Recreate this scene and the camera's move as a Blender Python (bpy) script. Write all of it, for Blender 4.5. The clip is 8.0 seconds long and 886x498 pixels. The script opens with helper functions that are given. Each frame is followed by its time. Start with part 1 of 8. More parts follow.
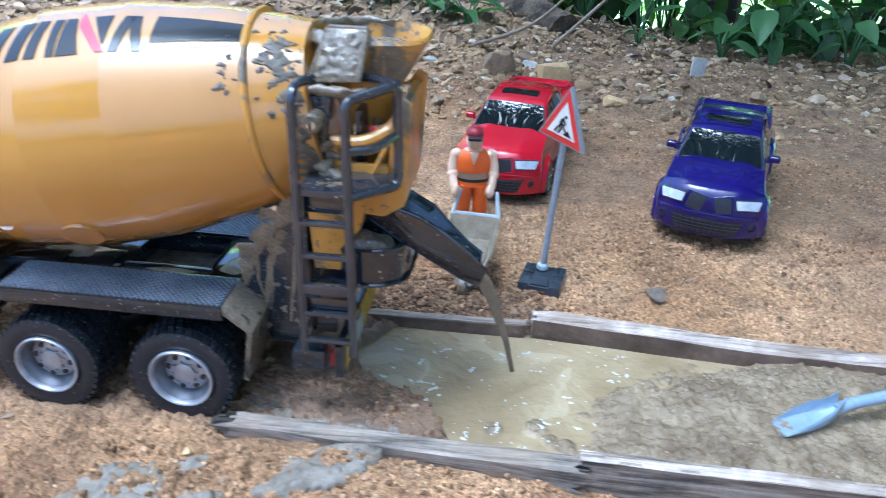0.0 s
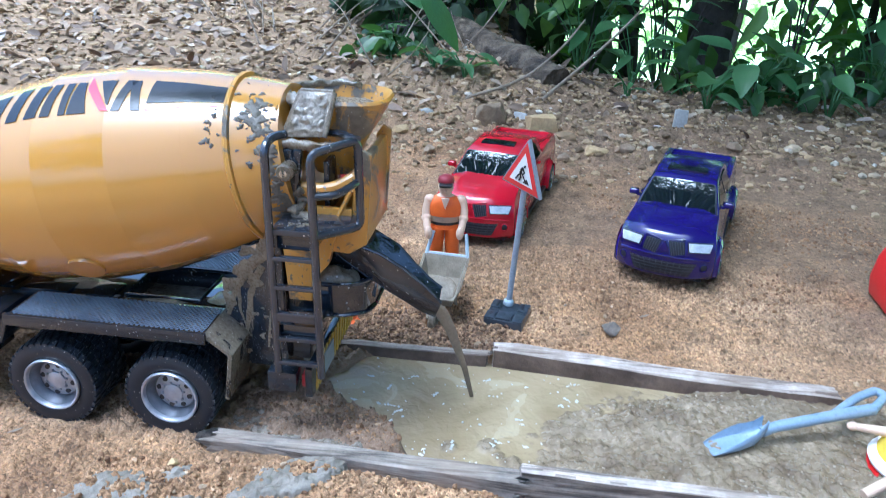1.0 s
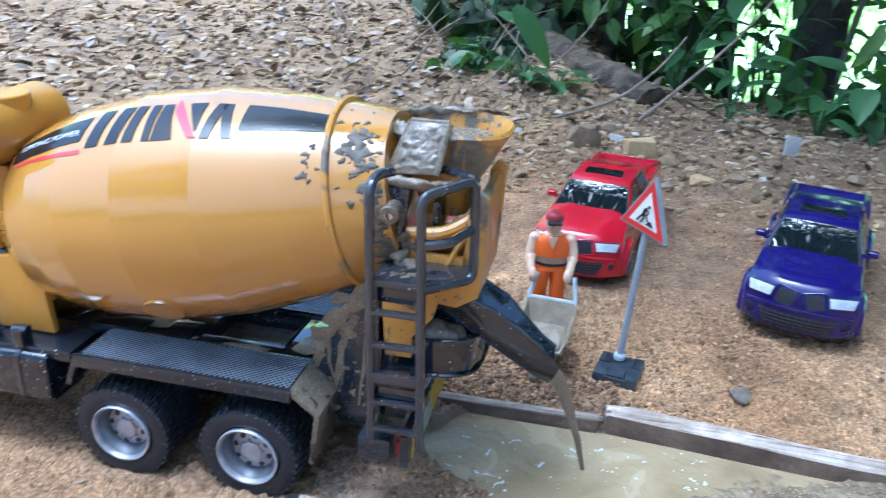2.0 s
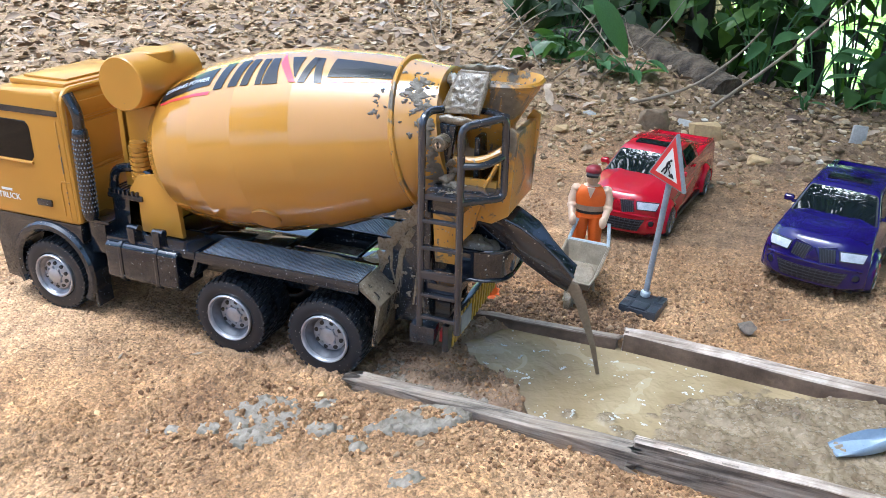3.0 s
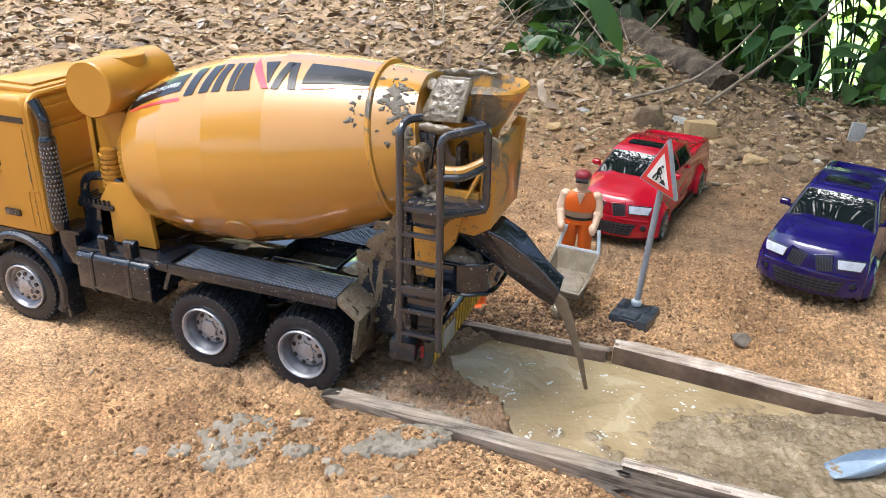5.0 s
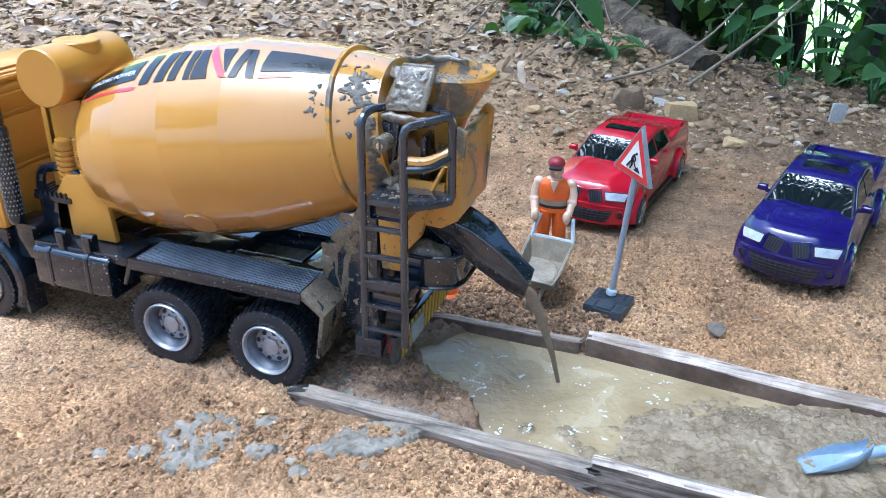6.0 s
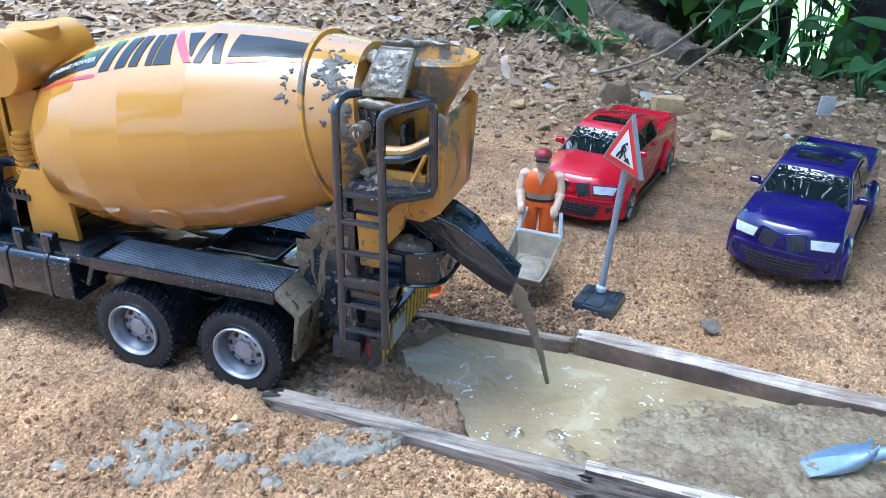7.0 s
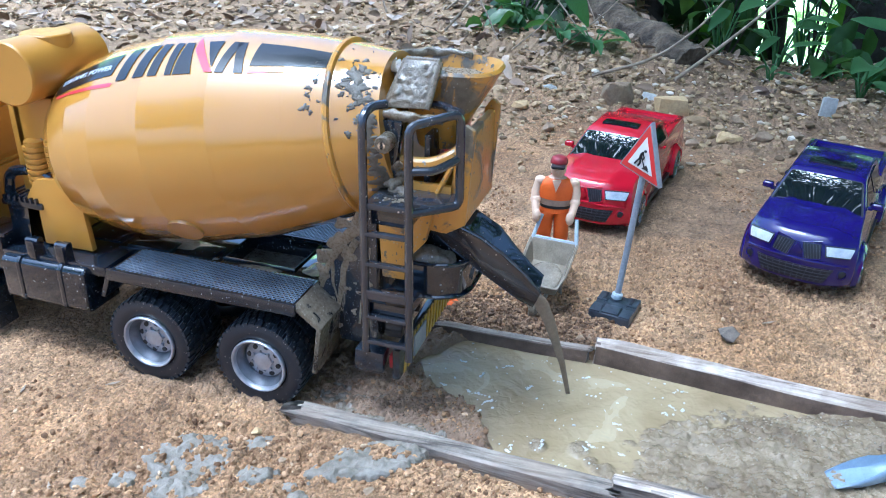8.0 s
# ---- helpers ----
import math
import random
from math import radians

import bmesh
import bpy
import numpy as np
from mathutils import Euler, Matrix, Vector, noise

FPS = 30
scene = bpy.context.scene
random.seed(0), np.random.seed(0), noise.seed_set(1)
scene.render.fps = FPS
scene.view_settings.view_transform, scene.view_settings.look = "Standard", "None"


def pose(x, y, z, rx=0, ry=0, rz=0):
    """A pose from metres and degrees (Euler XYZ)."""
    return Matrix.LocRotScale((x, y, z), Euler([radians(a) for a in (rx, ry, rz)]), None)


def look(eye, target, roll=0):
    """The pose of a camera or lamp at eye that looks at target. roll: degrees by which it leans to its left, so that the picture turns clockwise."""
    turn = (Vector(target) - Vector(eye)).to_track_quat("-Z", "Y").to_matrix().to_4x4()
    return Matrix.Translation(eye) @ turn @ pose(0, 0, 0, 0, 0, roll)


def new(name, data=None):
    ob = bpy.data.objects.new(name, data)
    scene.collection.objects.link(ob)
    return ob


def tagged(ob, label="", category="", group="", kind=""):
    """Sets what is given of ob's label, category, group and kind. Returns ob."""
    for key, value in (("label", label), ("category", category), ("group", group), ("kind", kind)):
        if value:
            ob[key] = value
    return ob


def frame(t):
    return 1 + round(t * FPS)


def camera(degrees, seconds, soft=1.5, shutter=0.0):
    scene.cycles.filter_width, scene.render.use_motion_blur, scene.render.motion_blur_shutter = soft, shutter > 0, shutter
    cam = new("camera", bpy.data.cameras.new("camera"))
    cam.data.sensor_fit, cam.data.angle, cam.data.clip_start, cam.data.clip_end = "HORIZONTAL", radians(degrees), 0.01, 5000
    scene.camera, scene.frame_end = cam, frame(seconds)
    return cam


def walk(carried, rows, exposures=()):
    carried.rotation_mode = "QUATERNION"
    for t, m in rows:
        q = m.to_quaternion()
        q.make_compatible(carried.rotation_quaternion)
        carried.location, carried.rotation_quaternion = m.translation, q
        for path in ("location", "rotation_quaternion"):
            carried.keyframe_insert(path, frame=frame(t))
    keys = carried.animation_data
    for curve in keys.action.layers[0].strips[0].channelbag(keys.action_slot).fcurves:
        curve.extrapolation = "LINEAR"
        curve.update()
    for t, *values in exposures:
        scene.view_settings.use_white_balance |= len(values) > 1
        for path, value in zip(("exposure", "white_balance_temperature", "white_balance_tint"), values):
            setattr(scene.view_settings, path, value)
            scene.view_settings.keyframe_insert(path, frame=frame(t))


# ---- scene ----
cam = camera(58.94, 8.0, soft=0.5, shutter=0.5)
PATH = [
    (0, (0.0225, 0.0011, 0.3186), (-0.0216, 0.4427, 0.0883), 2.19),
    (0.5, (0.0653, -0.0025, 0.3061), (0.0157, 0.4432, 0.0849), 2.05),
    (1, (0.0660, -0.0505, 0.3406), (0.0093, 0.4022, 0.1361), 1.89),
    (1.5, (0.0287, -0.0068, 0.3423), (-0.0385, 0.4486, 0.1473), 2.11),
    (2, (0.0229, 0.0157, 0.3351), (-0.0748, 0.4634, 0.1350), 2.16),
    (2.2, (0.0392, -0.0222, 0.3328), (-0.0770, 0.4204, 0.1313), 2.07),
    (3.3, (0.0953, -0.0972, 0.3370), (-0.0643, 0.3309, 0.1339), 1.62),
    (3.5, (0.0953, -0.0944, 0.3451), (-0.0653, 0.3326, 0.1406), 1.57),
    (4, (0.1001, -0.0837, 0.3440), (-0.0603, 0.3437, 0.1399), 1.44),
    (4.5, (0.0910, -0.0734, 0.3386), (-0.0665, 0.3553, 0.1352), 1.53),
    (6, (0.1012, -0.0444, 0.3414), (-0.0429, 0.3817, 0.1230), 1.59),
    (6.5, (0.0989, -0.0263, 0.3285), (-0.0402, 0.4010, 0.1092), 1.62),
    (7, (0.0953, -0.0200, 0.3253), (-0.0399, 0.4093, 0.1075), 1.62),
    (7.5, (0.0832, -0.0163, 0.3378), (-0.0479, 0.4148, 0.1211), 1.74),
    (8, (0.0715, -0.0182, 0.3319), (-0.0566, 0.4119, 0.1114), 1.89),
]
EXPOSURES = [
    (0.0, 1.44, 4400, 3),
    (2.2, 1.47, 4310, 3),
    (3.3, 1.38, 5380, 5),
    (4.7, 1.38, 5900, 7),
    (5.8, 1.44, 4560, 4),
    (8.0, 1.49, 4380, 2),
]
walk(cam, [(t, look(eye, target, roll)) for t, eye, target, roll in PATH], EXPOSURES)

# ---- world, sun ----
world = bpy.data.worlds.new("world")
scene.world = world
world.use_nodes = True
wn, wl = world.node_tree.nodes, world.node_tree.links
sky = wn.new("ShaderNodeTexSky")
sky.sky_type = "NISHITA"
sky.sun_disc = False
sky.sun_elevation = radians(75.7)
sky.sun_rotation = radians(-109)
sky.air_density, sky.dust_density, sky.ozone_density = 1.0, 7.0, 1.0
wl.new(sky.outputs[0], wn["Background"].inputs[0])
wn["Background"].inputs[1].default_value = 0.15
sun = new("sun", bpy.data.lights.new("sun", "SUN"))
sun.data.energy, sun.data.angle, sun.data.color = 1.2, radians(20), (1.0, 0.97, 0.93)
sun.matrix_world = look((-0.58, -0.20, 2.4), (0, 0, 0))


# ---- materials ----
def mat(name, base, rough=0.5, metal=0.0, coat=0.0):
    m = bpy.data.materials.new(name)
    m.use_nodes = True
    p = m.node_tree.nodes["Principled BSDF"]
    p.inputs["Base Color"].default_value = (*base, 1)
    p.inputs["Roughness"].default_value = rough
    p.inputs["Metallic"].default_value = metal
    p.inputs["Coat Weight"].default_value = coat
    p.inputs["Coat Roughness"].default_value = 0.06
    return m


def nodes_of(m):
    t = m.node_tree
    return t, t.nodes["Principled BSDF"]


def coords(t):
    n = t.nodes.new("ShaderNodeTexCoord")
    return n.outputs["Object"]


def noise_node(t, co, scale, detail=5.0, rough=0.55, dist=0.0):
    n = t.nodes.new("ShaderNodeTexNoise")
    n.inputs["Scale"].default_value = scale
    n.inputs["Detail"].default_value = detail
    n.inputs["Roughness"].default_value = rough
    n.inputs["Distortion"].default_value = dist
    t.links.new(co, n.inputs["Vector"])
    return n.outputs["Fac"]


def ramp(t, fac, stops):
    r = t.nodes.new("ShaderNodeValToRGB")
    e = r.color_ramp.elements
    while len(e) < len(stops):
        e.new(0.5)
    for el, (pos, col) in zip(e, stops):
        el.position = pos
        el.color = (*col, 1) if len(col) == 3 else col
    t.links.new(fac, r.inputs[0])
    return r.outputs[0]


def mixc(t, fac, a, b, mode="MIX"):
    n = t.nodes.new("ShaderNodeMix")
    n.data_type, n.blend_type = "RGBA", mode
    for sock, v in ((n.inputs[0], fac), (n.inputs[6], a), (n.inputs[7], b)):
        if isinstance(v, (int, float)):
            sock.default_value = v
        elif isinstance(v, tuple):
            sock.default_value = (*v, 1)
        else:
            t.links.new(v, sock)
    return n.outputs[2]


def grey(v):
    return (v, v, v)


def bump(t, p, height, strength, dist):
    b = t.nodes.new("ShaderNodeBump")
    b.inputs["Strength"].default_value = strength
    b.inputs["Distance"].default_value = dist
    t.links.new(height, b.inputs["Height"])
    t.links.new(b.outputs[0], p.inputs["Normal"])


def worn(name, c1, c2, scale, rough, rough2=None, bump_at=0.3, bump_scale=None, dist=0.001, metal=0.0, coat=0.0, fine=0.35):
    """Two-scale variation of colour with fine relief."""
    m = mat(name, c1, rough, metal, coat)
    t, p = nodes_of(m)
    co = coords(t)
    big = noise_node(t, co, scale, 4)
    small = noise_node(t, co, scale * 9, 5, 0.65)
    col = mixc(t, ramp(t, big, [(0.35, grey(0)), (0.68, grey(1))]), c1, c2)
    col = mixc(t, fine, col, ramp(t, small, [(0.3, grey(0.25)), (0.7, grey(0.75))]), "OVERLAY")
    t.links.new(col, p.inputs["Base Color"])
    if rough2 is not None:
        r = ramp(t, small, [(0.3, grey(rough)), (0.7, grey(rough2))])
        t.links.new(r, p.inputs["Roughness"])
    if bump_at:
        bump(t, p, noise_node(t, co, bump_scale or scale * 6, 6, 0.6), bump_at, dist)
    return m


MUD_A, MUD_B = (0.105, 0.084, 0.055), (0.17, 0.142, 0.10)


def flecks(t, co, scale, size, part_of):
    """Round drops: a share of the cells of a grid, each with a small round spot."""
    v = t.nodes.new("ShaderNodeTexVoronoi")
    v.inputs["Scale"].default_value = scale
    t.links.new(co, v.inputs["Vector"])
    near = ramp(t, v.outputs["Distance"], [(size * 0.7, grey(1)), (size, grey(0))])
    pick = ramp(t, v.outputs["Color"], [(part_of - 0.02, grey(0)), (part_of, grey(1))])
    return mixc(t, 1.0, near, pick, "MULTIPLY")


def splashed(name, paint, rough, metal=0.0, coat=0.0, scale=60.0, amount=0.35, spots=0.66, mud_rough=0.3, paint2=None, run=1.0, specks=0.0, wet=0.0, patch=True):
    """Paint with dried and wet cement: smears at one scale, small drops at two others, beads of water."""
    m = mat(name, paint, rough, metal, coat)
    t, p = nodes_of(m)
    co = coords(t)
    smear_at = co
    if run != 1.0:
        mp = t.nodes.new("ShaderNodeMapping")
        mp.inputs["Scale"].default_value = (1, 1, run)
        t.links.new(co, mp.inputs["Vector"])
        smear_at = mp.outputs[0]
    smear = ramp(t, noise_node(t, smear_at, scale, 6, 0.6, 0.6), [(1 - amount - 0.03, grey(0)), (1 - amount + 0.03, grey(1))])
    drops = ramp(t, noise_node(t, co, scale * 9, 2, 0.5), [(spots, grey(0)), (spots + 0.03, grey(1))])
    mask = mixc(t, 1.0, smear, drops, "LIGHTEN")
    tone = noise_node(t, co, scale * 4, 5, 0.6)
    mud = mixc(t, ramp(t, tone, [(0.35, grey(0)), (0.65, grey(1))]), MUD_A, MUD_B)
    base = mixc(t, ramp(t, noise_node(t, co, scale * 0.5, 4), [(0.3, grey(0)), (0.7, grey(1))]), paint, paint2 or tuple(v * 0.86 for v in paint))
    col = mixc(t, mask, base, mud)
    if specks:
        dots = mixc(t, 1.0, flecks(t, co, 170, 0.15, 0.80 - 0.12 * specks), flecks(t, co, 430, 0.22, 0.76 - 0.16 * specks), "LIGHTEN")
        if patch:
            dots = mixc(t, 1.0, dots, ramp(t, noise_node(t, co, 28, 3, 0.6), [(0.42, grey(0)), (0.6, grey(0.9))]), "MULTIPLY")
        col = mixc(t, dots, col, (0.34, 0.31, 0.26))
        mask = mixc(t, 1.0, mask, dots, "LIGHTEN")
    t.links.new(col, p.inputs["Base Color"])
    t.links.new(mixc(t, mask, grey(rough), grey(mud_rough)), p.inputs["Roughness"])
    if coat:
        t.links.new(mixc(t, mask, grey(coat), grey(0.25 * coat)), p.inputs["Coat Weight"])
    height = mask
    if wet:
        beads = mixc(t, 0.5, noise_node(t, co, 420, 3, 0.5), noise_node(t, co, 90, 3, 0.5, 0.8))
        height = mixc(t, wet, mask, beads)
    bump(t, p, height, 0.35 + 0.4 * wet, 0.0006 + 0.0012 * wet)
    return m


YEL = (0.53, 0.262, 0.034)
M = {}
M["yellow"] = splashed("yellow_paint", YEL, 0.3, coat=0.35, scale=16, amount=0.22, spots=0.74)
M["yellow_drum"] = splashed("yellow_drum_paint", (0.475, 0.232, 0.030), 0.15, coat=1.0, scale=7, amount=0.1, spots=0.78)
M["yellow_muddy"] = splashed("yellow_paint_muddy", YEL, 0.32, coat=0.3, scale=34, amount=0.44, spots=0.64, specks=0.3)
M["cake"] = worn("caked_cement", (0.13, 0.098, 0.060), (0.22, 0.175, 0.115), 70, 0.18, 0.42, 0.6, 130, 0.002)
M["cake_wet"] = worn("wet_cement_coat", (0.19, 0.152, 0.100), (0.30, 0.250, 0.178), 90, 0.05, 0.15, 0.9, 170, 0.004, coat=0.6)
M["cake_dry"] = worn("cement_spatter", (0.085, 0.067, 0.043), (0.155, 0.130, 0.092), 160, 0.4, 0.7, 0.7, 220, 0.0016)
M["black"] = splashed("black_plastic", (0.014, 0.019, 0.027), 0.12, coat=0.5, scale=40, amount=0.07, spots=0.72, specks=0.4, wet=0.16)
M["black_clean"] = splashed("black_plastic_wet", (0.011, 0.0155, 0.023), 0.06, coat=0.6, scale=40, amount=0.03, spots=0.74, specks=0.35, wet=0.16)
for key, level in (("yellow", 0.25), ("yellow_drum", 0.45), ("black", 0.5), ("black_clean", 0.6)):
    M[key].node_tree.nodes["Principled BSDF"].inputs["Specular IOR Level"].default_value = level
M["black_muddy"] = splashed("black_plastic_muddy", (0.014, 0.019, 0.027), 0.13, coat=0.4, scale=110, amount=0.36, spots=0.69, run=0.16, specks=0.6, wet=0.2)
M["rail"] = splashed("brown_black_rail", (0.020, 0.022, 0.028), 0.12, coat=0.6, scale=60, amount=0.10, spots=0.72, paint2=(0.038, 0.039, 0.046), specks=0.6, wet=0.1)
M["chute"] = splashed("chute_plastic", (0.019, 0.018, 0.020), 0.08, coat=0.8, scale=38, amount=0.14, spots=0.75, paint2=(0.040, 0.035, 0.034), specks=0.1, wet=0.2)
M["tyre"] = splashed("tyre_rubber", (0.014, 0.0175, 0.024), 0.36, scale=30, amount=0.07, spots=0.76, mud_rough=0.6, specks=0.3)
M["tread"] = splashed("tread_rubber", (0.016, 0.0195, 0.026), 0.36, scale=90, amount=0.17, spots=0.66, mud_rough=0.5, specks=0.9, patch=False)
M["rim_dark"] = worn("rim_barrel", (0.16, 0.16, 0.175), (0.26, 0.26, 0.28), 120, 0.34, 0.42, 0.1, 400, 0.0001, metal=0.6, fine=0.08)
M["rim"] = worn("rim_silver", (0.46, 0.46, 0.48), (0.34, 0.34, 0.36), 120, 0.34, 0.42, 0.1, 400, 0.0001, metal=0.6, fine=0.08)
# pale blue-grey tones put the net's sky glints into its colour
M["plate"] = splashed("wet_tread_net", (0.10, 0.115, 0.14), 0.14, coat=1.0, scale=50, amount=0.2, spots=0.62, paint2=(0.26, 0.285, 0.32))
M["glass"] = mat("dark_window", (0.004, 0.005, 0.006), 0.04)
M["glass"].node_tree.nodes["Principled BSDF"].inputs["Specular IOR Level"].default_value = 0.25
M["car_glass"] = mat("car_window", (0.008, 0.011, 0.013), 0.015)
M["red_paint"] = worn("red_paint", (0.46, 0.006, 0.022), (0.40, 0.005, 0.019), 8, 0.16, 0.19, 0, coat=0.6, fine=0.02)
M["blue_paint"] = worn("blue_paint", (0.014, 0.007, 0.108), (0.011, 0.006, 0.094), 8, 0.14, 0.17, 0, metal=0.0, coat=0.7, fine=0.02)
for key in ("red_paint", "blue_paint"):
    M[key].node_tree.nodes["Principled BSDF"].inputs["Specular IOR Level"].default_value = 0.25
M["lamp"] = worn("headlight_clear", (0.62, 0.64, 0.68), (0.42, 0.44, 0.48), 90, 0.12, 0.2, 0.3, 200, 0.001, coat=0.6, fine=0.3)
M["chrome"] = mat("chrome", (0.62, 0.63, 0.65), 0.2, 1.0)
M["grille"] = mat("grille_dark", (0.012, 0.012, 0.016), 0.45)
M["grille_bar"] = mat("grille_bars", (0.045, 0.045, 0.052), 0.4)
M["red_lens"] = worn("red_lens", (0.35, 0.01, 0.012), (0.2, 0.008, 0.01), 200, 0.3, 0.5)
M["hazard_yellow"] = worn("hazard_yellow", (0.55, 0.34, 0.02), (0.40, 0.26, 0.05), 200, 0.5)
M["decal_black"] = mat("decal_black", (0.010, 0.0115, 0.014), 0.2, 0.0, 0.15)
M["decal_black"].node_tree.nodes["Principled BSDF"].inputs["Specular IOR Level"].default_value = 0.3
M["decal_red"] = mat("decal_red", (0.62, 0.03, 0.045), 0.3, 0.0, 0.4)
M["decal_white"] = mat("decal_white", (0.75, 0.75, 0.72), 0.35)
M["orange"] = worn("orange_plastic", (0.75, 0.14, 0.008), (0.66, 0.115, 0.008), 60, 0.45, 0.55, 0.1, 500, 0.0003, fine=0.15)
M["skin"] = worn("tan_plastic", (0.68, 0.48, 0.33), (0.62, 0.43, 0.29), 120, 0.45, 0.55, 0.1, 500, 0.0003, fine=0.15)
M["band"] = worn("beige_band", (0.36, 0.26, 0.18), (0.30, 0.22, 0.16), 120, 0.5)
M["dark"] = mat("dark_plastic", (0.02, 0.018, 0.018), 0.45)
M["cap"] = mat("red_cap", (0.22, 0.012, 0.02), 0.5)
M["sign_grey"] = worn("grey_plastic", (0.28, 0.29, 0.31), (0.22, 0.23, 0.26), 60, 0.5, 0.6, 0.1, 400, 0.0003)
M["sign_black"] = worn("dark_blue_grey_plastic", (0.026, 0.032, 0.042), (0.040, 0.047, 0.058), 120, 0.25, 0.4, 0.2, 400, 0.0004, coat=0.4)
M["sign_red"] = mat("sign_red", (0.62, 0.035, 0.03), 0.45)
M["sign_white"] = mat("sign_white", (0.80, 0.78, 0.72), 0.5)
M["barrow"] = worn("barrow_cement", (0.19, 0.152, 0.10), (0.28, 0.232, 0.16), 90, 0.25, 0.5, 0.4, 200, 0.001)
M["steel_tube"] = worn("blue_grey_tube", (0.42, 0.47, 0.50), (0.34, 0.38, 0.42), 120, 0.4)
M["shovel"] = worn("blue_grey_plastic", (0.22, 0.285, 0.36), (0.30, 0.36, 0.43), 40, 0.25, 0.4, 0.1, 300, 0.0004, coat=0.4, fine=0.2)
M["red_toy"] = worn("red_toy_plastic", (0.62, 0.012, 0.012), (0.55, 0.012, 0.012), 20, 0.35, 0.4, 0, fine=0.1)
M["doll_yellow"] = worn("yellow_cloth", (0.75, 0.52, 0.03), (0.66, 0.45, 0.03), 90, 0.8)
M["doll_white"] = worn("white_lace", (0.8, 0.78, 0.76), (0.7, 0.68, 0.66), 200, 0.8)

# soil: clay with crumbs, damp by the pit, darker below the truck
M["soil"] = mat("clay_soil", (0.42, 0.25, 0.13), 0.95)
t, p = nodes_of(M["soil"])
co = coords(t)
a = noise_node(t, co, 5.0, 6, 0.6)
b = noise_node(t, co, 24, 6, 0.7)
c = noise_node(t, co, 520, 5, 0.7)
vo = t.nodes.new("ShaderNodeTexVoronoi")
vo.inputs["Scale"].default_value = 400
vo.inputs["Randomness"].default_value = 1.0
wob = t.nodes.new("ShaderNodeVectorMath")
wob.operation = "MULTIPLY_ADD"
wn2 = t.nodes.new("ShaderNodeTexNoise")
wn2.inputs["Scale"].default_value = 300
t.links.new(co, wn2.inputs["Vector"])
t.links.new(wn2.outputs["Color"], wob.inputs[0])
wob.inputs[1].default_value = (0.004, 0.004, 0.004)
t.links.new(co, wob.inputs[2])
t.links.new(wob.outputs[0], vo.inputs["Vector"])
grain = ramp(t, vo.outputs["Distance"], [(0.15, grey(0.85)), (0.5, grey(0.5)), (0.85, grey(0.12))])
tone = ramp(t, vo.outputs["Color"], [(0.05, grey(0.10)), (0.35, grey(0.42)), (0.7, grey(0.54)), (0.95, grey(0.85))])
col = ramp(t, a, [(0.32, (0.235, 0.120, 0.050)), (0.48, (0.375, 0.215, 0.096)), (0.66, (0.53, 0.335, 0.175))])
col = mixc(t, 0.60, col, ramp(t, b, [(0.3, grey(0.2)), (0.5, grey(0.5)), (0.7, grey(0.78))]), "OVERLAY")
col = mixc(t, 0.20, col, grain, "OVERLAY")
col = mixc(t, 0.68, col, tone, "OVERLAY")
col = mixc(t, 0.42, col, ramp(t, c, [(0.36, grey(0.05)), (0.62, grey(0.88))]), "OVERLAY")
wet = t.nodes.new("ShaderNodeAttribute")
wet.attribute_name = "wet"
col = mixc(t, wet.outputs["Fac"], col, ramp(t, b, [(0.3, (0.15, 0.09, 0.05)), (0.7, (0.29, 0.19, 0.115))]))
litter = t.nodes.new("ShaderNodeAttribute")
litter.attribute_name = "litter"
col = mixc(t, litter.outputs["Fac"], col, ramp(t, b, [(0.3, (0.19, 0.122, 0.066)), (0.7, (0.42, 0.295, 0.17))]))
loam_shade = t.nodes.new("ShaderNodeAttribute")
loam_shade.attribute_name = "loam_shade"
col = mixc(t, loam_shade.outputs["Fac"], col, mixc(t, 0.6, ramp(t, b, [(0.3, (0.15, 0.094, 0.05)), (0.7, (0.35, 0.23, 0.127))]), tone, "OVERLAY"))
t.links.new(col, p.inputs["Base Color"])
t.links.new(mixc(t, wet.outputs["Fac"], grey(0.95), grey(0.5)), p.inputs["Roughness"])
bump(t, p, mixc(t, 0.45, grain, c), 1.0, 0.0030)

# wet cement in the form: thin and glossy in the pool, thick and lumpy beyond it
M["slurry"] = mat("wet_cement", (0.33, 0.29, 0.2), 0.2)
t, p = nodes_of(M["slurry"])
p.inputs["Specular IOR Level"].default_value = 0.32
co = coords(t)
thick = t.nodes.new("ShaderNodeAttribute")
thick.attribute_name = "thick"
sw = noise_node(t, co, 14, 4, 0.5, 1.5)
b = noise_node(t, co, 130, 6, 0.7)
b2 = noise_node(t, co, 30, 5, 0.6)
pool = ramp(t, sw, [(0.32, (0.258, 0.190, 0.100)), (0.5, (0.33, 0.251, 0.138)), (0.68, (0.395, 0.310, 0.180))])
heap = mixc(t, 0.45, ramp(t, b2, [(0.32, (0.135, 0.096, 0.055)), (0.5, (0.225, 0.168, 0.100)), (0.68, (0.305, 0.236, 0.150))]), ramp(t, b, [(0.3, grey(0.3)), (0.7, grey(0.68))]), "OVERLAY")
t.links.new(mixc(t, thick.outputs["Fac"], pool, heap), p.inputs["Base Color"])
t.links.new(mixc(t, thick.outputs["Fac"], ramp(t, sw, [(0.4, grey(0.14)), (0.6, grey(0.28))]), ramp(t, b, [(0.35, grey(0.10)), (0.65, grey(0.36))])), p.inputs["Roughness"])
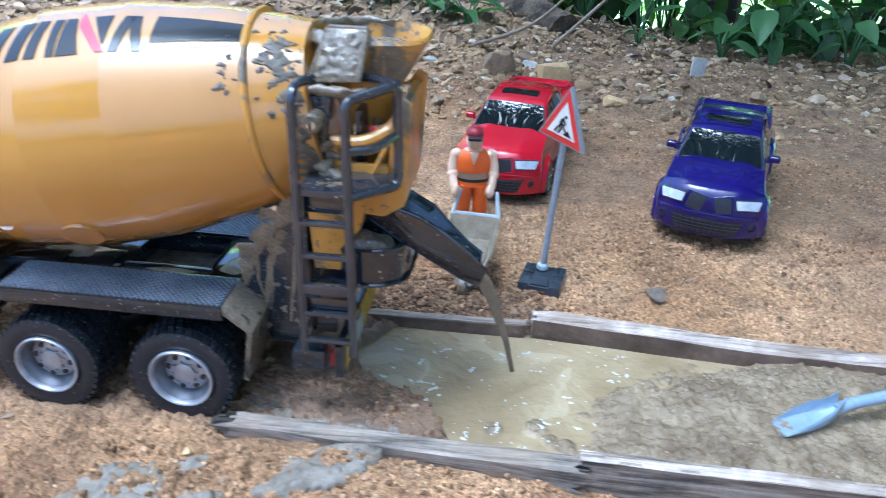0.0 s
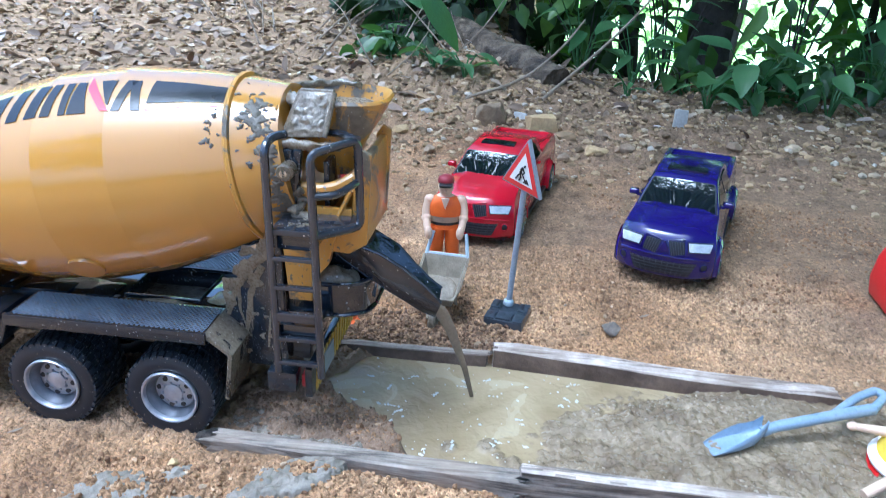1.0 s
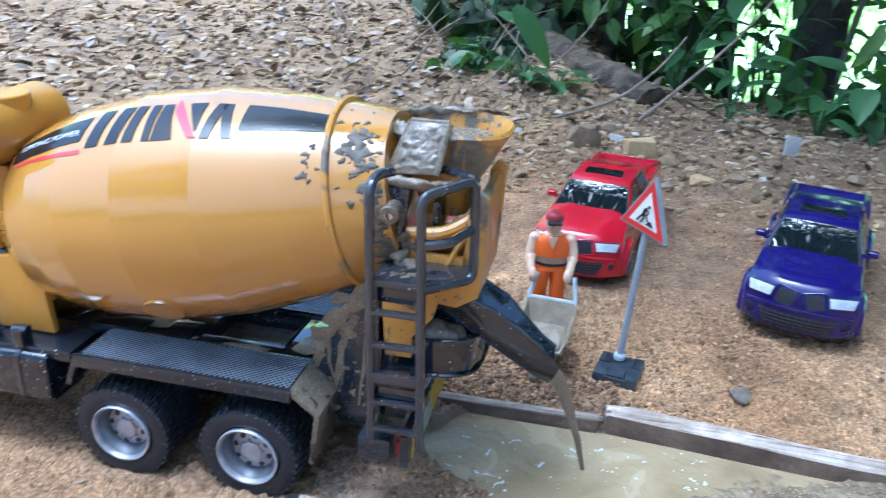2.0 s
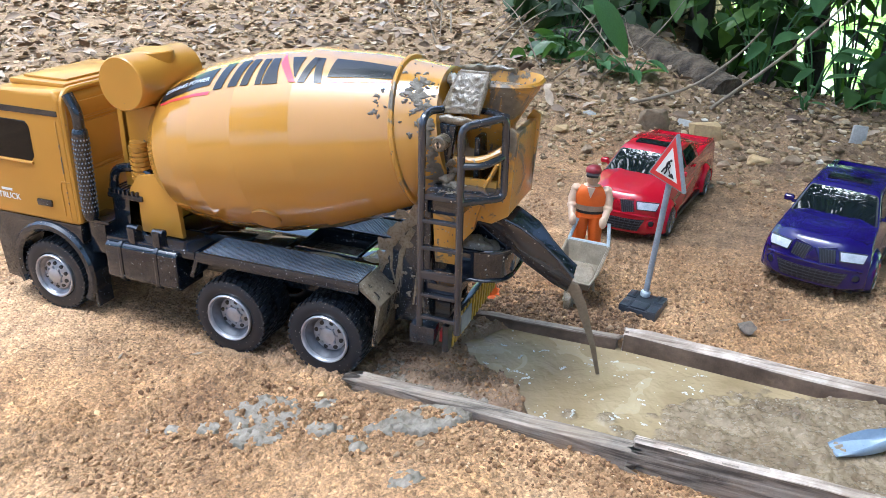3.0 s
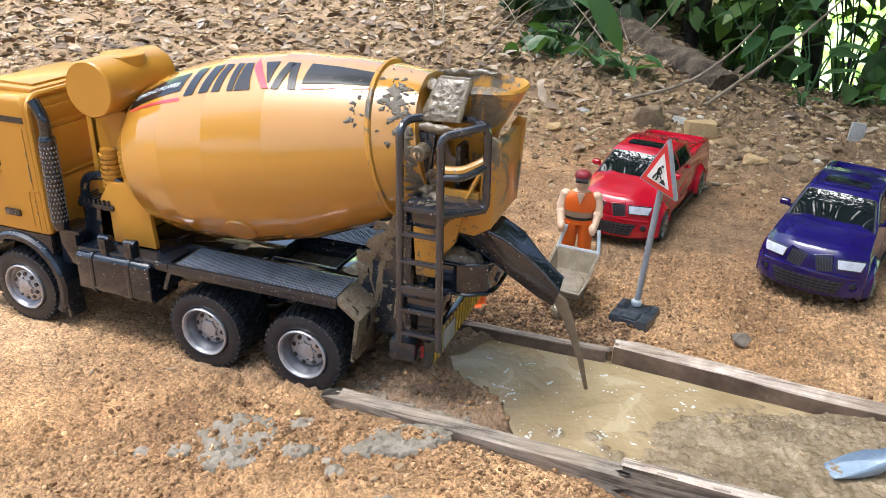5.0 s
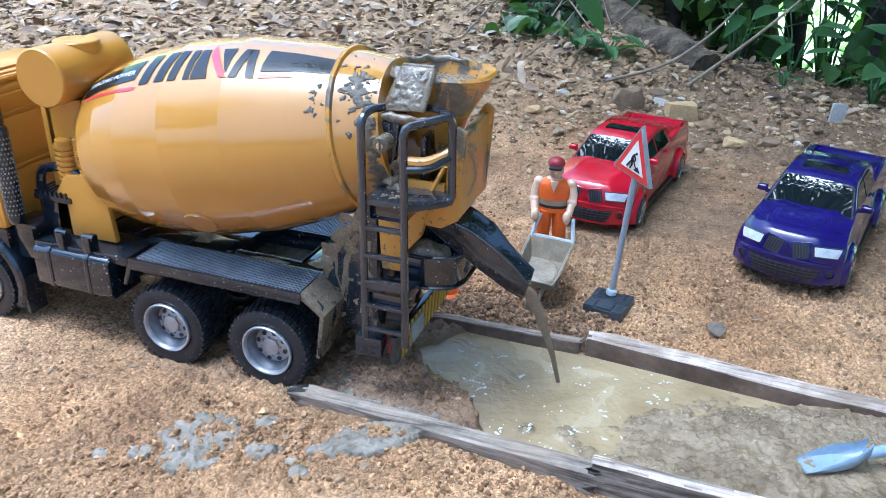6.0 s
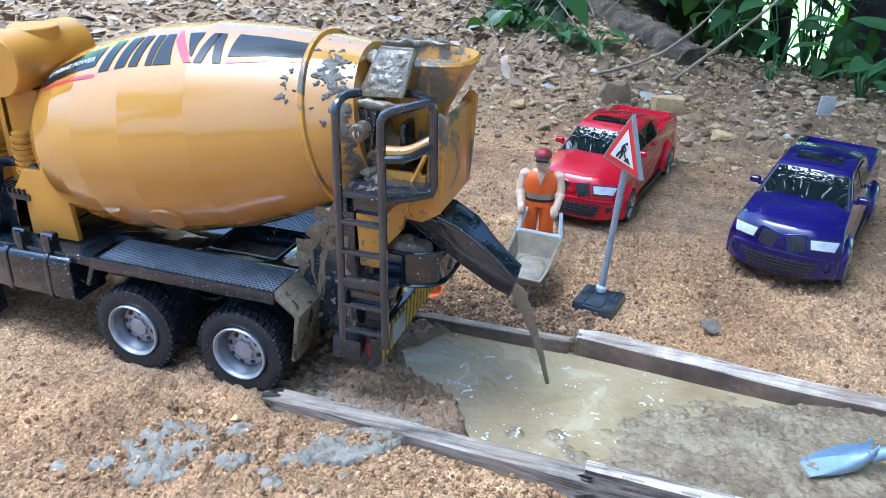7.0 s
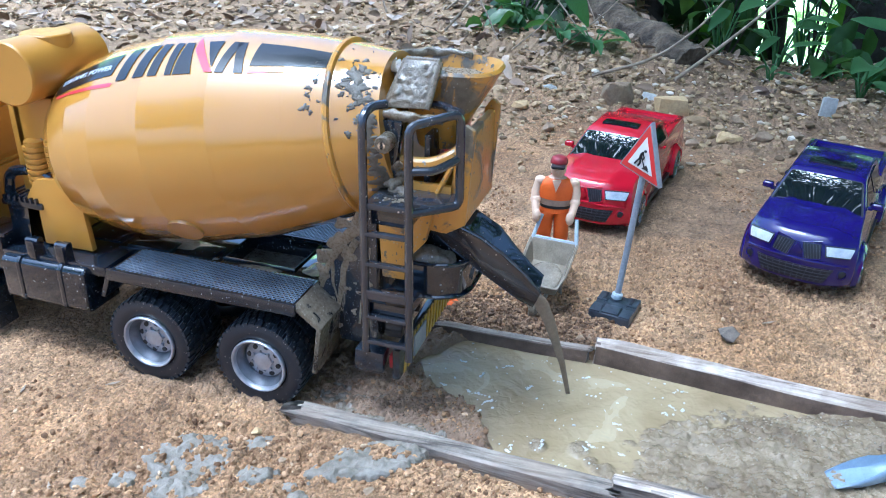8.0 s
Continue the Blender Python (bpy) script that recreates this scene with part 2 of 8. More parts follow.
rip = mixc(t, 0.3, noise_node(t, co, 45, 2, 0.5, 1.2), noise_node(t, co, 150, 2, 0.5, 1.0))
lump = mixc(t, 0.3, noise_node(t, co, 420, 4, 0.65), (0.5, 0.5, 0.5))
bump(t, p, mixc(t, thick.outputs["Fac"], rip, lump), 0.55, 0.004)

M["bubble_glint"] = mat("cement_bubble_glint", (0.62, 0.60, 0.54), 0.04)
M["stream"] = worn("running_cement", (0.17, 0.128, 0.082), (0.22, 0.172, 0.115), 50, 0.3, 0.5, 0.3, 200, 0.001)
M["splash"] = worn("cement_splash", (0.150, 0.125, 0.090), (0.255, 0.220, 0.172), 60, 0.4, 0.7, 0.8, 220, 0.0024)
M["guard"] = splashed("muddy_guard", (0.016, 0.017, 0.019), 0.2, coat=0.3, scale=95, amount=0.61, spots=0.6, mud_rough=0.26, run=0.55, specks=0.3, wet=0.45)
M["splash_wet"] = worn("wet_cement_film", (0.13, 0.10, 0.07), (0.20, 0.165, 0.118), 40, 0.16, 0.4, 0.5, 200, 0.002)

# weathered board: grain along x
def wood(name, low, mid, high):
    m = mat(name, mid, 0.85)
    t, p = nodes_of(m)
    mp = t.nodes.new("ShaderNodeMapping")
    mp.inputs["Scale"].default_value = (15, 260, 260)
    t.links.new(coords(t), mp.inputs["Vector"])
    g = noise_node(t, mp.outputs[0], 1.0, 6, 0.65, 0.4)
    st = noise_node(t, coords(t), 25, 5, 0.6)
    col = ramp(t, g, [(0.38, low), (0.47, mid), (0.66, high)])
    col = mixc(t, 0.5, col, ramp(t, noise_node(t, coords(t), 60, 5, 0.7), [(0.35, grey(0.2)), (0.65, grey(0.72))]), "OVERLAY")
    col = mixc(t, ramp(t, st, [(0.45, grey(0)), (0.62, grey(0.75))]), col, ramp(t, g, [(0.3, (0.16, 0.11, 0.075)), (0.7, (0.34, 0.27, 0.20))]))
    t.links.new(col, p.inputs["Base Color"])
    bump(t, p, g, 0.8, 0.0014)
    return m


M["wood"] = wood("weathered_wood", (0.085, 0.066, 0.050), (0.205, 0.168, 0.130), (0.345, 0.292, 0.235))
M["wood_pale"] = wood("pale_weathered_wood", (0.17, 0.125, 0.095), (0.43, 0.345, 0.275), (0.60, 0.515, 0.435))
M["wood_wet"] = worn("wet_stained_wood", (0.065, 0.042, 0.029), (0.19, 0.128, 0.088), 30, 0.3, 0.6, 0.8, 120, 0.003)


def island(name, stops, rough=0.8, scale=60, bumpd=0.003):
    """Colour by piece, with grain."""
    m = mat(name, (0.4, 0.3, 0.2), rough)
    t, p = nodes_of(m)
    geo = t.nodes.new("ShaderNodeNewGeometry")
    col = ramp(t, geo.outputs["Random Per Island"], stops)
    n = noise_node(t, coords(t), scale, 5, 0.65)
    col = mixc(t, 0.45, col, ramp(t, n, [(0.3, grey(0.2)), (0.7, grey(0.78))]), "OVERLAY")
    t.links.new(col, p.inputs["Base Color"])
    bump(t, p, n, 0.5, bumpd)
    return m


M["clump"] = island("cement_clumps", [(0, (0.19, 0.14, 0.09)), (0.5, (0.28, 0.215, 0.14)), (1, (0.36, 0.295, 0.205))], 0.3, 300, 0.001)
M["crumb"] = island("soil_crumbs", [(0, (0.14, 0.074, 0.033)), (0.5, (0.30, 0.170, 0.078)), (0.93, (0.43, 0.265, 0.132)), (1.0, (0.52, 0.37, 0.22))], 0.95, 300, 0.001)
M["clod"] = island("damp_clods", [(0, (0.09, 0.05, 0.025)), (0.5, (0.19, 0.11, 0.055)), (1, (0.32, 0.195, 0.10))], 0.9, 300, 0.001)
M["stones"] = island("loose_stones", [(0, (0.13, 0.083, 0.04)), (0.4, (0.31, 0.208, 0.100)), (0.75, (0.46, 0.325, 0.170)), (0.95, (0.46, 0.36, 0.225)), (1.0, (0.56, 0.50, 0.40))], 0.85, 80)
M["dead_leaf"] = island("dead_leaves", [(0, (0.09, 0.058, 0.036)), (0.3, (0.19, 0.125, 0.075)), (0.6, (0.32, 0.23, 0.145)), (0.88, (0.42, 0.32, 0.22)), (1, (0.42, 0.36, 0.30))], 0.7, 60, 0.001)


def leafy(name, c1, c2, rough=0.38):
    m = mat(name, c1, rough)
    t, p = nodes_of(m)
    info = t.nodes.new("ShaderNodeObjectInfo")
    geo = t.nodes.new("ShaderNodeNewGeometry")
    mixed = t.nodes.new("ShaderNodeMath")
    mixed.operation = "ADD"
    t.links.new(info.outputs["Random"], mixed.inputs[0])
    t.links.new(geo.outputs["Random Per Island"], mixed.inputs[1])
    fr = t.nodes.new("ShaderNodeMath")
    fr.operation = "FRACT"
    t.links.new(mixed.outputs[0], fr.inputs[0])
    col = mixc(t, fr.outputs[0], c1, c2)
    n = noise_node(t, coords(t), 50, 4)
    col = mixc(t, 0.3, col, ramp(t, n, [(0.3, grey(0.3)), (0.7, grey(0.7))]), "OVERLAY")
    t.links.new(col, p.inputs["Base Color"])
    tr = t.nodes.new("ShaderNodeBsdfTranslucent")
    t.links.new(mixc(t, 1.0, col, (0.9, 1.0, 0.35), "MULTIPLY"), tr.inputs[0])
    mx = t.nodes.new("ShaderNodeMixShader")
    mx.inputs[0].default_value = 0.4
    t.links.new(p.outputs[0], mx.inputs[1])
    t.links.new(tr.outputs[0], mx.inputs[2])
    t.links.new(mx.outputs[0], t.nodes["Material Output"].inputs[0])
    return m


M["leaf"] = leafy("green_leaf", (0.065, 0.15, 0.050), (0.125, 0.24, 0.090))
M["leaf_dark"] = leafy("forest_leaf", (0.058, 0.115, 0.034), (0.165, 0.27, 0.060))
# darker leaf copy, forest shade put into the colour
M["leaf_shade_tint"] = leafy("shade_tinted_leaf", (0.020, 0.038, 0.016), (0.052, 0.085, 0.028), 0.6)
M["leaf_broad"] = leafy("broad_leaf", (0.045, 0.092, 0.034), (0.105, 0.19, 0.056), 0.32)
M["bark"] = worn("bark", (0.032, 0.026, 0.021), (0.10, 0.085, 0.07), 14, 0.9, 0.95, 0.8, 60, 0.01)
M["log_bark"] = worn("log_bark", (0.045, 0.032, 0.021), (0.22, 0.165, 0.105), 22, 0.8, 0.95, 1.0, 70, 0.014, fine=0.6)
M["bark_pale"] = worn("pale_stem", (0.20, 0.17, 0.12), (0.32, 0.28, 0.2), 20, 0.8, 0.9, 0.5, 90, 0.004)
M["twig"] = worn("dry_twig", (0.22, 0.165, 0.11), (0.36, 0.29, 0.21), 30, 0.85, 0.9, 0.5, 120, 0.003)
M["rock"] = worn("brown_rock", (0.24, 0.165, 0.095), (0.36, 0.265, 0.165), 25, 0.85, 0.95, 0.7, 60, 0.006)
M["rock_yellow"] = worn("ochre_rock", (0.46, 0.31, 0.14), (0.54, 0.40, 0.2), 25, 0.85, 0.95, 0.6, 60, 0.005)
M["rock_white"] = worn("pale_stone", (0.36, 0.35, 0.31), (0.48, 0.46, 0.41), 25, 0.8, 0.9, 0.5, 60, 0.003)
M["rock_dark"] = worn("dark_pebble", (0.11, 0.085, 0.063), (0.21, 0.17, 0.13), 90, 0.7, 0.9, 0.7, 200, 0.002)

# far wood as a glowing backdrop: sunlight, bright gaps and shade painted in
M["far"] = mat("far_foliage_glow", (0.2, 0.4, 0.1), 1.0)
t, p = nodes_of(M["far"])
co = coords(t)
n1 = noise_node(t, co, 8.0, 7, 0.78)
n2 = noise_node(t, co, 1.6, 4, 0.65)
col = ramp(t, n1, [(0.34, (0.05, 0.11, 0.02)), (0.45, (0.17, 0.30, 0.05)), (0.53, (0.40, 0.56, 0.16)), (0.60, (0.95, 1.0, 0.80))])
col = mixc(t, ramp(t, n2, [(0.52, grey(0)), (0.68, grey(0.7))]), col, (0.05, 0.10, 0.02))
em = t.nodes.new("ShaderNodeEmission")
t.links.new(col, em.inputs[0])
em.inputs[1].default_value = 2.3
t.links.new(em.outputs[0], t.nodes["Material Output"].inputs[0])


# ---- mesh helpers ----
def mesh_of(name, bm, material, smooth=35):
    bmesh.ops.recalc_face_normals(bm, faces=bm.faces)
    me = bpy.data.meshes.new(name)
    bm.to_mesh(me)
    bm.free()
    for m in material if isinstance(material, (list, tuple)) else [material]:
        me.materials.append(m)
    if smooth:
        me.shade_smooth()
        me.set_sharp_from_angle(angle=radians(smooth))
    return me


def thing(name, at, label, category, group="", turn=0.0):
    ob = new(name)
    ob.matrix_basis = pose(*at, 0, 0, turn)
    ob.empty_display_size = 0.02
    return tagged(ob, label, category, group)


def part(name, bm, material, parent, label="", smooth=35, off=None):
    """One mesh under a thing or under a part; off: the thing's place, for meshes given in world metres."""
    if off is not None:
        bmesh.ops.translate(bm, vec=-Vector(off), verts=bm.verts)
    ob = new(name, mesh_of(name, bm, material, smooth))
    ob.parent = parent
    if label:
        ob["label"] = label
    return ob


def piece(name, me, parent, m):
    ob = new(name, me)
    ob.parent = parent
    ob.matrix_basis = m
    return ob


def bevel(bm, width, seg=2, angle=30, faces=None):
    edges = [e for e in bm.edges if len(e.link_faces) == 2 and e.calc_face_angle(0) > radians(angle)]
    if width > 0 and edges:
        bmesh.ops.bevel(bm, geom=edges, offset=width, segments=seg, profile=0.6, affect="EDGES", clamp_overlap=True)
    return bm


def box(x0, x1, y0, y1, z0, z1, b=0.001, seg=2, bm=None):
    own = bmesh.new()
    bmesh.ops.create_cube(own, size=1)
    for v in own.verts:
        v.co = Vector(((x0 + x1) / 2 + v.co.x * (x1 - x0), (y0 + y1) / 2 + v.co.y * (y1 - y0), (z0 + z1) / 2 + v.co.z * (z1 - z0)))
    bevel(own, b, seg)
    return join(bm, own)


def join(bm, own):
    if bm is None:
        return own
    me = bpy.data.meshes.new("tmp")
    own.to_mesh(me)
    own.free()
    bm.from_mesh(me)
    bpy.data.meshes.remove(me)
    return bm


def prism(pts, lo, hi, axis="y", b=0.001, seg=2, bm=None, cuts=0):
    """A polygon in the plane across an axis, pulled along it. pts: (x, z) for y, (x, y) for z, (y, z) for x."""
    own = bmesh.new()

    def put(u, v, w):
        return {"y": (u, w, v), "z": (u, v, w), "x": (w, u, v)}[axis]

    low = [own.verts.new(put(u, v, lo)) for u, v in pts]
    high = [own.verts.new(put(u, v, hi)) for u, v in pts]
    own.faces.new(low)
    own.faces.new(high[::-1])
    for i in range(len(pts)):
        j = (i + 1) % len(pts)
        own.faces.new((low[j], low[i], high[i], high[j]))
    bmesh.ops.recalc_face_normals(own, faces=own.faces)
    bevel(own, b, seg)
    n = {"y": (0, 1, 0), "z": (0, 0, 1), "x": (1, 0, 0)}[axis]
    for k in range(cuts):
        w = lo + (hi - lo) * (k + 1) / (cuts + 1)
        bmesh.ops.bisect_plane(own, geom=own.verts[:] + own.edges[:] + own.faces[:], plane_co=Vector(n) * w, plane_no=n)
    return join(bm, own)


def lathe(profile, m, seg=32, bm=None, cap=True):
    """(radius, height) pairs turned round the local z axis of m."""
    own = bmesh.new()
    rings = []
    for r, h in profile:
        if r < 1e-6:
            rings.append([own.verts.new(m @ Vector((0, 0, h)))])
        else:
            rings.append([own.verts.new(m @ Vector((r * math.cos(2 * math.pi * k / seg), r * math.sin(2 * math.pi * k / seg), h))) for k in range(seg)])
    for a, b in zip(rings, rings[1:]):
        for k in range(seg):
            q = [a[k % len(a)], a[(k + 1) % len(a)], b[(k + 1) % len(b)], b[k % len(b)]]
            q = list(dict.fromkeys(q))
            if len(q) > 2:
                own.faces.new(q)
    if cap:
        for r in (rings[0], rings[-1]):
            if len(r) > 2:
                own.faces.new(r)
    return join(bm, own)


def rounded(pts, r, n=4):
    """A polyline with its inner corners rounded."""
    pts = [Vector(p) for p in pts]
    out = [pts[0]]
    for a, b, c in zip(pts, pts[1:], pts[2:]):
        u, v = (a - b), (c - b)
        k = min(r, u.length * 0.45, v.length * 0.45)
        s, e = b + u.normalized() * k, b + v.normalized() * k
        for i in range(n + 1):
            f = i / n
            out.append((1 - f) ** 2 * s + 2 * f * (1 - f) * b + f * f * e)
    out.append(pts[-1])
    return out


def tube(pts, r, seg=8, bm=None, corner=0.0, taper=None, flat=1.0):
    """A round bar along a polyline; taper: radius at its end."""
    pts = rounded(pts, corner) if corner else [Vector(p) for p in pts]
    own = bmesh.new()
    up = None
    rings = []
    for i, q in enumerate(pts):
        d = (pts[min(i + 1, len(pts) - 1)] - pts[max(i - 1, 0)]).normalized()
        if up is None:
            up = d.orthogonal().normalized()
        up = (up - d * up.dot(d)).normalized()
        w = d.cross(up)
        rr = r if taper is None else r + (taper - r) * i / (len(pts) - 1)
        rings.append([own.verts.new(q + (up * math.cos(2 * math.pi * k / seg) * flat + w * math.sin(2 * math.pi * k / seg)) * rr) for k in range(seg)])
    for a, b in zip(rings, rings[1:]):
        for k in range(seg):
            own.faces.new((a[k], a[(k + 1) % seg], b[(k + 1) % seg], b[k]))
    own.faces.new(rings[0])
    own.faces.new(rings[-1])
    return join(bm, own)


def plate(quad, thick, b=0.0, bm=None):
    """A flat panel with depth behind its corners."""
    own = bmesh.new()
    q = [Vector(v) for v in quad]
    n = (q[1] - q[0]).cross(q[2] - q[0]).normalized() * thick
    lo, hi = [own.verts.new(v) for v in q], [own.verts.new(v + n) for v in q]
    own.faces.new(lo)
    own.faces.new(hi[::-1])
    for i in range(len(q)):
        j = (i + 1) % len(q)
        own.faces.new((lo[i], lo[j], hi[j], hi[i]))
    bmesh.ops.recalc_face_normals(own, faces=own.faces)
    bevel(own, b, 1)
    return join(bm, own)


def ball(m, seg=12, rings=8, bm=None):
    own = bmesh.new()
    bmesh.ops.create_uvsphere(own, u_segments=seg, v_segments=rings, radius=1, matrix=m)
    return join(bm, own)


def scaled(x, y, z, sx, sy, sz, rx=0, ry=0, rz=0):
    return pose(x, y, z, rx, ry, rz) @ Matrix.Diagonal((sx, sy, sz, 1))


# smooth noise on arrays
GRID = np.random.RandomState(7).rand(64, 64)


def vnoise(x, y):
    xi, yi = np.floor(x).astype(int), np.floor(y).astype(int)
    u, v = x - xi, y - yi
    u, v = u * u * (3 - 2 * u), v * v * (3 - 2 * v)
    g = lambda i, j: GRID[i % 64, j % 64]
    return (g(xi, yi) * (1 - u) + g(xi + 1, yi) * u) * (1 - v) + (g(xi, yi + 1) * (1 - u) + g(xi + 1, yi + 1) * u) * v


def fbm(x, y, octaves=4):
    out, amp, tot = 0.0, 1.0, 0.0
    for k in range(octaves):
        out = out + amp * vnoise(x * 2**k + 17.3 * k, y * 2**k + 9.1 * k)
        tot += amp
        amp *= 0.5
    return out / tot - 0.5


def chance(i, j, seed):
    h = np.sin(i * 127.1 + j * 311.7 + seed * 74.7) * 43758.5453
    return h - np.floor(h)


def nodules(x, y, cell, seed, share=1.0):
    """Rounded crumbs of clay strewn at random, 0 to 1 high."""
    u, v = x / cell, y / cell
    i, j = np.floor(u), np.floor(v)
    best = 0.0 * u
    for di in (-1, 0, 1):
        for dj in (-1, 0, 1):
            a, b = i + di, j + dj
            size = chance(a, b, seed + 2)
            rad = (0.30 + 0.42 * size) * (chance(a, b, seed + 3) < share)
            dx, dy = u - a - chance(a, b, seed), v - b - chance(a, b, seed + 1)
            d = (dx * dx * (0.7 + 0.9 * chance(a, b, seed + 4)) + dy * dy) / np.maximum(rad, 1e-6) ** 2
            best = np.maximum(best, np.sqrt(np.maximum(0, 1 - d)) * (0.35 + 0.65 * size))
    return best


def step(a, b, x):
    f = np.clip((x - a) / (b - a), 0, 1)
    return f * f * (3 - 2 * f)


# ---- the ground ----
POOL_Y = [0.345, 0.352, 0.367, 0.385, 0.402, 0.419, 0.446, 0.462, 0.485, 0.50]
POOL_X = [0.02, 0.0, -0.006, -0.016, -0.031, -0.060, -0.084, -0.079, -0.062, -0.055]
END_X = 0.325


def near_line(x):
    return np.interp(x, [-0.139, 0.07, 0.33], [0.364, 0.348, 0.345])


def far_line(x):
    return np.interp(x, [-0.1, 0.04, 0.305], [0.4925, 0.4965, 0.483])


def pit(x, y):
    """1 inside the form that holds the cement, 0 outside."""
    left = np.interp(y, POOL_Y, POOL_X) + 0.012 * fbm(x * 60, y * 60, 3)
    m = step(-0.004, 0.010, x - left) * step(-0.003, 0.003, y - near_line(x)) * step(-0.003, 0.003, far_line(x) - y)
    return m * step(-0.02, 0.02, END_X + 0.02 * fbm(x * 30, y * 30, 2) - x)


def damp(x, y):
    """Wet soil beside the pool, between the boards; darker soil below the truck."""
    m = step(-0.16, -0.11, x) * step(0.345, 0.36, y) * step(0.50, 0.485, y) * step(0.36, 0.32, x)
    # weaker patch that darkens and smooths the soil below the truck
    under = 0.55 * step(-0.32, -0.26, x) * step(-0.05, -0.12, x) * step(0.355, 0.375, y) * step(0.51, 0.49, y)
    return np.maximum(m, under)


def terrain(x, y):
    """Ground without grain."""
    z = -0.0045 * step(-0.02, -0.14, x) - 0.0040 * step(-0.08, -0.15, x) * step(-0.42, -0.33, x) * step(0.60, 0.50, y)
    z = z - 0.022 * step(1.0, 1.6, y) * step(-0.15, 0.25, x)
    arg = y - 1.3 - 0.5 * (x + 0.2)
    z = z + 0.10 * np.maximum(0, arg) * step(0.35, -0.25, x) + 0.22 * np.maximum(0, arg - 1.1) * step(0.0, -0.4, x)
    z = z - 0.26 * np.maximum(0, y - 1.75) * step(-0.25, 0.15, x)
    return np.maximum(z, -4.0)


def ground_z(x, y):
    x, y = np.asarray(x, float), np.asarray(y, float)
    z = terrain(x, y)
    rough = 1 + 2.5 * step(0.85, 1.3, y + 0.3 * np.maximum(0, -x - 0.3))
    fade = step(9, 4, np.hypot(x, y))
    z = z + fade * (0.010 * fbm(x * 4, y * 4, 3) + rough * 0.006 * fbm(x * 26, y * 26, 3) + 0.0035 * fbm(x * 130, y * 130, 3) * rough)
    z = z + 0.003 * damp(x, y) * step(0.12, -0.05, x) - 0.022 * pit(x, y)
    z = z - 0.006 * step(0.30, 0.335, y) * step(0.352, 0.346, y) * step(-0.1, 0.0, x)
    # crumbly skin of the clay, thin where it is trodden flat
    loose = step(-0.10, 0.10, fbm(x * 6.5 + 2, y * 6.5, 4))
    close = step(1.0, 0.72, y) * step(0.65, 0.5, np.abs(x)) * (1 - 0.7 * pit(x, y))
    warp = 0.0015 * fbm(x * 300, y * 300, 2)
    plank = np.interp(x, [-0.137, 0.0725, 0.33], [0.3645, 0.3445, 0.344])
    under = step(0.013, 0.008, np.abs(y - plank)) * step(-0.15, -0.14, x)
    close = close * (1 - under)
    z = z - 0.003 * under + close * (0.0028 * nodules(x + warp, y - warp, 0.0040, 5, 0.70) * (0.22 + 0.78 * loose) + 0.0042 * nodules(x + warp, y - warp, 0.0075, 11, 0.32) * (0.12 + 0.88 * loose))
    # crumbs banked outside the boards
    z = z + 0.006 * step(0.03, 0.0, np.abs(y - 0.515)) * step(-0.16, -0.05, x) * step(0.05, 0.0, x) * (0.4 + fbm(x * 40, y * 40, 3))
    z = z + 0.006 * step(0.02, 0.0, np.abs(y - 0.338)) * step(-0.17, -0.1, x) * step(0.12, 0.06, x) * (0.5 + 2 * fbm(x * 30, y * 30, 3))
    return z


def axis_steps(lo, hi, fine, far_lo, far_hi, grow):
    v = list(np.arange(lo, hi, fine))
    d = fine
    while v[-1] < far_hi:
        d *= grow
        v.append(v[-1] + d)
    d = fine
    while v[0] > far_lo:
        d *= grow
        v.insert(0, v[0] - d)
    return np.array(v)


def sheet(name, xs, ys, zf, keep=None, attrs=()):
    X, Y = np.meshgrid(xs, ys)
    Z = zf(X, Y)
    n, k = len(xs), len(ys)
    idx = np.arange(n * k).reshape(k, n)
    quads = np.stack([idx[:-1, :-1], idx[:-1, 1:], idx[1:, 1:], idx[1:, :-1]], -1).reshape(-1, 4)
    if keep is not None:
        good = keep(X, Y).ravel()
        quads = quads[good[quads].any(1)]
    me = bpy.data.meshes.new(name)
    V = np.stack([X, Y, Z], -1).reshape(-1, 3)
    used, inv = np.unique(quads, return_inverse=True)
    V, quads = V[used], inv.reshape(-1, 4)
    me.vertices.add(len(V))
    me.vertices.foreach_set("co", V.ravel())
    me.loops.add(quads.size)
    me.loops.foreach_set("vertex_index", quads.ravel().astype(np.int32))
    me.polygons.add(len(quads))
    me.polygons.foreach_set("loop_start", np.arange(0, quads.size, 4, dtype=np.int32))
    for attr, f in attrs:
        at = me.attributes.new(attr, "FLOAT", "POINT")
        at.data.foreach_set("value", f(V[:, 0], V[:, 1]).astype(np.float32))
    me.update(calc_edges=True)
    me.validate()
    me.shade_smooth()
    return me


def litter_amount(x, y):
    return step(1.0, 1.5, y + 0.45 * np.maximum(0, -x - 0.15) + 0.3 * fbm(x * 6, y * 6, 3)) * 0.85


def wet_and_dark(x, y):
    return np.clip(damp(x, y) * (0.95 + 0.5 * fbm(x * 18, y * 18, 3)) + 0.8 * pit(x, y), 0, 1)


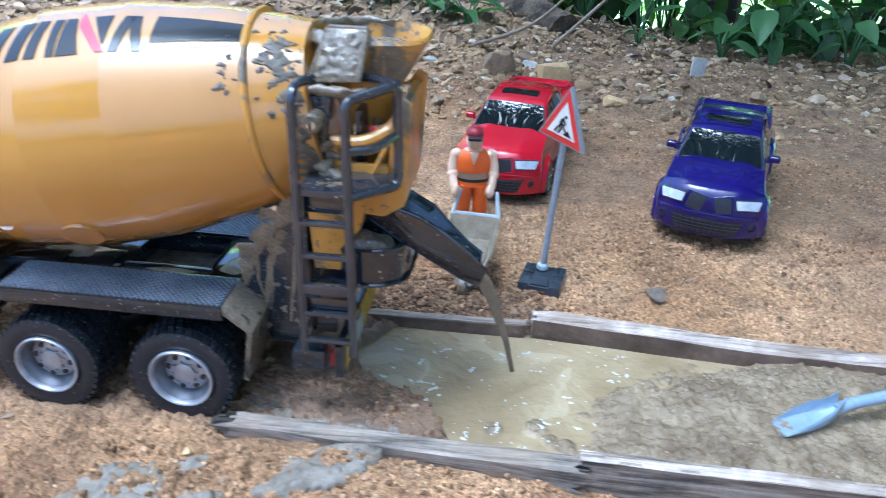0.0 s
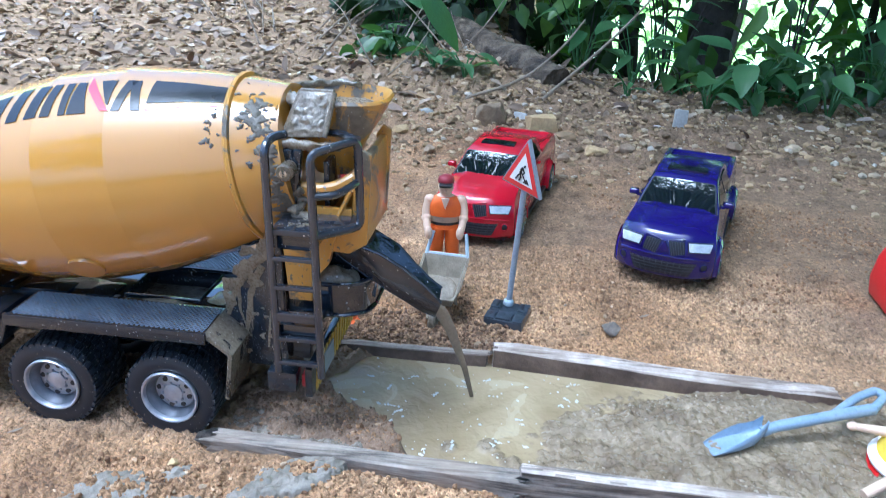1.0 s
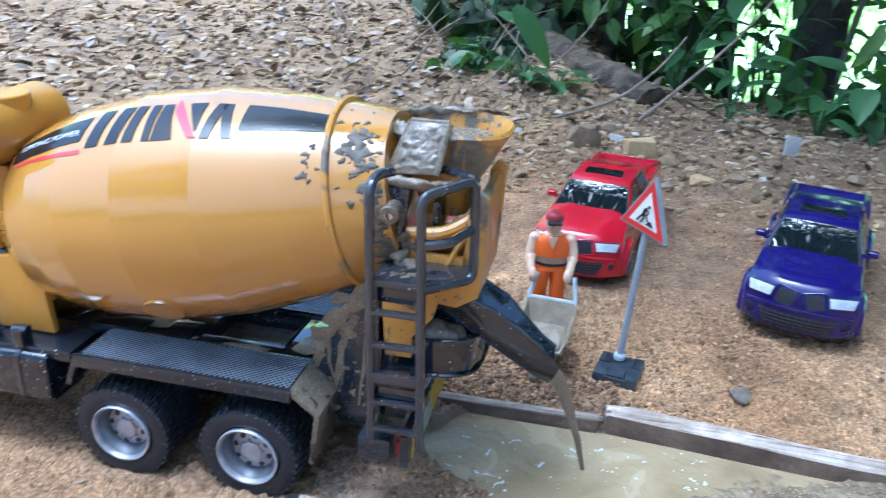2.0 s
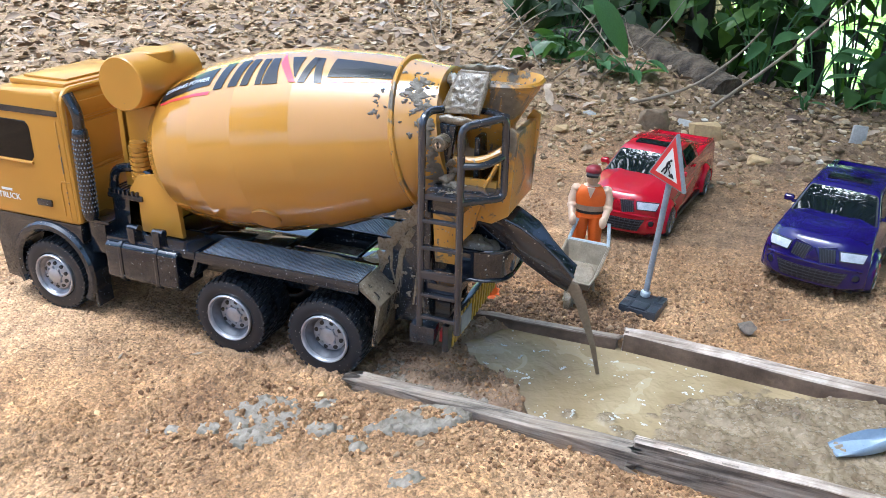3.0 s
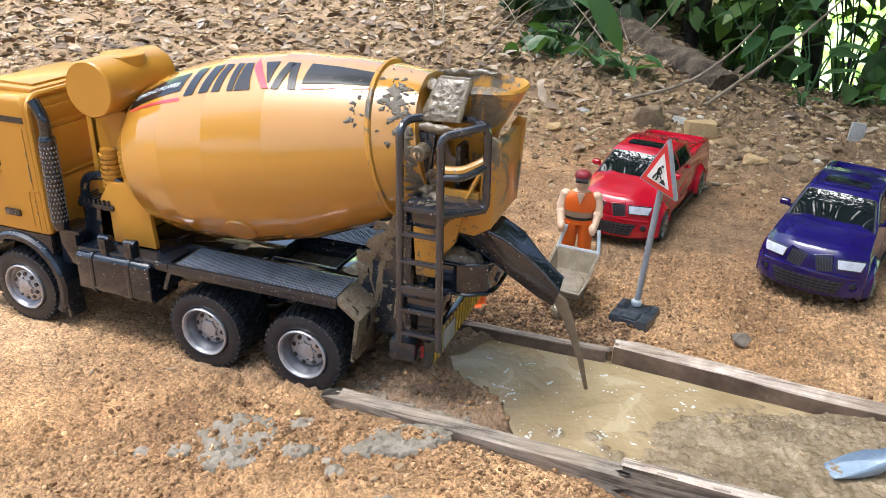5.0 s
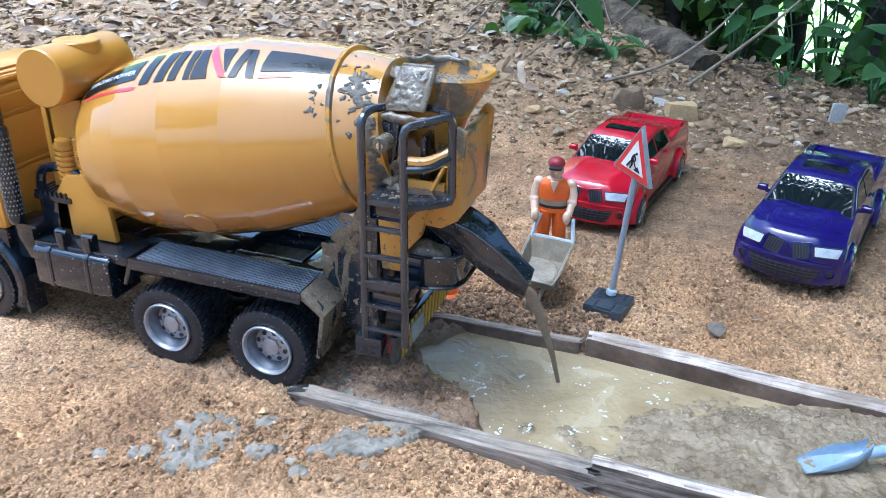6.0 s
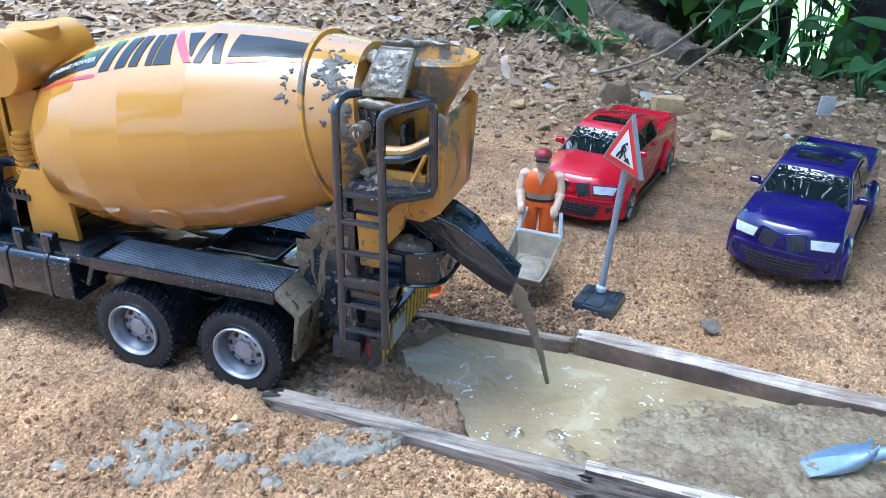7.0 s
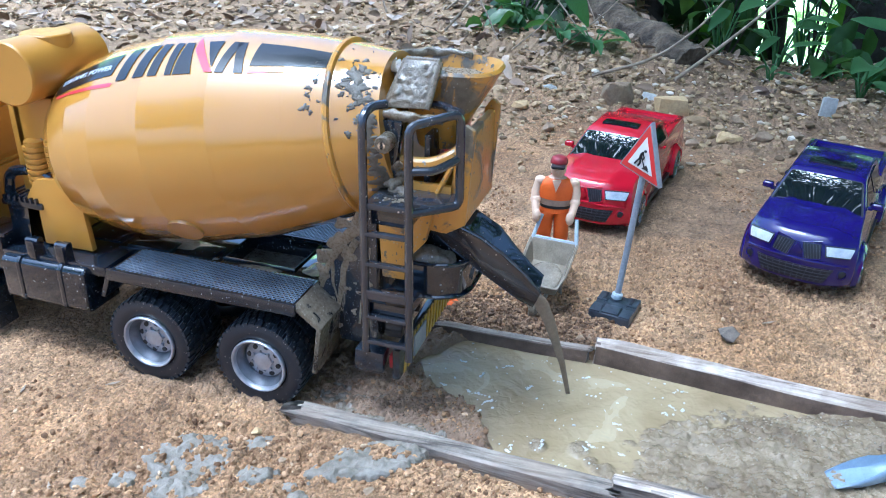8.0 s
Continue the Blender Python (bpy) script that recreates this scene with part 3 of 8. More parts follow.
def loam_shade_amount(x, y):
    """Dark loose earth round cars and behind the truck; painted tree shade at right."""
    patch = step(-0.06, 0.1, fbm(x * 9 + 3, y * 9, 4))
    near_cars = step(0.60, 0.85, y + 0.2 * fbm(x * 5, y * 5, 2)) * step(-0.15, 0.1, x)
    bank = step(0.02, 0.0, np.abs(y - 0.525) - 0.02) * step(0.06, -0.02, x) * step(-0.2, -0.12, x)
    # the term for x over 0.2 also paints tree shade into the colour
    return np.clip(0.25 * patch + near_cars * (0.55 + 0.45 * patch) + 0.45 * step(0.2, 0.42, x) * step(0.48, 0.6, y) * (0.4 + 0.6 * patch) + 0.7 * bank, 0, 0.9)


xs = axis_steps(-0.46, 0.42, 0.0015, -60, 60, 1.10)
ys = np.concatenate([axis_steps(0.22, 0.70, 0.0014, -60, 0.70, 1.14), axis_steps(0.704, 1.15, 0.0036, 0.704, 60, 1.10)])
ground = new("ground", sheet("ground", xs, ys, ground_z, attrs=(("wet", wet_and_dark), ("litter", litter_amount), ("loam_shade", loam_shade_amount))))
ground.data.materials.append(M["soil"])
tagged(ground, "orange-tan clay soil with crumbs and stones", "ground", kind="structure")

bm = bmesh.new()
prev = None
for k in range(25):
    ang = radians(-75 + 150 * k / 24)
    q = (9 * math.sin(ang) + 0.5, 9 * math.cos(ang))
    pair = (bm.verts.new((*q, -4.2)), bm.verts.new((*q, 3.0)))
    if prev:
        bm.faces.new((prev[0], pair[0], pair[1], prev[1]))
    prev = pair
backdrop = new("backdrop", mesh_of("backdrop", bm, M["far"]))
tagged(backdrop, "glowing backdrop, sunlit distant green wood with bright gaps painted on", "backdrop", kind="structure")

# cement in the form
def shore(x, y):
    """Distance past the line where the stiff cement begins."""
    return x - (0.070 + 0.075 * step(0.40, 0.48, y) + 0.06 * fbm(x * 20, y * 20, 3))


def ridged(x, y, o=4):
    out, amp = 0.0, 1.0
    for k in range(o):
        out = out + amp * (1 - 2 * np.abs(vnoise(x * 2**k + 5.7 * k, y * 2**k + 3.3 * k) - 0.5))
        amp *= 0.5
    return out / 1.9 - 0.55


LUMPS = ((0.020, 0.385, 0.007, 0.0026), (0.047, 0.392, 0.010, 0.0022), (0.064, 0.375, 0.009, 0.0026), (0.055, 0.382, 0.006, 0.0022), (0.083, 0.372, 0.008, 0.0028), (0.092, 0.40, 0.007, 0.002))


def lump_amount(x, y):
    """Single lumps that stand out of the pool, each with its height."""
    out = 0.0 * x
    for cx, cy, r, hh in LUMPS:
        d = np.hypot(x - cx, y - cy) + 0.005 * fbm(x * 120, y * 120, 3)
        out = np.maximum(out, step(r, r * 0.5, d) * hh)
    return out


POOL = -0.0062


def crust(x, y):
    """Height of the stiff cement over the pool's level; below it where negative."""
    d = shore(x, y)
    wob = 0.01 * fbm(x * 25, y * 25, 2)
    lumps = 0.0016 * ridged((x + wob) * 24, (y - wob) * 30, 3) + 0.0056 * ridged((x - wob) * 70, (y + wob) * 80, 3) * step(-0.12, 0.12, fbm(x * 16 + 4, y * 16, 3)) - 0.0055 * np.maximum(0, fbm(x * 60 + 9, y * 70, 3) - 0.07) + 0.0032 * fbm(x * 260, y * 260, 3) + 0.010 * fbm(x * 10, y * 10, 2)
    lumps = lumps + 0.0015 * nodules(x + 0.5 * wob, y, 0.0062, 41, 0.20) + 0.0009 * nodules(x, y + 0.5 * wob, 0.0026, 47, 0.25)
    return -0.013 + 0.0115 * step(-0.035, 0.012, d) + 0.0048 * step(0.0, 0.09, d) + 0.0045 * step(0.43, 0.48, y) * step(0.02, 0.08, d) + 1.1 * lumps


def slurry_z(x, y):
    z = POOL + 0.0006 * fbm(x * 30, y * 30, 2) + np.maximum(0, crust(x, y))
    return z + lump_amount(x, y) * (0.8 + 1.8 * fbm(x * 260, y * 260, 3))


def thick_amount(x, y):
    return np.clip(step(-0.0006, 0.0008, crust(x, y)) + lump_amount(x, y) * 500, 0, 1)


xs = np.arange(-0.11, 0.36, 0.0011)
ys = np.arange(0.345, 0.50, 0.0011)
cement = new("wet_cement", sheet("wet_cement", xs, ys, slurry_z, keep=lambda x, y: (pit(x, y) > 0.02), attrs=(("thick", thick_amount),)))
cement.data.materials.append(M["slurry"])
tagged(cement, "pool of wet grey-beige cement turning lumpy, between boards", "cement", kind="stuff")


# ---- scattered pieces ----
def icosa(sub=0):
    b = bmesh.new()
    bmesh.ops.create_icosphere(b, subdivisions=1 + sub, radius=1)
    b.verts.index_update()
    v = np.array([x.co[:] for x in b.verts])
    f = np.array([[q.index for q in fc.verts] for fc in b.faces])
    b.free()
    return v, f


def scatter(name, places, sizes, material, label, category, sub=0, flat=0.65, seed=1, sink=0.2, smooth=False, rough=0.25, zf=None):
    rs = np.random.RandomState(seed)
    v0, f0 = icosa(sub)
    n = len(places)
    v = v0[None] * (1 + rough * (rs.rand(n, len(v0), 1) - 0.5) * 2)
    v = v * (np.stack([0.75 + 0.7 * rs.rand(n), 0.6 + 0.5 * rs.rand(n), flat * (0.6 + 0.7 * rs.rand(n))], -1)[:, None])
    ang, tilt = rs.rand(n) * 6.28, (rs.rand(n) - 0.5) * 0.9
    c, s = np.cos(tilt)[:, None], np.sin(tilt)[:, None]
    y, z = v[..., 1] * c - v[..., 2] * s, v[..., 1] * s + v[..., 2] * c
    c, s = np.cos(ang)[:, None], np.sin(ang)[:, None]
    v = np.stack([v[..., 0] * c - y * s, v[..., 0] * s + y * c, z], -1) * np.asarray(sizes)[:, None, None]
    zz = (zf or ground_z)(places[:, 0], places[:, 1]) + np.asarray(sizes) * flat * (0.55 - sink)
    v = v + np.concatenate([places, zz[:, None]], 1)[:, None]
    faces = (f0[None] + (np.arange(n) * len(v0))[:, None, None]).reshape(-1, 3)
    me = bpy.data.meshes.new(name)
    me.from_pydata(v.reshape(-1, 3).tolist(), [], faces.tolist())
    me.materials.append(material)
    if smooth:
        me.shade_smooth()
    return tagged(new(name, me), label, category, kind="stuff")


rs = np.random.RandomState(11)


def under_truck(p):
    return (p[:, 0] > -0.50) & (p[:, 0] < -0.10) & (p[:, 1] > 0.365) & (p[:, 1] < 0.51)


# soil crumbs over the open ground
n = 90000
p = np.stack([rs.uniform(-0.6, 0.5, n), 0.19 + 0.72 * rs.rand(n) ** 1.4], -1)
dens = 0.18 + 3.4 * fbm(p[:, 0] * 9, p[:, 1] * 9, 4) + 0.5 * step(0.05, 0.0, np.abs(p[:, 1] - 0.53)) * step(0.06, -0.02, p[:, 0])
clear = ~((np.abs(p[:, 1] - 0.352) < 0.009) & (p[:, 0] > -0.13)) & ~((np.abs(p[:, 1] - 0.494) < 0.008) & (p[:, 0] > -0.1))
p = p[(rs.rand(n) < dens) & (pit(p[:, 0], p[:, 1]) < 0.1) & clear]
scatter("soil_crumbs", p, 0.0005 + 0.0019 * rs.rand(len(p)) ** 3.5, M["crumb"], "small crumbs of orange-brown clay on the ground", "soil", seed=2, flat=0.85, sink=0.35, rough=0.35)
# crumbs banked along the form and behind the truck
n = 9000
p = np.stack([rs.uniform(-0.15, 0.05, n), rs.normal(0.525, 0.022, n)], -1)
p = p[p[:, 1] > 0.502]
scatter("soil_clods", p, 0.0006 + 0.0016 * rs.rand(len(p)) ** 3, M["clod"], "dark crumbly clods of dug clay beside the board", "soil", seed=3, flat=0.85, sink=0.05, rough=0.35)
n = 3600
p = np.stack([rs.uniform(-0.21, 0.10, n), rs.normal(0.322, 0.022, n)], -1)
p = p[p[:, 1] < 0.342]
scatter("soil_clods", p, 0.0005 + 0.0019 * rs.rand(len(p)) ** 5, M["crumb"], "loose clods of clay along the near plank", "soil", seed=4, flat=0.85, sink=0.2, rough=0.35)
n = 700
p = np.stack([rs.uniform(-0.12, 0.02, n), rs.uniform(0.36, 0.49, n)], -1)
p = p[pit(p[:, 0], p[:, 1]) < 0.05]
scatter("soil_clods", p, 0.0005 + 0.0015 * rs.rand(len(p)) ** 4, M["clod"], "damp dark clods at the pool's edge", "soil", seed=14, flat=0.85, sink=0.2, rough=0.35)
# bubbles and bits on the pool; their pale arcs imitate glints by colour
p = [np.stack([rs.uniform(-0.08, 0.16, 160), rs.uniform(0.355, 0.49, 160)], -1)]
for k in range(34):
    c, rad, a0 = np.array([rs.uniform(-0.075, 0.13), rs.uniform(0.365, 0.48)]), rs.uniform(0.003, 0.012), rs.rand() * 6.28
    a = a0 + rs.rand(16) * rs.uniform(0.6, 2.0)
    p.append(c + rad * np.stack([np.cos(a), 0.7 * np.sin(a)], -1) + rs.normal(0, 0.0004, (16, 2)))
p = np.concatenate(p)
p = p[(pit(p[:, 0], p[:, 1]) > 0.9) & (crust(p[:, 0], p[:, 1]) < 0)]
scatter("cement_bubbles", p, 0.0003 + 0.0008 * rs.rand(len(p)) ** 2.5, M["bubble_glint"], "tiny pale glossy bubbles, also standing for glints, on the wet cement", "bubbles", sub=1, seed=31, flat=0.6, smooth=True, rough=0.05, zf=slurry_z, sink=0.35)
n = 2600
p = np.stack([rs.uniform(0.05, 0.33, n), rs.uniform(0.35, 0.49, n)], -1)
p = p[(pit(p[:, 0], p[:, 1]) > 0.9) & (crust(p[:, 0], p[:, 1]) > 0.0003) & (rs.rand(n) < 0.2 + 2.4 * fbm(p[:, 0] * 22, p[:, 1] * 22, 3))]
scatter("cement_clumps", p, 0.0004 + 0.0011 * rs.rand(len(p)) ** 3, M["clump"], "small wet clumps on the stiffening cement", "cement", seed=33, flat=0.55, smooth=True, rough=0.4, zf=slurry_z, sink=0.35)
# gravel behind the cars and the truck
n = 22000
p = np.stack([rs.uniform(-1.6, 1.1, n), rs.uniform(0.75, 2.0, n)], -1)
q = p[:, 1] + 0.45 * np.maximum(0, -p[:, 0] - 0.2) + 0.15 * fbm(p[:, 0] * 6, p[:, 1] * 6, 3)
p = p[(rs.rand(n) < step(0.86, 1.15, q)) & ~under_truck(p)]
scatter("gravel", p, 0.002 + 0.0058 * rs.rand(len(p)) ** 3, M["stones"], "tan and grey gravel on the slope", "gravel", seed=5, flat=0.6)
n = 1100
p = np.stack([rs.uniform(-1.6, 1.1, n), rs.uniform(0.9, 2.2, n)], -1)
q = p[:, 1] + 0.45 * np.maximum(0, -p[:, 0] - 0.2)
p = p[(rs.rand(n) < step(1.0, 1.3, q))]
scatter("loose_stones", p, 0.005 + 0.009 * rs.rand(len(p)) ** 3.5, M["stones"], "loose angular stones, tan, brown and pale grey", "stones", sub=1, seed=6, flat=0.55)


def leaf_bm(length, width, fold=0.25, droop=0.3, rows=7):
    """A pointed leaf along +x with a folded midrib and a drooping tip."""
    b = bmesh.new()
    grid = []
    for i in range(rows):
        f = i / (rows - 1)
        w = width * math.sin(math.pi * min(1, f * 0.94 + 0.04) ** 0.8) ** 0.8 * 0.5
        z = -droop * length * f * f
        grid.append([b.verts.new((f * length, s * w, z + fold * w * abs(s) + 0.03 * width * math.sin(9 * f) * abs(s))) for s in (-1, -0.5, 0, 0.5, 1)])
    for a, c in zip(grid, grid[1:]):
        for k in range(4):
            b.faces.new((a[k], a[k + 1], c[k + 1], c[k]))
    return b


def leaf_cloud(name, places, dirs, sizes, material, label, category, droop=0.4, seed=1, wide=0.45, lift=None):
    """Many leaves in one mesh; places are their stalks."""
    rs = np.random.RandomState(seed)
    b = leaf_bm(1.0, wide, 0.25, droop, 5)
    b.verts.index_update()
    v0 = np.array([x.co[:] for x in b.verts])
    f0 = np.array([[q.index for q in fc.verts] for fc in b.faces])
    b.free()
    n = len(places)
    yaw, pitch, roll = dirs
    V = np.repeat(v0[None], n, 0) * np.asarray(sizes)[:, None, None]
    c, s = np.cos(roll)[:, None], np.sin(roll)[:, None]
    V = np.stack([V[..., 0], V[..., 1] * c - V[..., 2] * s, V[..., 1] * s + V[..., 2] * c], -1)
    c, s = np.cos(pitch)[:, None], np.sin(pitch)[:, None]
    V = np.stack([V[..., 0] * c - V[..., 2] * s, V[..., 1], V[..., 0] * s + V[..., 2] * c], -1)
    c, s = np.cos(yaw)[:, None], np.sin(yaw)[:, None]
    V = np.stack([V[..., 0] * c - V[..., 1] * s, V[..., 0] * s + V[..., 1] * c, V[..., 2]], -1) + places[:, None]
    faces = (f0[None] + (np.arange(n) * len(v0))[:, None, None]).reshape(-1, 4)
    me = bpy.data.meshes.new(name)
    me.from_pydata(V.reshape(-1, 3).tolist(), [], faces.tolist())
    me.materials.append(material)
    me.shade_smooth()
    return tagged(new(name, me), label, category, kind="stuff")


# leaf litter on the bank
n = 8000
p = np.stack([rs.uniform(-2.2, 1.0, n), rs.uniform(1.0, 2.9, n)], -1)
p = p[rs.rand(n) < step(1.2, 1.9, p[:, 1] + 0.6 * np.maximum(0, -p[:, 0] - 0.05))]
n = len(p)
leaf_cloud("leaf_litter", np.concatenate([p, (ground_z(p[:, 0], p[:, 1]) + 0.006)[:, None]], 1), (rs.rand(n) * 6.28, rs.normal(0.1, 0.35, n), rs.normal(0, 0.5, n)), 0.012 + 0.026 * rs.rand(n), M["dead_leaf"], "dry brown and tan fallen leaves on the bank", "leaf litter", droop=0.25, seed=8)


# ---- the mixer truck: its length along x, its nose towards -x ----
AT = Vector((-0.26, 0.436, -0.006))
YC = 0.436
truck = thing("toy_mixer_truck", AT, "yellow and black toy cement mixer truck splashed with cement", "toy truck")


def tp(name, bm, material, parent=None, label="", smooth=35):
    return part(name, bm, material, parent or truck, label, smooth, AT)


# wheels
def tyre_bm(r, w, lugs=36):
    prof = [(r * 0.63, -w / 2 + 0.001), (r * 0.7, -w / 2), (r * 0.88, -w / 2), (r * 0.955, -w * 0.44), (r * 0.965, 0), (r * 0.955, w * 0.44), (r * 0.88, w / 2), (r * 0.7, w / 2), (r * 0.63, w / 2 - 0.001)]
    return lathe(prof, pose(0, 0, 0, 90, 0, 0), 40, cap=False)


def tread_bm(r, w, lugs=38):
    b = bmesh.new()
    for k in range(lugs):
        for side in (-1, 0, 1):
            a0 = 2 * math.pi * (k + (0.5 if side == 0 else 0)) / lugs
            da = 2 * math.pi / lugs * 0.36
            y0, y1 = {-1: (-w * 0.49, -w * 0.2), 0: (-w * 0.15, w * 0.15), 1: (w * 0.2, w * 0.49)}[side]
            vs = []
            for rr, sh in ((r * 0.955, 1.0), (r, 0.8)):
                for y, skew in ((y0, -0.25), (y1, 0.25)):
                    rr2 = rr - (0.035 * r if side * y > w * 0.4 and rr < r else 0) - (0.02 * r if abs(y) > w * 0.4 and rr == r else 0)
                    for s in (-1, 1):
                        a = a0 + da * (s * sh + skew)
                        vs.append(b.verts.new((rr2 * math.cos(a), y, rr2 * math.sin(a))))
            for f in ((4, 5, 7, 6), (0, 1, 5, 4), (2, 6, 7, 3), (0, 4, 6, 2), (1, 3, 7, 5)):
                b.faces.new([vs[i] for i in f])
    return b


def rim_bm(r, deep):
    """The bright outer lip of a rim, its open side to -y."""
    m = pose(0, 0, 0, 90, 0, 0)
    return lathe([(r, -0.001), (r * 1.01, 0.0014), (r * 0.98, 0.0022), (r * 0.93, 0.0018), (r * 0.90, 0.0006), (r * 0.885, -0.001)], m, 40, cap=False)


def barrel_bm(r, deep):
    m = pose(0, 0, 0, 90, 0, 0)
    return lathe([(r * 0.905, 0.0006), (r * 0.86, -deep * 0.4), (r * 0.80, -deep * 0.6), (r * 0.74, -deep - 0.0006), (r * 0.5, -deep - 0.001)], m, 40, cap=False)


def disc_bm(r, deep):
    m = pose(0, 0, 0, 90, 0, 0)
    return lathe([(r * 0.70, -deep - 0.0012), (r * 0.69, -deep + 0.0004), (r * 0.6, -deep + 0.001), (r * 0.45, -deep + 0.0024), (r * 0.3, -deep + 0.0028), (0, -deep + 0.003)], m, 36, cap=False)


def hub_bm(r, deep):
    m = pose(0, 0, 0, 90, 0, 0)
    b = lathe([(r * 0.34, -deep), (r * 0.34, -deep + 0.004), (r * 0.26, -deep + 0.0048), (0, -deep + 0.005)], m, 20)
    return b


def holes_bm(r, deep, n=8):
    m = pose(0, 0, 0, 90, 0, 0)
    b = None
    for k in range(n):
        a = 2 * math.pi * (k + 0.5) / n
        q = Matrix.Translation((r * 0.55 * math.cos(a), 0, r * 0.55 * math.sin(a))) @ m
        b = lathe([(r * 0.09, -deep - 0.002), (r * 0.09, -deep + 0.0022)], q, 12, b)
    return b


WR, WW = 0.0332, 0.0200
WM = {
    "barrel": mesh_of("barrel", barrel_bm(WR * 0.605, 0.0085), M["rim_dark"]),
    "barrel_front": mesh_of("barrel_front", barrel_bm(WR * 0.605, 0.003), M["rim_dark"]),
    "disc": mesh_of("disc", disc_bm(WR * 0.605, 0.0085), M["rim"]),
    "disc_front": mesh_of("disc_front", disc_bm(WR * 0.605, 0.003), M["rim"]),
    "nut": mesh_of("wheel_nut", lathe([(0.0010, 0), (0.0010, 0.0018), (0, 0.0021)], pose(0, 0, 0, 90, 0, 0), 6), M["rim"]),
    "tyre": mesh_of("tyre", tyre_bm(WR, WW), M["tyre"]),
    "tread": mesh_of("tread", tread_bm(WR, WW), M["tread"], 0),
    "rim": mesh_of("rim", rim_bm(WR * 0.605, 0.0085), M["rim"]),
    "rim_front": mesh_of("rim_front", rim_bm(WR * 0.605, 0.003), M["rim"]),
    "hub": mesh_of("hub", hub_bm(WR * 0.605, 0.0085), M["rim"]),
    "hub_front": mesh_of("hub_front", hub_bm(WR * 0.605, 0.003), M["rim"]),
    "holes": mesh_of("holes", holes_bm(WR * 0.605, 0.0085), M["dark"]),
    "holes_front": mesh_of("holes_front", holes_bm(WR * 0.605, 0.003, 10), M["dark"]),
}


def truck_wheel(x, y, z, face, front=False, plain=False):
    """face: -1 looks to -y, 1 to +y. The tyre's outer face lies at y."""
    m = pose(x - AT.x, y - AT.y - face * WW / 2, z - AT.z, 0, rs.rand() * 40, 0 if face < 0 else 180)
    w = piece("wheel", WM["tyre"], truck, m)
    piece("tread", WM["tread"], w, Matrix())
    if not plain:
        for n in ("rim", "barrel", "disc", "hub", "holes"):
            key = n + "_front" if front else n
            piece({"holes": "rim_holes", "barrel": "rim_barrel", "disc": "rim_disc"}.get(n, n), WM[key], w, pose(0, -WW / 2 + 0.0005, 0))
        for k in range(8):
            a = 2 * math.pi * k / 8
            piece("wheel_nut", WM["nut"], w, pose(WR * 0.235 * math.cos(a), -WW / 2 + (0.0008 if front else 0.0063), WR * 0.235 * math.sin(a)))
    return w


HZ = 0.0220
for x, front in ((-0.4392, True), (-0.2588, False), (-0.1723, False)):
    truck_wheel(x, 0.37, HZ + (0.0030 if front else 0), -1, front)
    truck_wheel(x, 2 * YC - 0.37, HZ + (0.0030 if front else 0), 1, front)
    if not front:
        truck_wheel(x, 0.37 + WW + 0.002, HZ, -1, plain=True)
        truck_wheel(x, 2 * YC - 0.37 - WW - 0.002, HZ, 1, plain=True)

# chassis
b = box(-0.485, -0.085, 0.414, 0.420, 0.036, 0.058, 0.001)
box(-0.485, -0.085, 0.452, 0.458, 0.036, 0.058, 0.001, bm=b)
for x in (-0.46, -0.36, -0.28, -0.21, -0.14, -0.09):
    box(x - 0.004, x + 0.004, 0.42, 0.452, 0.04, 0.054, 0.001, bm=b)
tp("chassis_frame", b, M["black"])
for x in (-0.4392, -0.2588, -0.1723):
    tp("axle", tube([(x, 0.38, HZ), (x, 0.492, HZ)], 0.004, 10), M["black"])

# cab
CY0, CY1 = 0.3725, 0.4995
prof = [(-0.4035, 0.0765), (-0.4035, 0.184), (-0.4095, 0.190), (-0.47, 0.188), (-0.487, 0.181), (-0.499, 0.130), (-0.500, 0.0765)]
b = prism(prof, CY0, CY1, "y", 0.006, 3)
cab = tp("cab", b, M["yellow"], None, "yellow cab shell with dark windows")
b = box(-0.470, -0.411, CY0 + 0.016, CY1 - 0.016, 0.1880, 0.1930, 0.002)
box(-0.462, -0.417, CY0 + 0.024, CY1 - 0.024, 0.1925, 0.1950, 0.001, bm=b)
tp("roof_hatch", b, M["yellow"], cab)
# side glass, trim line, handle, lettering plate
for y, s in ((CY0, -1), (CY1, 1)):
    o = y + s * 0.0006
    q = [(-0.490, 0.129), (-0.443, 0.129), (-0.4395, 0.133), (-0.4395, 0.158), (-0.443, 0.163), (-0.481, 0.163)]
    tp("side_window", prism(q, min(o, y - s * 0.001), max(o, y - s * 0.001), "y", 0.0004, 1), M["glass"], cab, "dark glossy side window")
    tp("window_sill", tube([(-0.488, y + s * 0.001, 0.1275), (-0.441, y + s * 0.001, 0.1275)], 0.0014, 8), M["yellow"], cab)
    q = [(-0.484, 0.1690), (-0.4075, 0.1700), (-0.4075, 0.1745), (-0.4855, 0.1745)]
    tp("trim_stripe", prism(q, min(y - s * 0.001, o), max(y - s * 0.001, o), "y", 0, 1), M["black_clean"], cab, "black stripe below the roof")
    b = box(-0.444, -0.428, min(y, y + s * 0.002), max(y, y + s * 0.002), 0.0905, 0.0965, 0.0012)
    hd = tp("door_handle", b, M["black_clean"], cab, "black recessed door handle")
    b = tube([(-0.416, y + s * 0.0002, 0.084), (-0.416, y + s * 0.0002, 0.115), (-0.405, y + s * 0.0002, 0.115)], 0.0007, 6, corner=0.004)
    tp("door_seam", b, M["yellow"], cab)
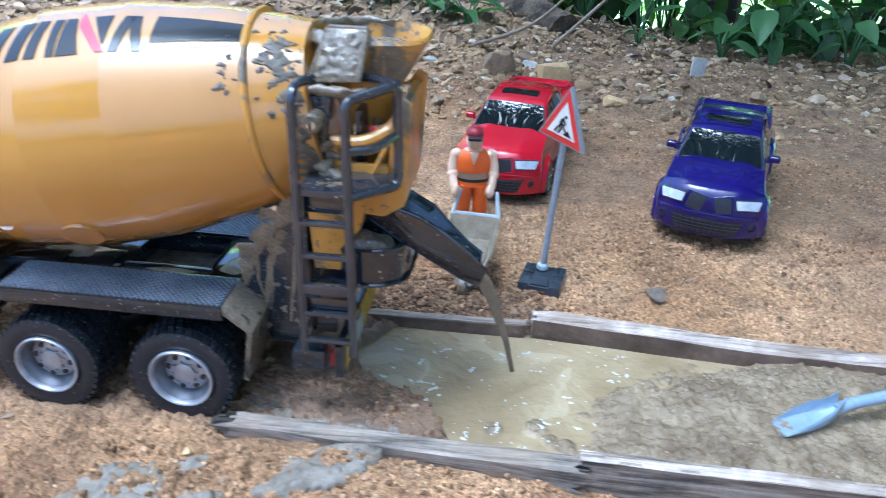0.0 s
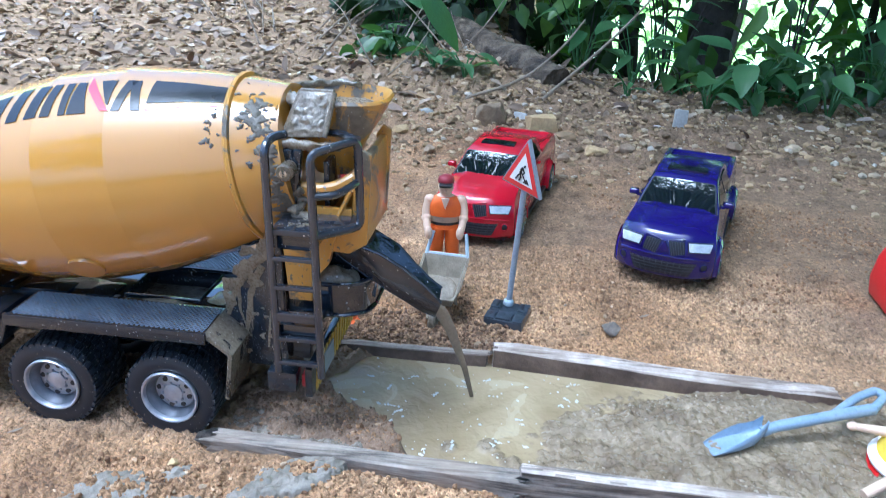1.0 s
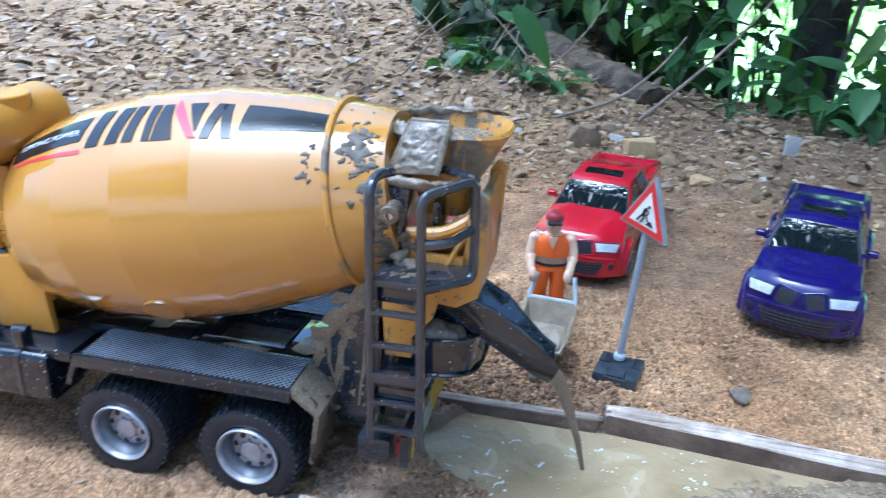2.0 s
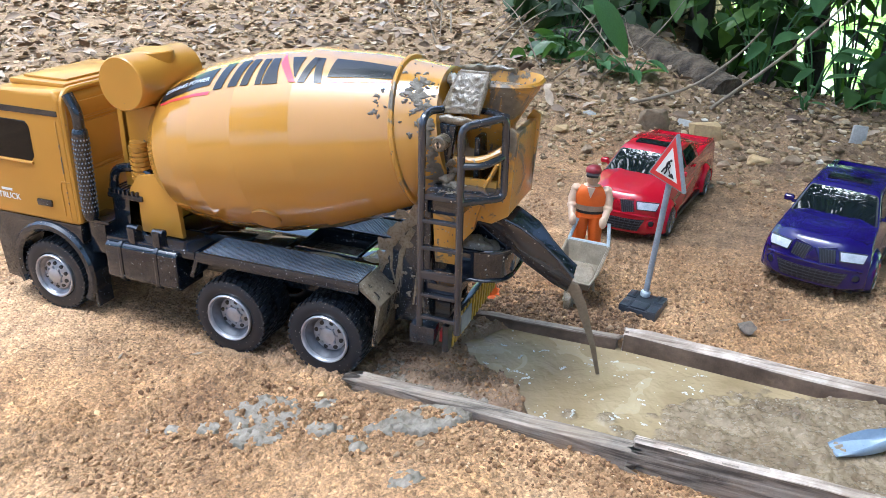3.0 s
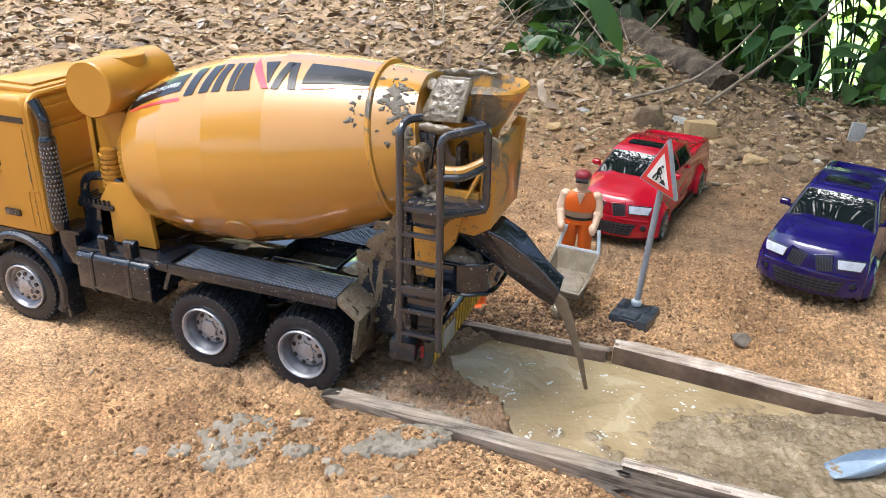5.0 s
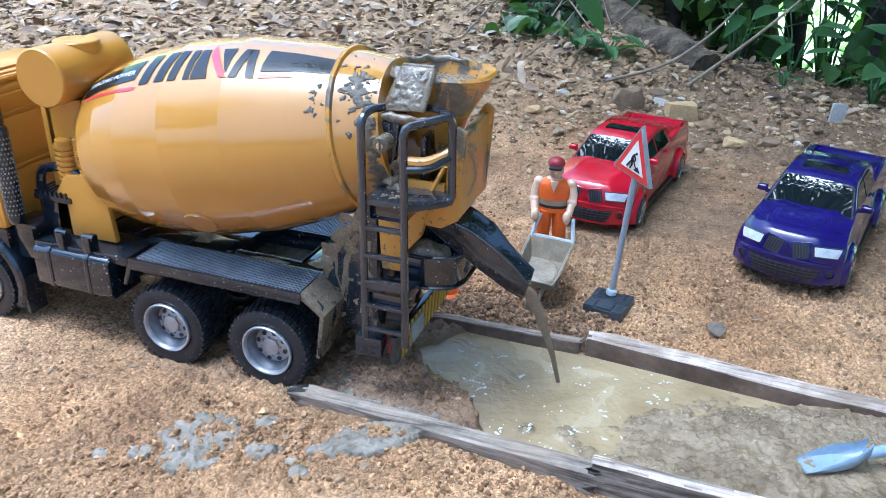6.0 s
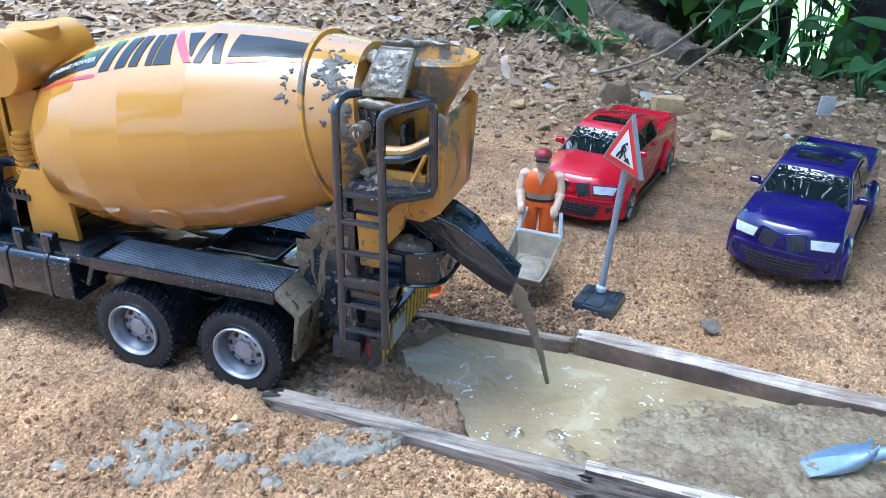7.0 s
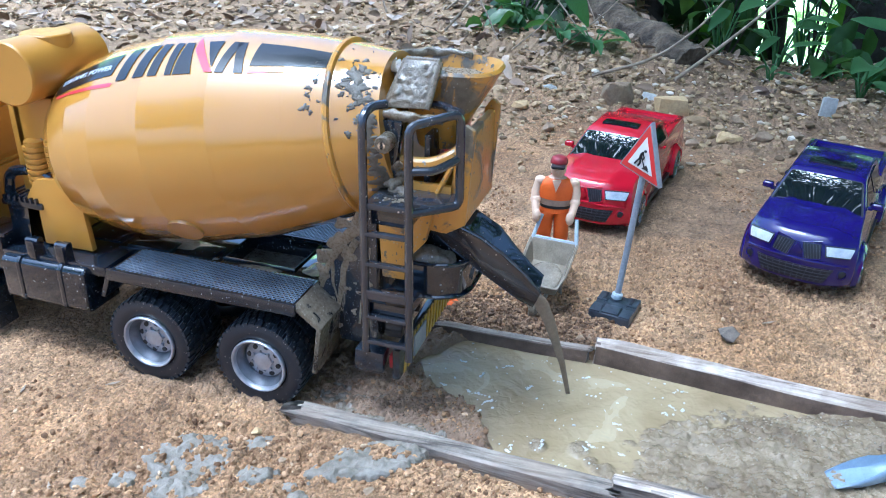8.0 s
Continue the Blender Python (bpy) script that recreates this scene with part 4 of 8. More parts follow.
b = plate([(-0.4992, CY0 + 0.012, 0.1335), (-0.4992, CY1 - 0.012, 0.1335), (-0.4895, CY1 - 0.012, 0.174), (-0.4895, CY0 + 0.012, 0.174)], 0.0012)
tp("windscreen", b, M["glass"], cab)
# ribs and grooves on the cab's back
CB = -0.4035
b = None
for y0, y1, z0, z1 in ((0.388, 0.486, 0.171, 0.1795), (0.392, 0.432, 0.128, 0.162), (0.444, 0.482, 0.128, 0.162), (0.392, 0.432, 0.090, 0.120), (0.444, 0.482, 0.090, 0.120)):
    b = box(CB - 0.0005, CB + 0.0018, y0, y1, z0, z1, 0.0009, bm=b)
tp("back_panel", b, M["yellow"], cab)
for z in (0.1225, 0.1655):
    tp("back_rib", tube([(CB + 0.0004, 0.386, z), (CB + 0.0004, 0.488, z)], 0.0012, 6), M["yellow"], cab)
tp("back_frame", tube([(CB - 0.0005, CY0 + 0.003, 0.079), (CB - 0.0005, CY0 + 0.003, 0.184), (CB - 0.003, CY0 + 0.012, 0.1895), (CB - 0.003, CY1 - 0.012, 0.1895), (CB - 0.0005, CY1 - 0.003, 0.184), (CB - 0.0005, CY1 - 0.003, 0.079)], 0.0026, 8, corner=0.006), M["yellow"], cab)
tp("corner_groove", tube([(-0.4105, CY0 - 0.0002, 0.080), (-0.4105, CY0 - 0.0002, 0.166)], 0.0006, 6), M["yellow_muddy"], cab)


def text_bm(words, size, place):
    """Raised lettering; place maps its flat (x, y, depth) into the world."""
    cu = bpy.data.curves.new("words", "FONT")
    cu.body, cu.size, cu.extrude, cu.align_x, cu.align_y = words, size, 0.0003, "CENTER", "CENTER"
    ob = bpy.data.objects.new("words", cu)
    me = ob.to_mesh()
    bb = bmesh.new()
    bb.from_mesh(me)
    ob.to_mesh_clear()
    bpy.data.objects.remove(ob)
    bpy.data.curves.remove(cu)
    bmesh.ops.subdivide_edges(bb, edges=bb.edges, cuts=1)
    for v in bb.verts:
        v.co = Vector(place(*v.co))
    return bb


tp("lettering", text_bm("TRUCK", 0.0075, lambda x, y, z: (-0.476 + x, CY0 - 0.0002 - z, 0.0935 + y)), M["decal_white"], cab, "white lettering", 0)
tp("lettering_bar", box(-0.4835, -0.472, CY0 - 0.0005, CY0 + 0.001, 0.0985, 0.1005, 0), M["decal_white"], cab)

# black lower cab with wheel arch
AX, AZ = -0.4392, 0.0305
arc = [(AX + 0.0365 * math.cos(radians(a)), AZ + 0.0365 * math.sin(radians(a))) for a in range(-12, 193, 12)]
arc = [q for q in arc if q[1] > AZ + 0.018 or q[0] < AX]
prof = [(-0.4035, 0.0767), (-0.4045, 0.060)] + arc + [(-0.4825, 0.012), (-0.499, 0.014), (-0.502, 0.05), (-0.5, 0.0767)]
b = prism(prof, CY0 + 0.0012, CY0 + 0.022, "y", 0.0012, 2)
prism(prof, CY1 - 0.022, CY1 - 0.0012, "y", 0.0012, 2, b)
box(-0.499, -0.484, CY0 + 0.021, CY1 - 0.021, 0.016, 0.0762, 0.001, bm=b)
box(-0.484, -0.405, CY0 + 0.021, CY1 - 0.021, 0.064, 0.0762, 0.001, bm=b)
tp("lower_cab", b, M["black_clean"], cab, "black lower cab and bumper")
for y, s in ((CY0, 1), (CY1, -1)):
    b = bmesh.new()
    rows = []
    for a in range(-32, 213, 7):
        ca, sa = math.cos(radians(a)), math.sin(radians(a))
        rows.append([b.verts.new((AX + r * ca, y + s * yy, AZ + r * sa)) for r, yy in ((0.0360, -0.0010), (0.0385, -0.0032), (0.0425, -0.0030), (0.0445, -0.0005), (0.0447, 0.017), (0.0360, 0.017))])
    for u, v in zip(rows, rows[1:]):
        for k in range(6):
            b.faces.new((u[k], u[(k + 1) % 6], v[(k + 1) % 6], v[k]))
    b.faces.new(rows[0])
    b.faces.new(rows[-1])
    tp("wheel_arch", b, M["black"])
    ya, yb = sorted((y, y + s * 0.018))
    tp("mudflap", prism([(AX + 0.0375, 0.046), (AX + 0.0405, 0.046), (AX + 0.0435, 0.002), (AX + 0.0400, 0.002)], ya, yb, "y", 0.0008), M["black"])
# steps
tp("step", box(-0.400, -0.382, 0.378, 0.40, 0.052, 0.080, 0.002), M["black_clean"])
tp("step_plate", box(-0.401, -0.376, 0.3765, 0.402, 0.0805, 0.0835, 0.001), M["black_clean"])

# exhaust
ea, eb, et = Vector((-0.3930, 0.3765, 0.0840)), Vector((-0.3908, 0.3765, 0.1620)), Vector((-0.3975, 0.3765, 0.1885))
em = Matrix.Translation(ea) @ (eb - ea).to_track_quat("Z", "Y").to_matrix().to_4x4()
muffler = tp("exhaust_muffler", lathe([(0.0050, 0.0), (0.0062, 0.003), (0.0064, 0.006), (0.0064, 0.073), (0.0060, 0.0765), (0.0048, 0.078)], em, 24), M["black"], None, "black perforated exhaust muffler")
tp("exhaust_pipe", tube([eb, eb + Vector((0.0004, 0, 0.012)), et], 0.0046, 14, corner=0.012), M["black_clean"])
b = bmesh.new()
for r in range(17):
    for k in range(16):
        a = 2 * math.pi * (k + 0.5 * (r % 2)) / 16
        ball(em @ scaled(0.0064 * math.cos(a), 0.0064 * math.sin(a), 0.0085 + r * 0.0038, 0.00065, 0.00065, 0.0010), 5, 3, b)
tp("perforation", b, M["plate"], muffler)["kind"] = "stuff"

# air filter, boxes behind the cab
tp("filter_box", box(-0.384, -0.352, 0.392, 0.43, 0.060, 0.108, 0.003), M["black_clean"])
tp("filter_lid", box(-0.386, -0.350, 0.390, 0.432, 0.1, 0.105, 0.0015), M["black"])
tp("hose", tube([(-0.385, 0.398, 0.106), (-0.381, 0.398, 0.124), (-0.360, 0.399, 0.1275), (-0.346, 0.401, 0.122)], 0.0038, 10, corner=0.012), M["black_clean"])
for k in range(7):
    tp("filter_fin", box(-0.3835 + 0.0046 * k, -0.3813 + 0.0046 * k, 0.3895, 0.412, 0.1045, 0.1085, 0.0005), M["black_clean"])
for x in (-0.352, -0.327):
    b = box(x - 0.0035, x + 0.0035, 0.374, 0.384, 0.068, 0.083, 0.001)
    tube([(x - 0.005, 0.379, 0.081), (x + 0.005, 0.379, 0.081)], 0.0035, 10, b)
    tp("clamp", b, M["black_clean"])
tp("frame_cover", box(-0.372, -0.300, 0.4145, 0.4575, 0.0585, 0.0722, 0.001), M["black_clean"])
tp("side_shelf", box(-0.38, -0.292, 0.376, 0.414, 0.064, 0.0715, 0.0015), M["black"])

# fuel tank
b = prism([(0.370, 0.038), (0.3705, 0.066), (0.3735, 0.069), (0.404, 0.069), (0.404, 0.034), (0.374, 0.034)], -0.378, -0.3065, "x", 0.0018, 3)
ft = tp("fuel_tank", b, M["black_clean"], None, "glossy black fuel tank with straps")
for x in (-0.3625, -0.3265):
    b = prism([(0.3692, 0.037), (0.3696, 0.0668), (0.373, 0.0702), (0.404, 0.0702), (0.404, 0.0328), (0.3735, 0.0328)], x - 0.0018, x + 0.0018, "x", 0.0008, 2)
    tp("strap", b, M["black_clean"], ft)

# water tank across the truck
WT = (-0.3510, 0.1993)
b = lathe([(0.0, 0), (0.0200, 0), (0.0213, 0.0010), (0.0215, 0.0020), (0.0215, 0.0735), (0.0213, 0.0745), (0.0203, 0.0755), (0, 0.0755)], pose(WT[0], 0.4605, WT[1], 90, 0, 0), 56, cap=False)
wt = tp("water_tank", b, M["yellow"], None, "yellow cylindrical water tank")
b = lathe([(0.0165, -0.012), (0.0165, -0.0008), (0.0157, 0.0), (0.0, 0.0)], pose(WT[0] + 0.0015, 0.424, WT[1] + 0.0212), 36)
tp("tank_cap", b, M["yellow"], wt)
b = prism([(-0.372, 0.118), (-0.335, 0.118), (-0.337, 0.180), (-0.372, 0.180)], 0.404, 0.409, "y", 0.001)
prism([(-0.372, 0.118), (-0.335, 0.118), (-0.337, 0.180), (-0.372, 0.180)], 0.463, 0.468, "y", 0.001, bm=b)
box(-0.376, -0.366, 0.404, 0.468, 0.10, 0.18, 0.001, bm=b)
tp("tank_bracket", b, M["yellow"])
mo = tp("drum_motor", lathe([(0.0072, 0.116), (0.0072, 0.149)], pose(-0.3560, 0.4015, 0), 18), M["yellow"], None, "ribbed yellow motor housing")
for k in range(7):
    z = 0.118 + k * 0.0042
    tp("motor_fin", lathe([(0.0085, z), (0.0085, z + 0.0024)], pose(-0.3560, 0.4015, 0), 18), M["yellow"], mo)
b = prism([(-0.368, 0.073), (-0.3655, 0.106), (-0.353, 0.1235), (-0.336, 0.1255), (-0.3165, 0.107), (-0.314, 0.073)], 0.392, 0.397, "y", 0.001)
prism([(-0.368, 0.073), (-0.3655, 0.106), (-0.353, 0.1235), (-0.336, 0.1255), (-0.3165, 0.107), (-0.314, 0.073)], 0.475, 0.48, "y", 0.001, bm=b)
box(-0.366, -0.345, 0.396, 0.476, 0.073, 0.11, 0.001, bm=b)
tp("front_pedestal", b, M["yellow"])

# deck over the rear wheels
b = prism([(-0.2835, 0.3705), (-0.1425, 0.3705), (-0.1425, 0.408), (-0.2835, 0.408)], 0.0715, 0.0745, "z", 0.0008)
dk = tp("deck", b, M["black"], None, "black wet deck plate over the rear wheels")
tp("deck", prism([(-0.2835, 0.464), (-0.1425, 0.464), (-0.1425, 0.5015), (-0.2835, 0.5015)], 0.0715, 0.0745, "z", 0.0008), M["black"])
BX0, BX1, BY0, BY1 = -0.222, -0.166, 0.417, 0.459
b = box(-0.305, BX0, 0.408, 0.464, 0.060, 0.0728, 0.0008)
box(BX1, -0.128, 0.408, 0.464, 0.060, 0.0728, 0.0008, bm=b)
box(BX0, BX1, 0.408, BY0, 0.060, 0.0728, 0.0008, bm=b)
box(BX0, BX1, BY1, 0.464, 0.060, 0.0728, 0.0008, bm=b)
well = tp("deck_well", b, M["black_clean"], None, "glossy wet black panel with a basin below the drum")
tp("basin", box(BX0, BX1, BY0, BY1, 0.058, 0.0615, 0.0005), M["cake_wet"], well, "basin with a film of wet cement")
tp("basin_rim", tube([(BX0, BY0, 0.0732), (BX1, BY0, 0.0732), (BX1, BY1, 0.0732), (BX0, BY1, 0.0732), (BX0, BY0, 0.0732)], 0.0011, 6), M["black_clean"], well)
for px, py, sx, sy in ((-0.262, 0.428, 0.022, 0.010), (-0.236, 0.4125, 0.010, 0.003), (-0.152, 0.425, 0.009, 0.012), (-0.19, 0.4125, 0.016, 0.003)):
    own = ball(scaled(px, py, 0.0729, sx, sy, 0.0009), 24, 6)
    for v in own.verts:
        v.co += Vector((1, 0.6, 0)) * 0.004 * noise.noise(v.co * 110)
    tp("cement_puddle", own, M["cake_wet"], well, "thin puddle of grey cement", 70)
for x0, x1, y0, y1 in ((-0.2985, -0.262, 0.4095, 0.425), (-0.248, -0.228, 0.409, 0.43)):
    tp("raised_pad", box(x0, x1, y0, y1, 0.0725, 0.0748, 0.001), M["black_clean"], well)
tp("deck_edge", box(-0.2845, -0.1415, 0.3685, 0.3712, 0.0675, 0.0762, 0.0008), M["black"])
tp("deck_edge", box(-0.2845, -0.1415, 0.5008, 0.5035, 0.0675, 0.0762, 0.0008), M["black"])
# raised net of the tread plate
b = bmesh.new()
for y0, y1 in ((0.3735, 0.4065), (0.4655, 0.4985)):
    for sgn in (-1, 1):
        x = -0.2815 - 0.033
        while x < -0.1445:
            ends = []
            for f in (0.0, 1.0):
                px = x + (y1 - y0) * (f if sgn > 0 else 1 - f) * 1.0
                ends.append(Vector((px, y0 + (y1 - y0) * f, 0)))
            a, c = ends
            lo, hi = -0.2815, -0.1445
            d = c - a
            t0 = max(0.0, min((lo - a.x) / d.x, (hi - a.x) / d.x))
            t1 = min(1.0, max((lo - a.x) / d.x, (hi - a.x) / d.x))
            if t1 - t0 > 0.03:
                u, w = a + d * t0, a + d * t1
                n = Vector((-d.y, d.x, 0)).normalized()
                ring = []
                for q in (u, w):
                    ring.append([b.verts.new(q + n * o + Vector((0, 0, z))) for o, z in ((-0.00045, 0.0743), (-0.00022, 0.0750), (0.00022, 0.0750), (0.00045, 0.0743))])
                for k in range(3):
                    b.faces.new((ring[0][k], ring[0][k + 1], ring[1][k + 1], ring[1][k]))
                b.faces.new(ring[0])
                b.faces.new(ring[1])
            x += 0.0035
tread_plate = tp("tread_plate", b, M["plate"], dk, "raised wet diamond net dusted with cement, pale glints put into its colour", 0)
tread_plate["kind"] = "stuff"
# front and rear mudguards of the deck
for y in (0.3705, 0.4655):
    b = prism([(-0.2835, 0.0745), (-0.2865, 0.072), (-0.294, 0.052), (-0.2905, 0.0515), (-0.2825, 0.0715)], y, y + 0.036, "y", 0.0006)
    tp("mudguard", b, M["black"])
    b = prism([(-0.1425, 0.0755), (-0.1245, 0.0605), (-0.1295, 0.0245), (-0.1325, 0.025), (-0.128, 0.0595), (-0.1435, 0.0715)], y, y + 0.037, "y", 0.0008)
    tp("rear_mudguard", b, M["guard"], None, "rear mudguard caked with grey cement")

# rear pedestal that carries the drum
for y in (0.4125, 0.4480):
    q = [(-0.137, 0.060), (-0.096, 0.060), (-0.096, 0.122), (-0.104, 0.132), (-0.112, 0.128), (-0.137, 0.088)]
    tp("rear_pedestal", prism(q, y, y + 0.012, "y", 0.0015), M["black_muddy"], None, "black rear pedestal with cement drips")
tp("side_skirt", prism([(-0.1425, 0.072), (-0.1290, 0.050), (-0.1253, 0.034), (-0.098, 0.034), (-0.098, 0.136), (-0.104, 0.138), (-0.1203, 0.1166)], 0.403, 0.4115, "y", 0.0012), M["black_muddy"], None, "black side plate with cement drips")
tp("rear_beam", box(-0.126, -0.094, 0.414, 0.47, 0.055, 0.105, 0.002), M["black"])
for y in (0.420, 0.452):
    tp("roller", lathe([(0.008, -0.005), (0.008, 0.005)], pose(-0.112, y, 0.122, 90, 0, 0), 18), M["black_muddy"])

# the drum
TILT_D = radians(10.7)
DC = Vector((-0.2183, YC, 0.1587))
DA = Vector((math.cos(TILT_D), 0, math.sin(TILT_D)))
DU = Vector((-math.sin(TILT_D), 0, math.cos(TILT_D)))
DN = Vector((0, -1, 0))
DRUM = [(-0.1254, 0.0), (-0.1254, 0.036), (-0.1235, 0.0425), (-0.1174, 0.0490), (-0.105, 0.0575), (-0.085, 0.0637), (-0.062, 0.0685), (-0.020, 0.0724), (0.028, 0.0698), (0.075, 0.0612), (0.101, 0.0545), (0.118, 0.0495), (0.131, 0.0455)]
DS, DR = [s for s, r in DRUM], [r for s, r in DRUM]


def on_drum(s, ang, off=0.0):
    r = float(np.interp(s, DS[1:], DR[1:])) + off
    return DC + DA * s + (DN * math.cos(ang) + DU * math.sin(ang)) * r


dm = Matrix((( *DU.cross(DA), 0), (*DU, 0), (*DA, 0), (0, 0, 0, 1))).transposed()
dm.translation = DC
# finer steps along the profile keep the barrel round
fine = []
for s0, s1 in zip(range(len(DRUM)), range(1, len(DRUM))):
    fine.append((DRUM[s0][1], DRUM[s0][0]))
fine.append((DRUM[-1][1], DRUM[-1][0]))
drum = tp("drum", lathe(fine, dm, 128), M["yellow_drum"], None, "glossy yellow mixer drum with black and red decals", 3.4)
tp("drum_ring", lathe([(0.0543, 0.0990), (0.0564, 0.0995), (0.0572, 0.1010), (0.0564, 0.1026), (0.0535, 0.1032)], dm, 96), M["yellow_muddy"], drum, "raised ring smeared with cement")
for k in range(1, 3):
    ang = radians(25 + 120 * k)
    c = on_drum(0.09, ang, 0.001)
    out = (DN * math.cos(ang) + DU * math.sin(ang))
    m = Matrix.Translation(c) @ out.to_track_quat("Z", "Y").to_matrix().to_4x4()
    tp("drum_bolt", lathe([(0.0026, -0.003), (0.0026, 0.0018), (0.002, 0.0026), (0, 0.0028)], m, 14), M["yellow_muddy"], drum)
ang = radians(-40)
m = Matrix.Translation(on_drum(-0.0154, ang, 0.0002)) @ (DN * math.cos(ang) + DU * math.sin(ang)).to_track_quat("Z", "Y").to_matrix().to_4x4()
tp("inspection_hatch", lathe([(0.0112, -0.003), (0.0122, -0.003), (0.0122, 0.0009), (0.0112, 0.0009)], m, 30), M["yellow_drum"], drum)


def wrapped(poly, a0, a1, bm=None, off=0.0004):
    """A flat shape laid on the drum: poly in (s, 0..1), 0..1 running from a0 to a1 (degrees)."""
    own = bmesh.new()
    f = own.faces.new([own.verts.new((s, v, 0)) for s, v in poly])
    bmesh.ops.triangulate(own, faces=[f])
    for k in range(1, 14):
        bmesh.ops.bisect_plane(own, geom=own.verts[:] + own.edges[:] + own.faces[:], plane_co=(0, k / 14, 0), plane_no=(0, 1, 0))
    lo = min(s for s, v in poly)
    hi = max(s for s, v in poly)
    k = math.ceil(lo / 0.012) * 0.012
    while k < hi:
        bmesh.ops.bisect_plane(own, geom=own.verts[:] + own.edges[:] + own.faces[:], plane_co=(k, 0, 0), plane_no=(1, 0, 0))
        k += 0.012
    for v in own.verts:
        v.co = on_drum(v.co.x, radians(a0 + (a1 - a0) * v.co.y), off)
    return join(bm, own)


# decals: front panel, block shapes with a red wedge, rear panel, red stripes
def decal(start, flip):
    a0, a1 = (start, start + 23) if not flip else (start + 23, start)
    f = -1 if flip else 1
    lay = lambda poly, b=None, off=0.0004: wrapped([(min(max(s * f, -0.103), 0.0985), v) for s, v in poly], a0, a1, b, off)
    for poly in ([(0.0522, 0.21), (0.0990, 0.29), (0.0988, 0.91), (0.0529, 1.02)], [(-0.1019, 0.07), (-0.0471, 0.21), (-0.0453, 0.91), (-0.1000, 0.66)]):
        tp("decal_panel", lay(poly), M["decal_black"], drum, "black decal panel")
    for poly in ([(0.0519, 0.0), (0.0985, 0.14), (0.0985, 0.23), (0.0520, 0.10)], [(-0.0985, -0.05), (-0.0450, -0.12), (-0.0445, -0.02), (-0.1005, 0.03)]):
        tp("decal_stripe", lay(poly), M["decal_red"], drum, "red decal stripe")
    tp("decal_wedge", lay([(0.0095, 1.23), (0.0116, 0.71), (0.0244, 0.02), (0.0300, 0.0)], None, 0.0007), M["decal_red"], drum, "red decal wedge")
    shapes = [
        [[(-0.0415, 0), (-0.0330, 0), (-0.0300, 1), (-0.0388, 1)], [(-0.0275, 0), (-0.0190, 0), (-0.0160, 0.98), (-0.0241, 0.98)]],
        [[(-0.0160, 0.0), (-0.0095, 0.0), (-0.0080, 1), (-0.0142, 1)], [(-0.0035, 0.0), (0.0010, 0.0), (0.0004, 1), (-0.0050, 1)]],
        [[(0.0022, 0.0), (0.0150, 0.0), (0.0080, 1), (0.0022, 1)]],
        [[(0.0275, 0.20), (0.0290, 0.16), (0.0292, 1.0), (0.0182, 1.0)]],
        [[(0.0312, 0.0), (0.0365, 0.0), (0.0420, 1.0), (0.0356, 1.0)], [(0.0385, 1.0), (0.0445, 1.0), (0.0490, 0.0), (0.0435, 0.0)]],
    ]
    for shape in shapes:
        b = None
        for poly in shape:
            b = lay(poly, b, 0.0005)
        tp("decal_shape", b, M["decal_black"], drum, "black block shape")
    words = text_bm("STRONG POWER", 0.0062, lambda x, y, z: on_drum(-0.0735 * f + x * f, radians(a0 + (a1 - a0) * (0.44 + y / 0.027)), 0.0006 + z * 0.5))
    tp("lettering", words, M["decal_white"], drum, "white lettering", 0)


decal(48, False)
decal(228, True)


# cement on the rear of the drum
def blobs(name, spots, material, parent, label="", seed=0):
    r = random.Random(seed)
    b = bmesh.new()
    for place, normal, size, thick in spots:
        own = bmesh.new()
        bmesh.ops.create_icosphere(own, subdivisions=3, radius=1)
        ph = [r.random() * 6 for _ in range(4)]
        q = Vector(normal).to_track_quat("Z", "Y").to_matrix().to_4x4()
        for v in own.verts:
            a = math.atan2(v.co.y, v.co.x)
            k = 1 + 0.28 * math.sin(2 * a + ph[0]) + 0.2 * math.sin(3 * a + ph[1]) + 0.12 * math.sin(5 * a + ph[2])
            n = 1 + 0.3 * noise.noise(v.co * 2.5 + Vector((ph[3], 0, 0)))
            v.co = Vector((v.co.x * size * k, v.co.y * size * k, v.co.z * thick * n))
        own.transform(Matrix.Translation(place) @ q)
        join(b, own)
    ob = tp(name, b, material, parent, label)
    ob["kind"] = "stuff"
    return ob


def film(s0, a0, size, r, bm):
    """A thin irregular patch of cement that follows the drum."""
    own = bmesh.new()
    ph = [r.random() * 6 for _ in range(4)]
    rad = float(np.interp(s0, DS[1:], DR[1:]))
    rings = []
    for i in range(5):
        f = i / 4
        row = []
        for k in range(22):
            a = 2 * math.pi * k / 22
            e = 1 + 0.3 * math.sin(2 * a + ph[0]) + 0.22 * math.sin(3 * a + ph[1]) + 0.25 * math.sin(6 * a + ph[2]) + 0.18 * math.sin(9 * a + ph[3])
            u, v = size * f * e * math.cos(a), size * 0.85 * f * e * math.sin(a)
            off = (0.0006 * (1 - f * f) + 0.0005 * noise.noise(Vector((u * 600, v * 600, ph[3]))) * (1 - f)) if f < 1 else -0.0008
            row.append(own.verts.new(on_drum(min(max(s0 + u, -0.12), 0.130), math.radians(a0) + v / rad, off + 0.0003 * (f < 1))))
            if i == 0:
                break
        rings.append(row)
    for k in range(22):
        own.faces.new((rings[0][0], rings[1][k], rings[1][(k + 1) % 22]))
    for u, v in zip(rings[1:], rings[2:]):
        for k in range(22):
            own.faces.new((u[k], v[k], v[(k + 1) % 22], u[(k + 1) % 22]))
    return join(bm, own)


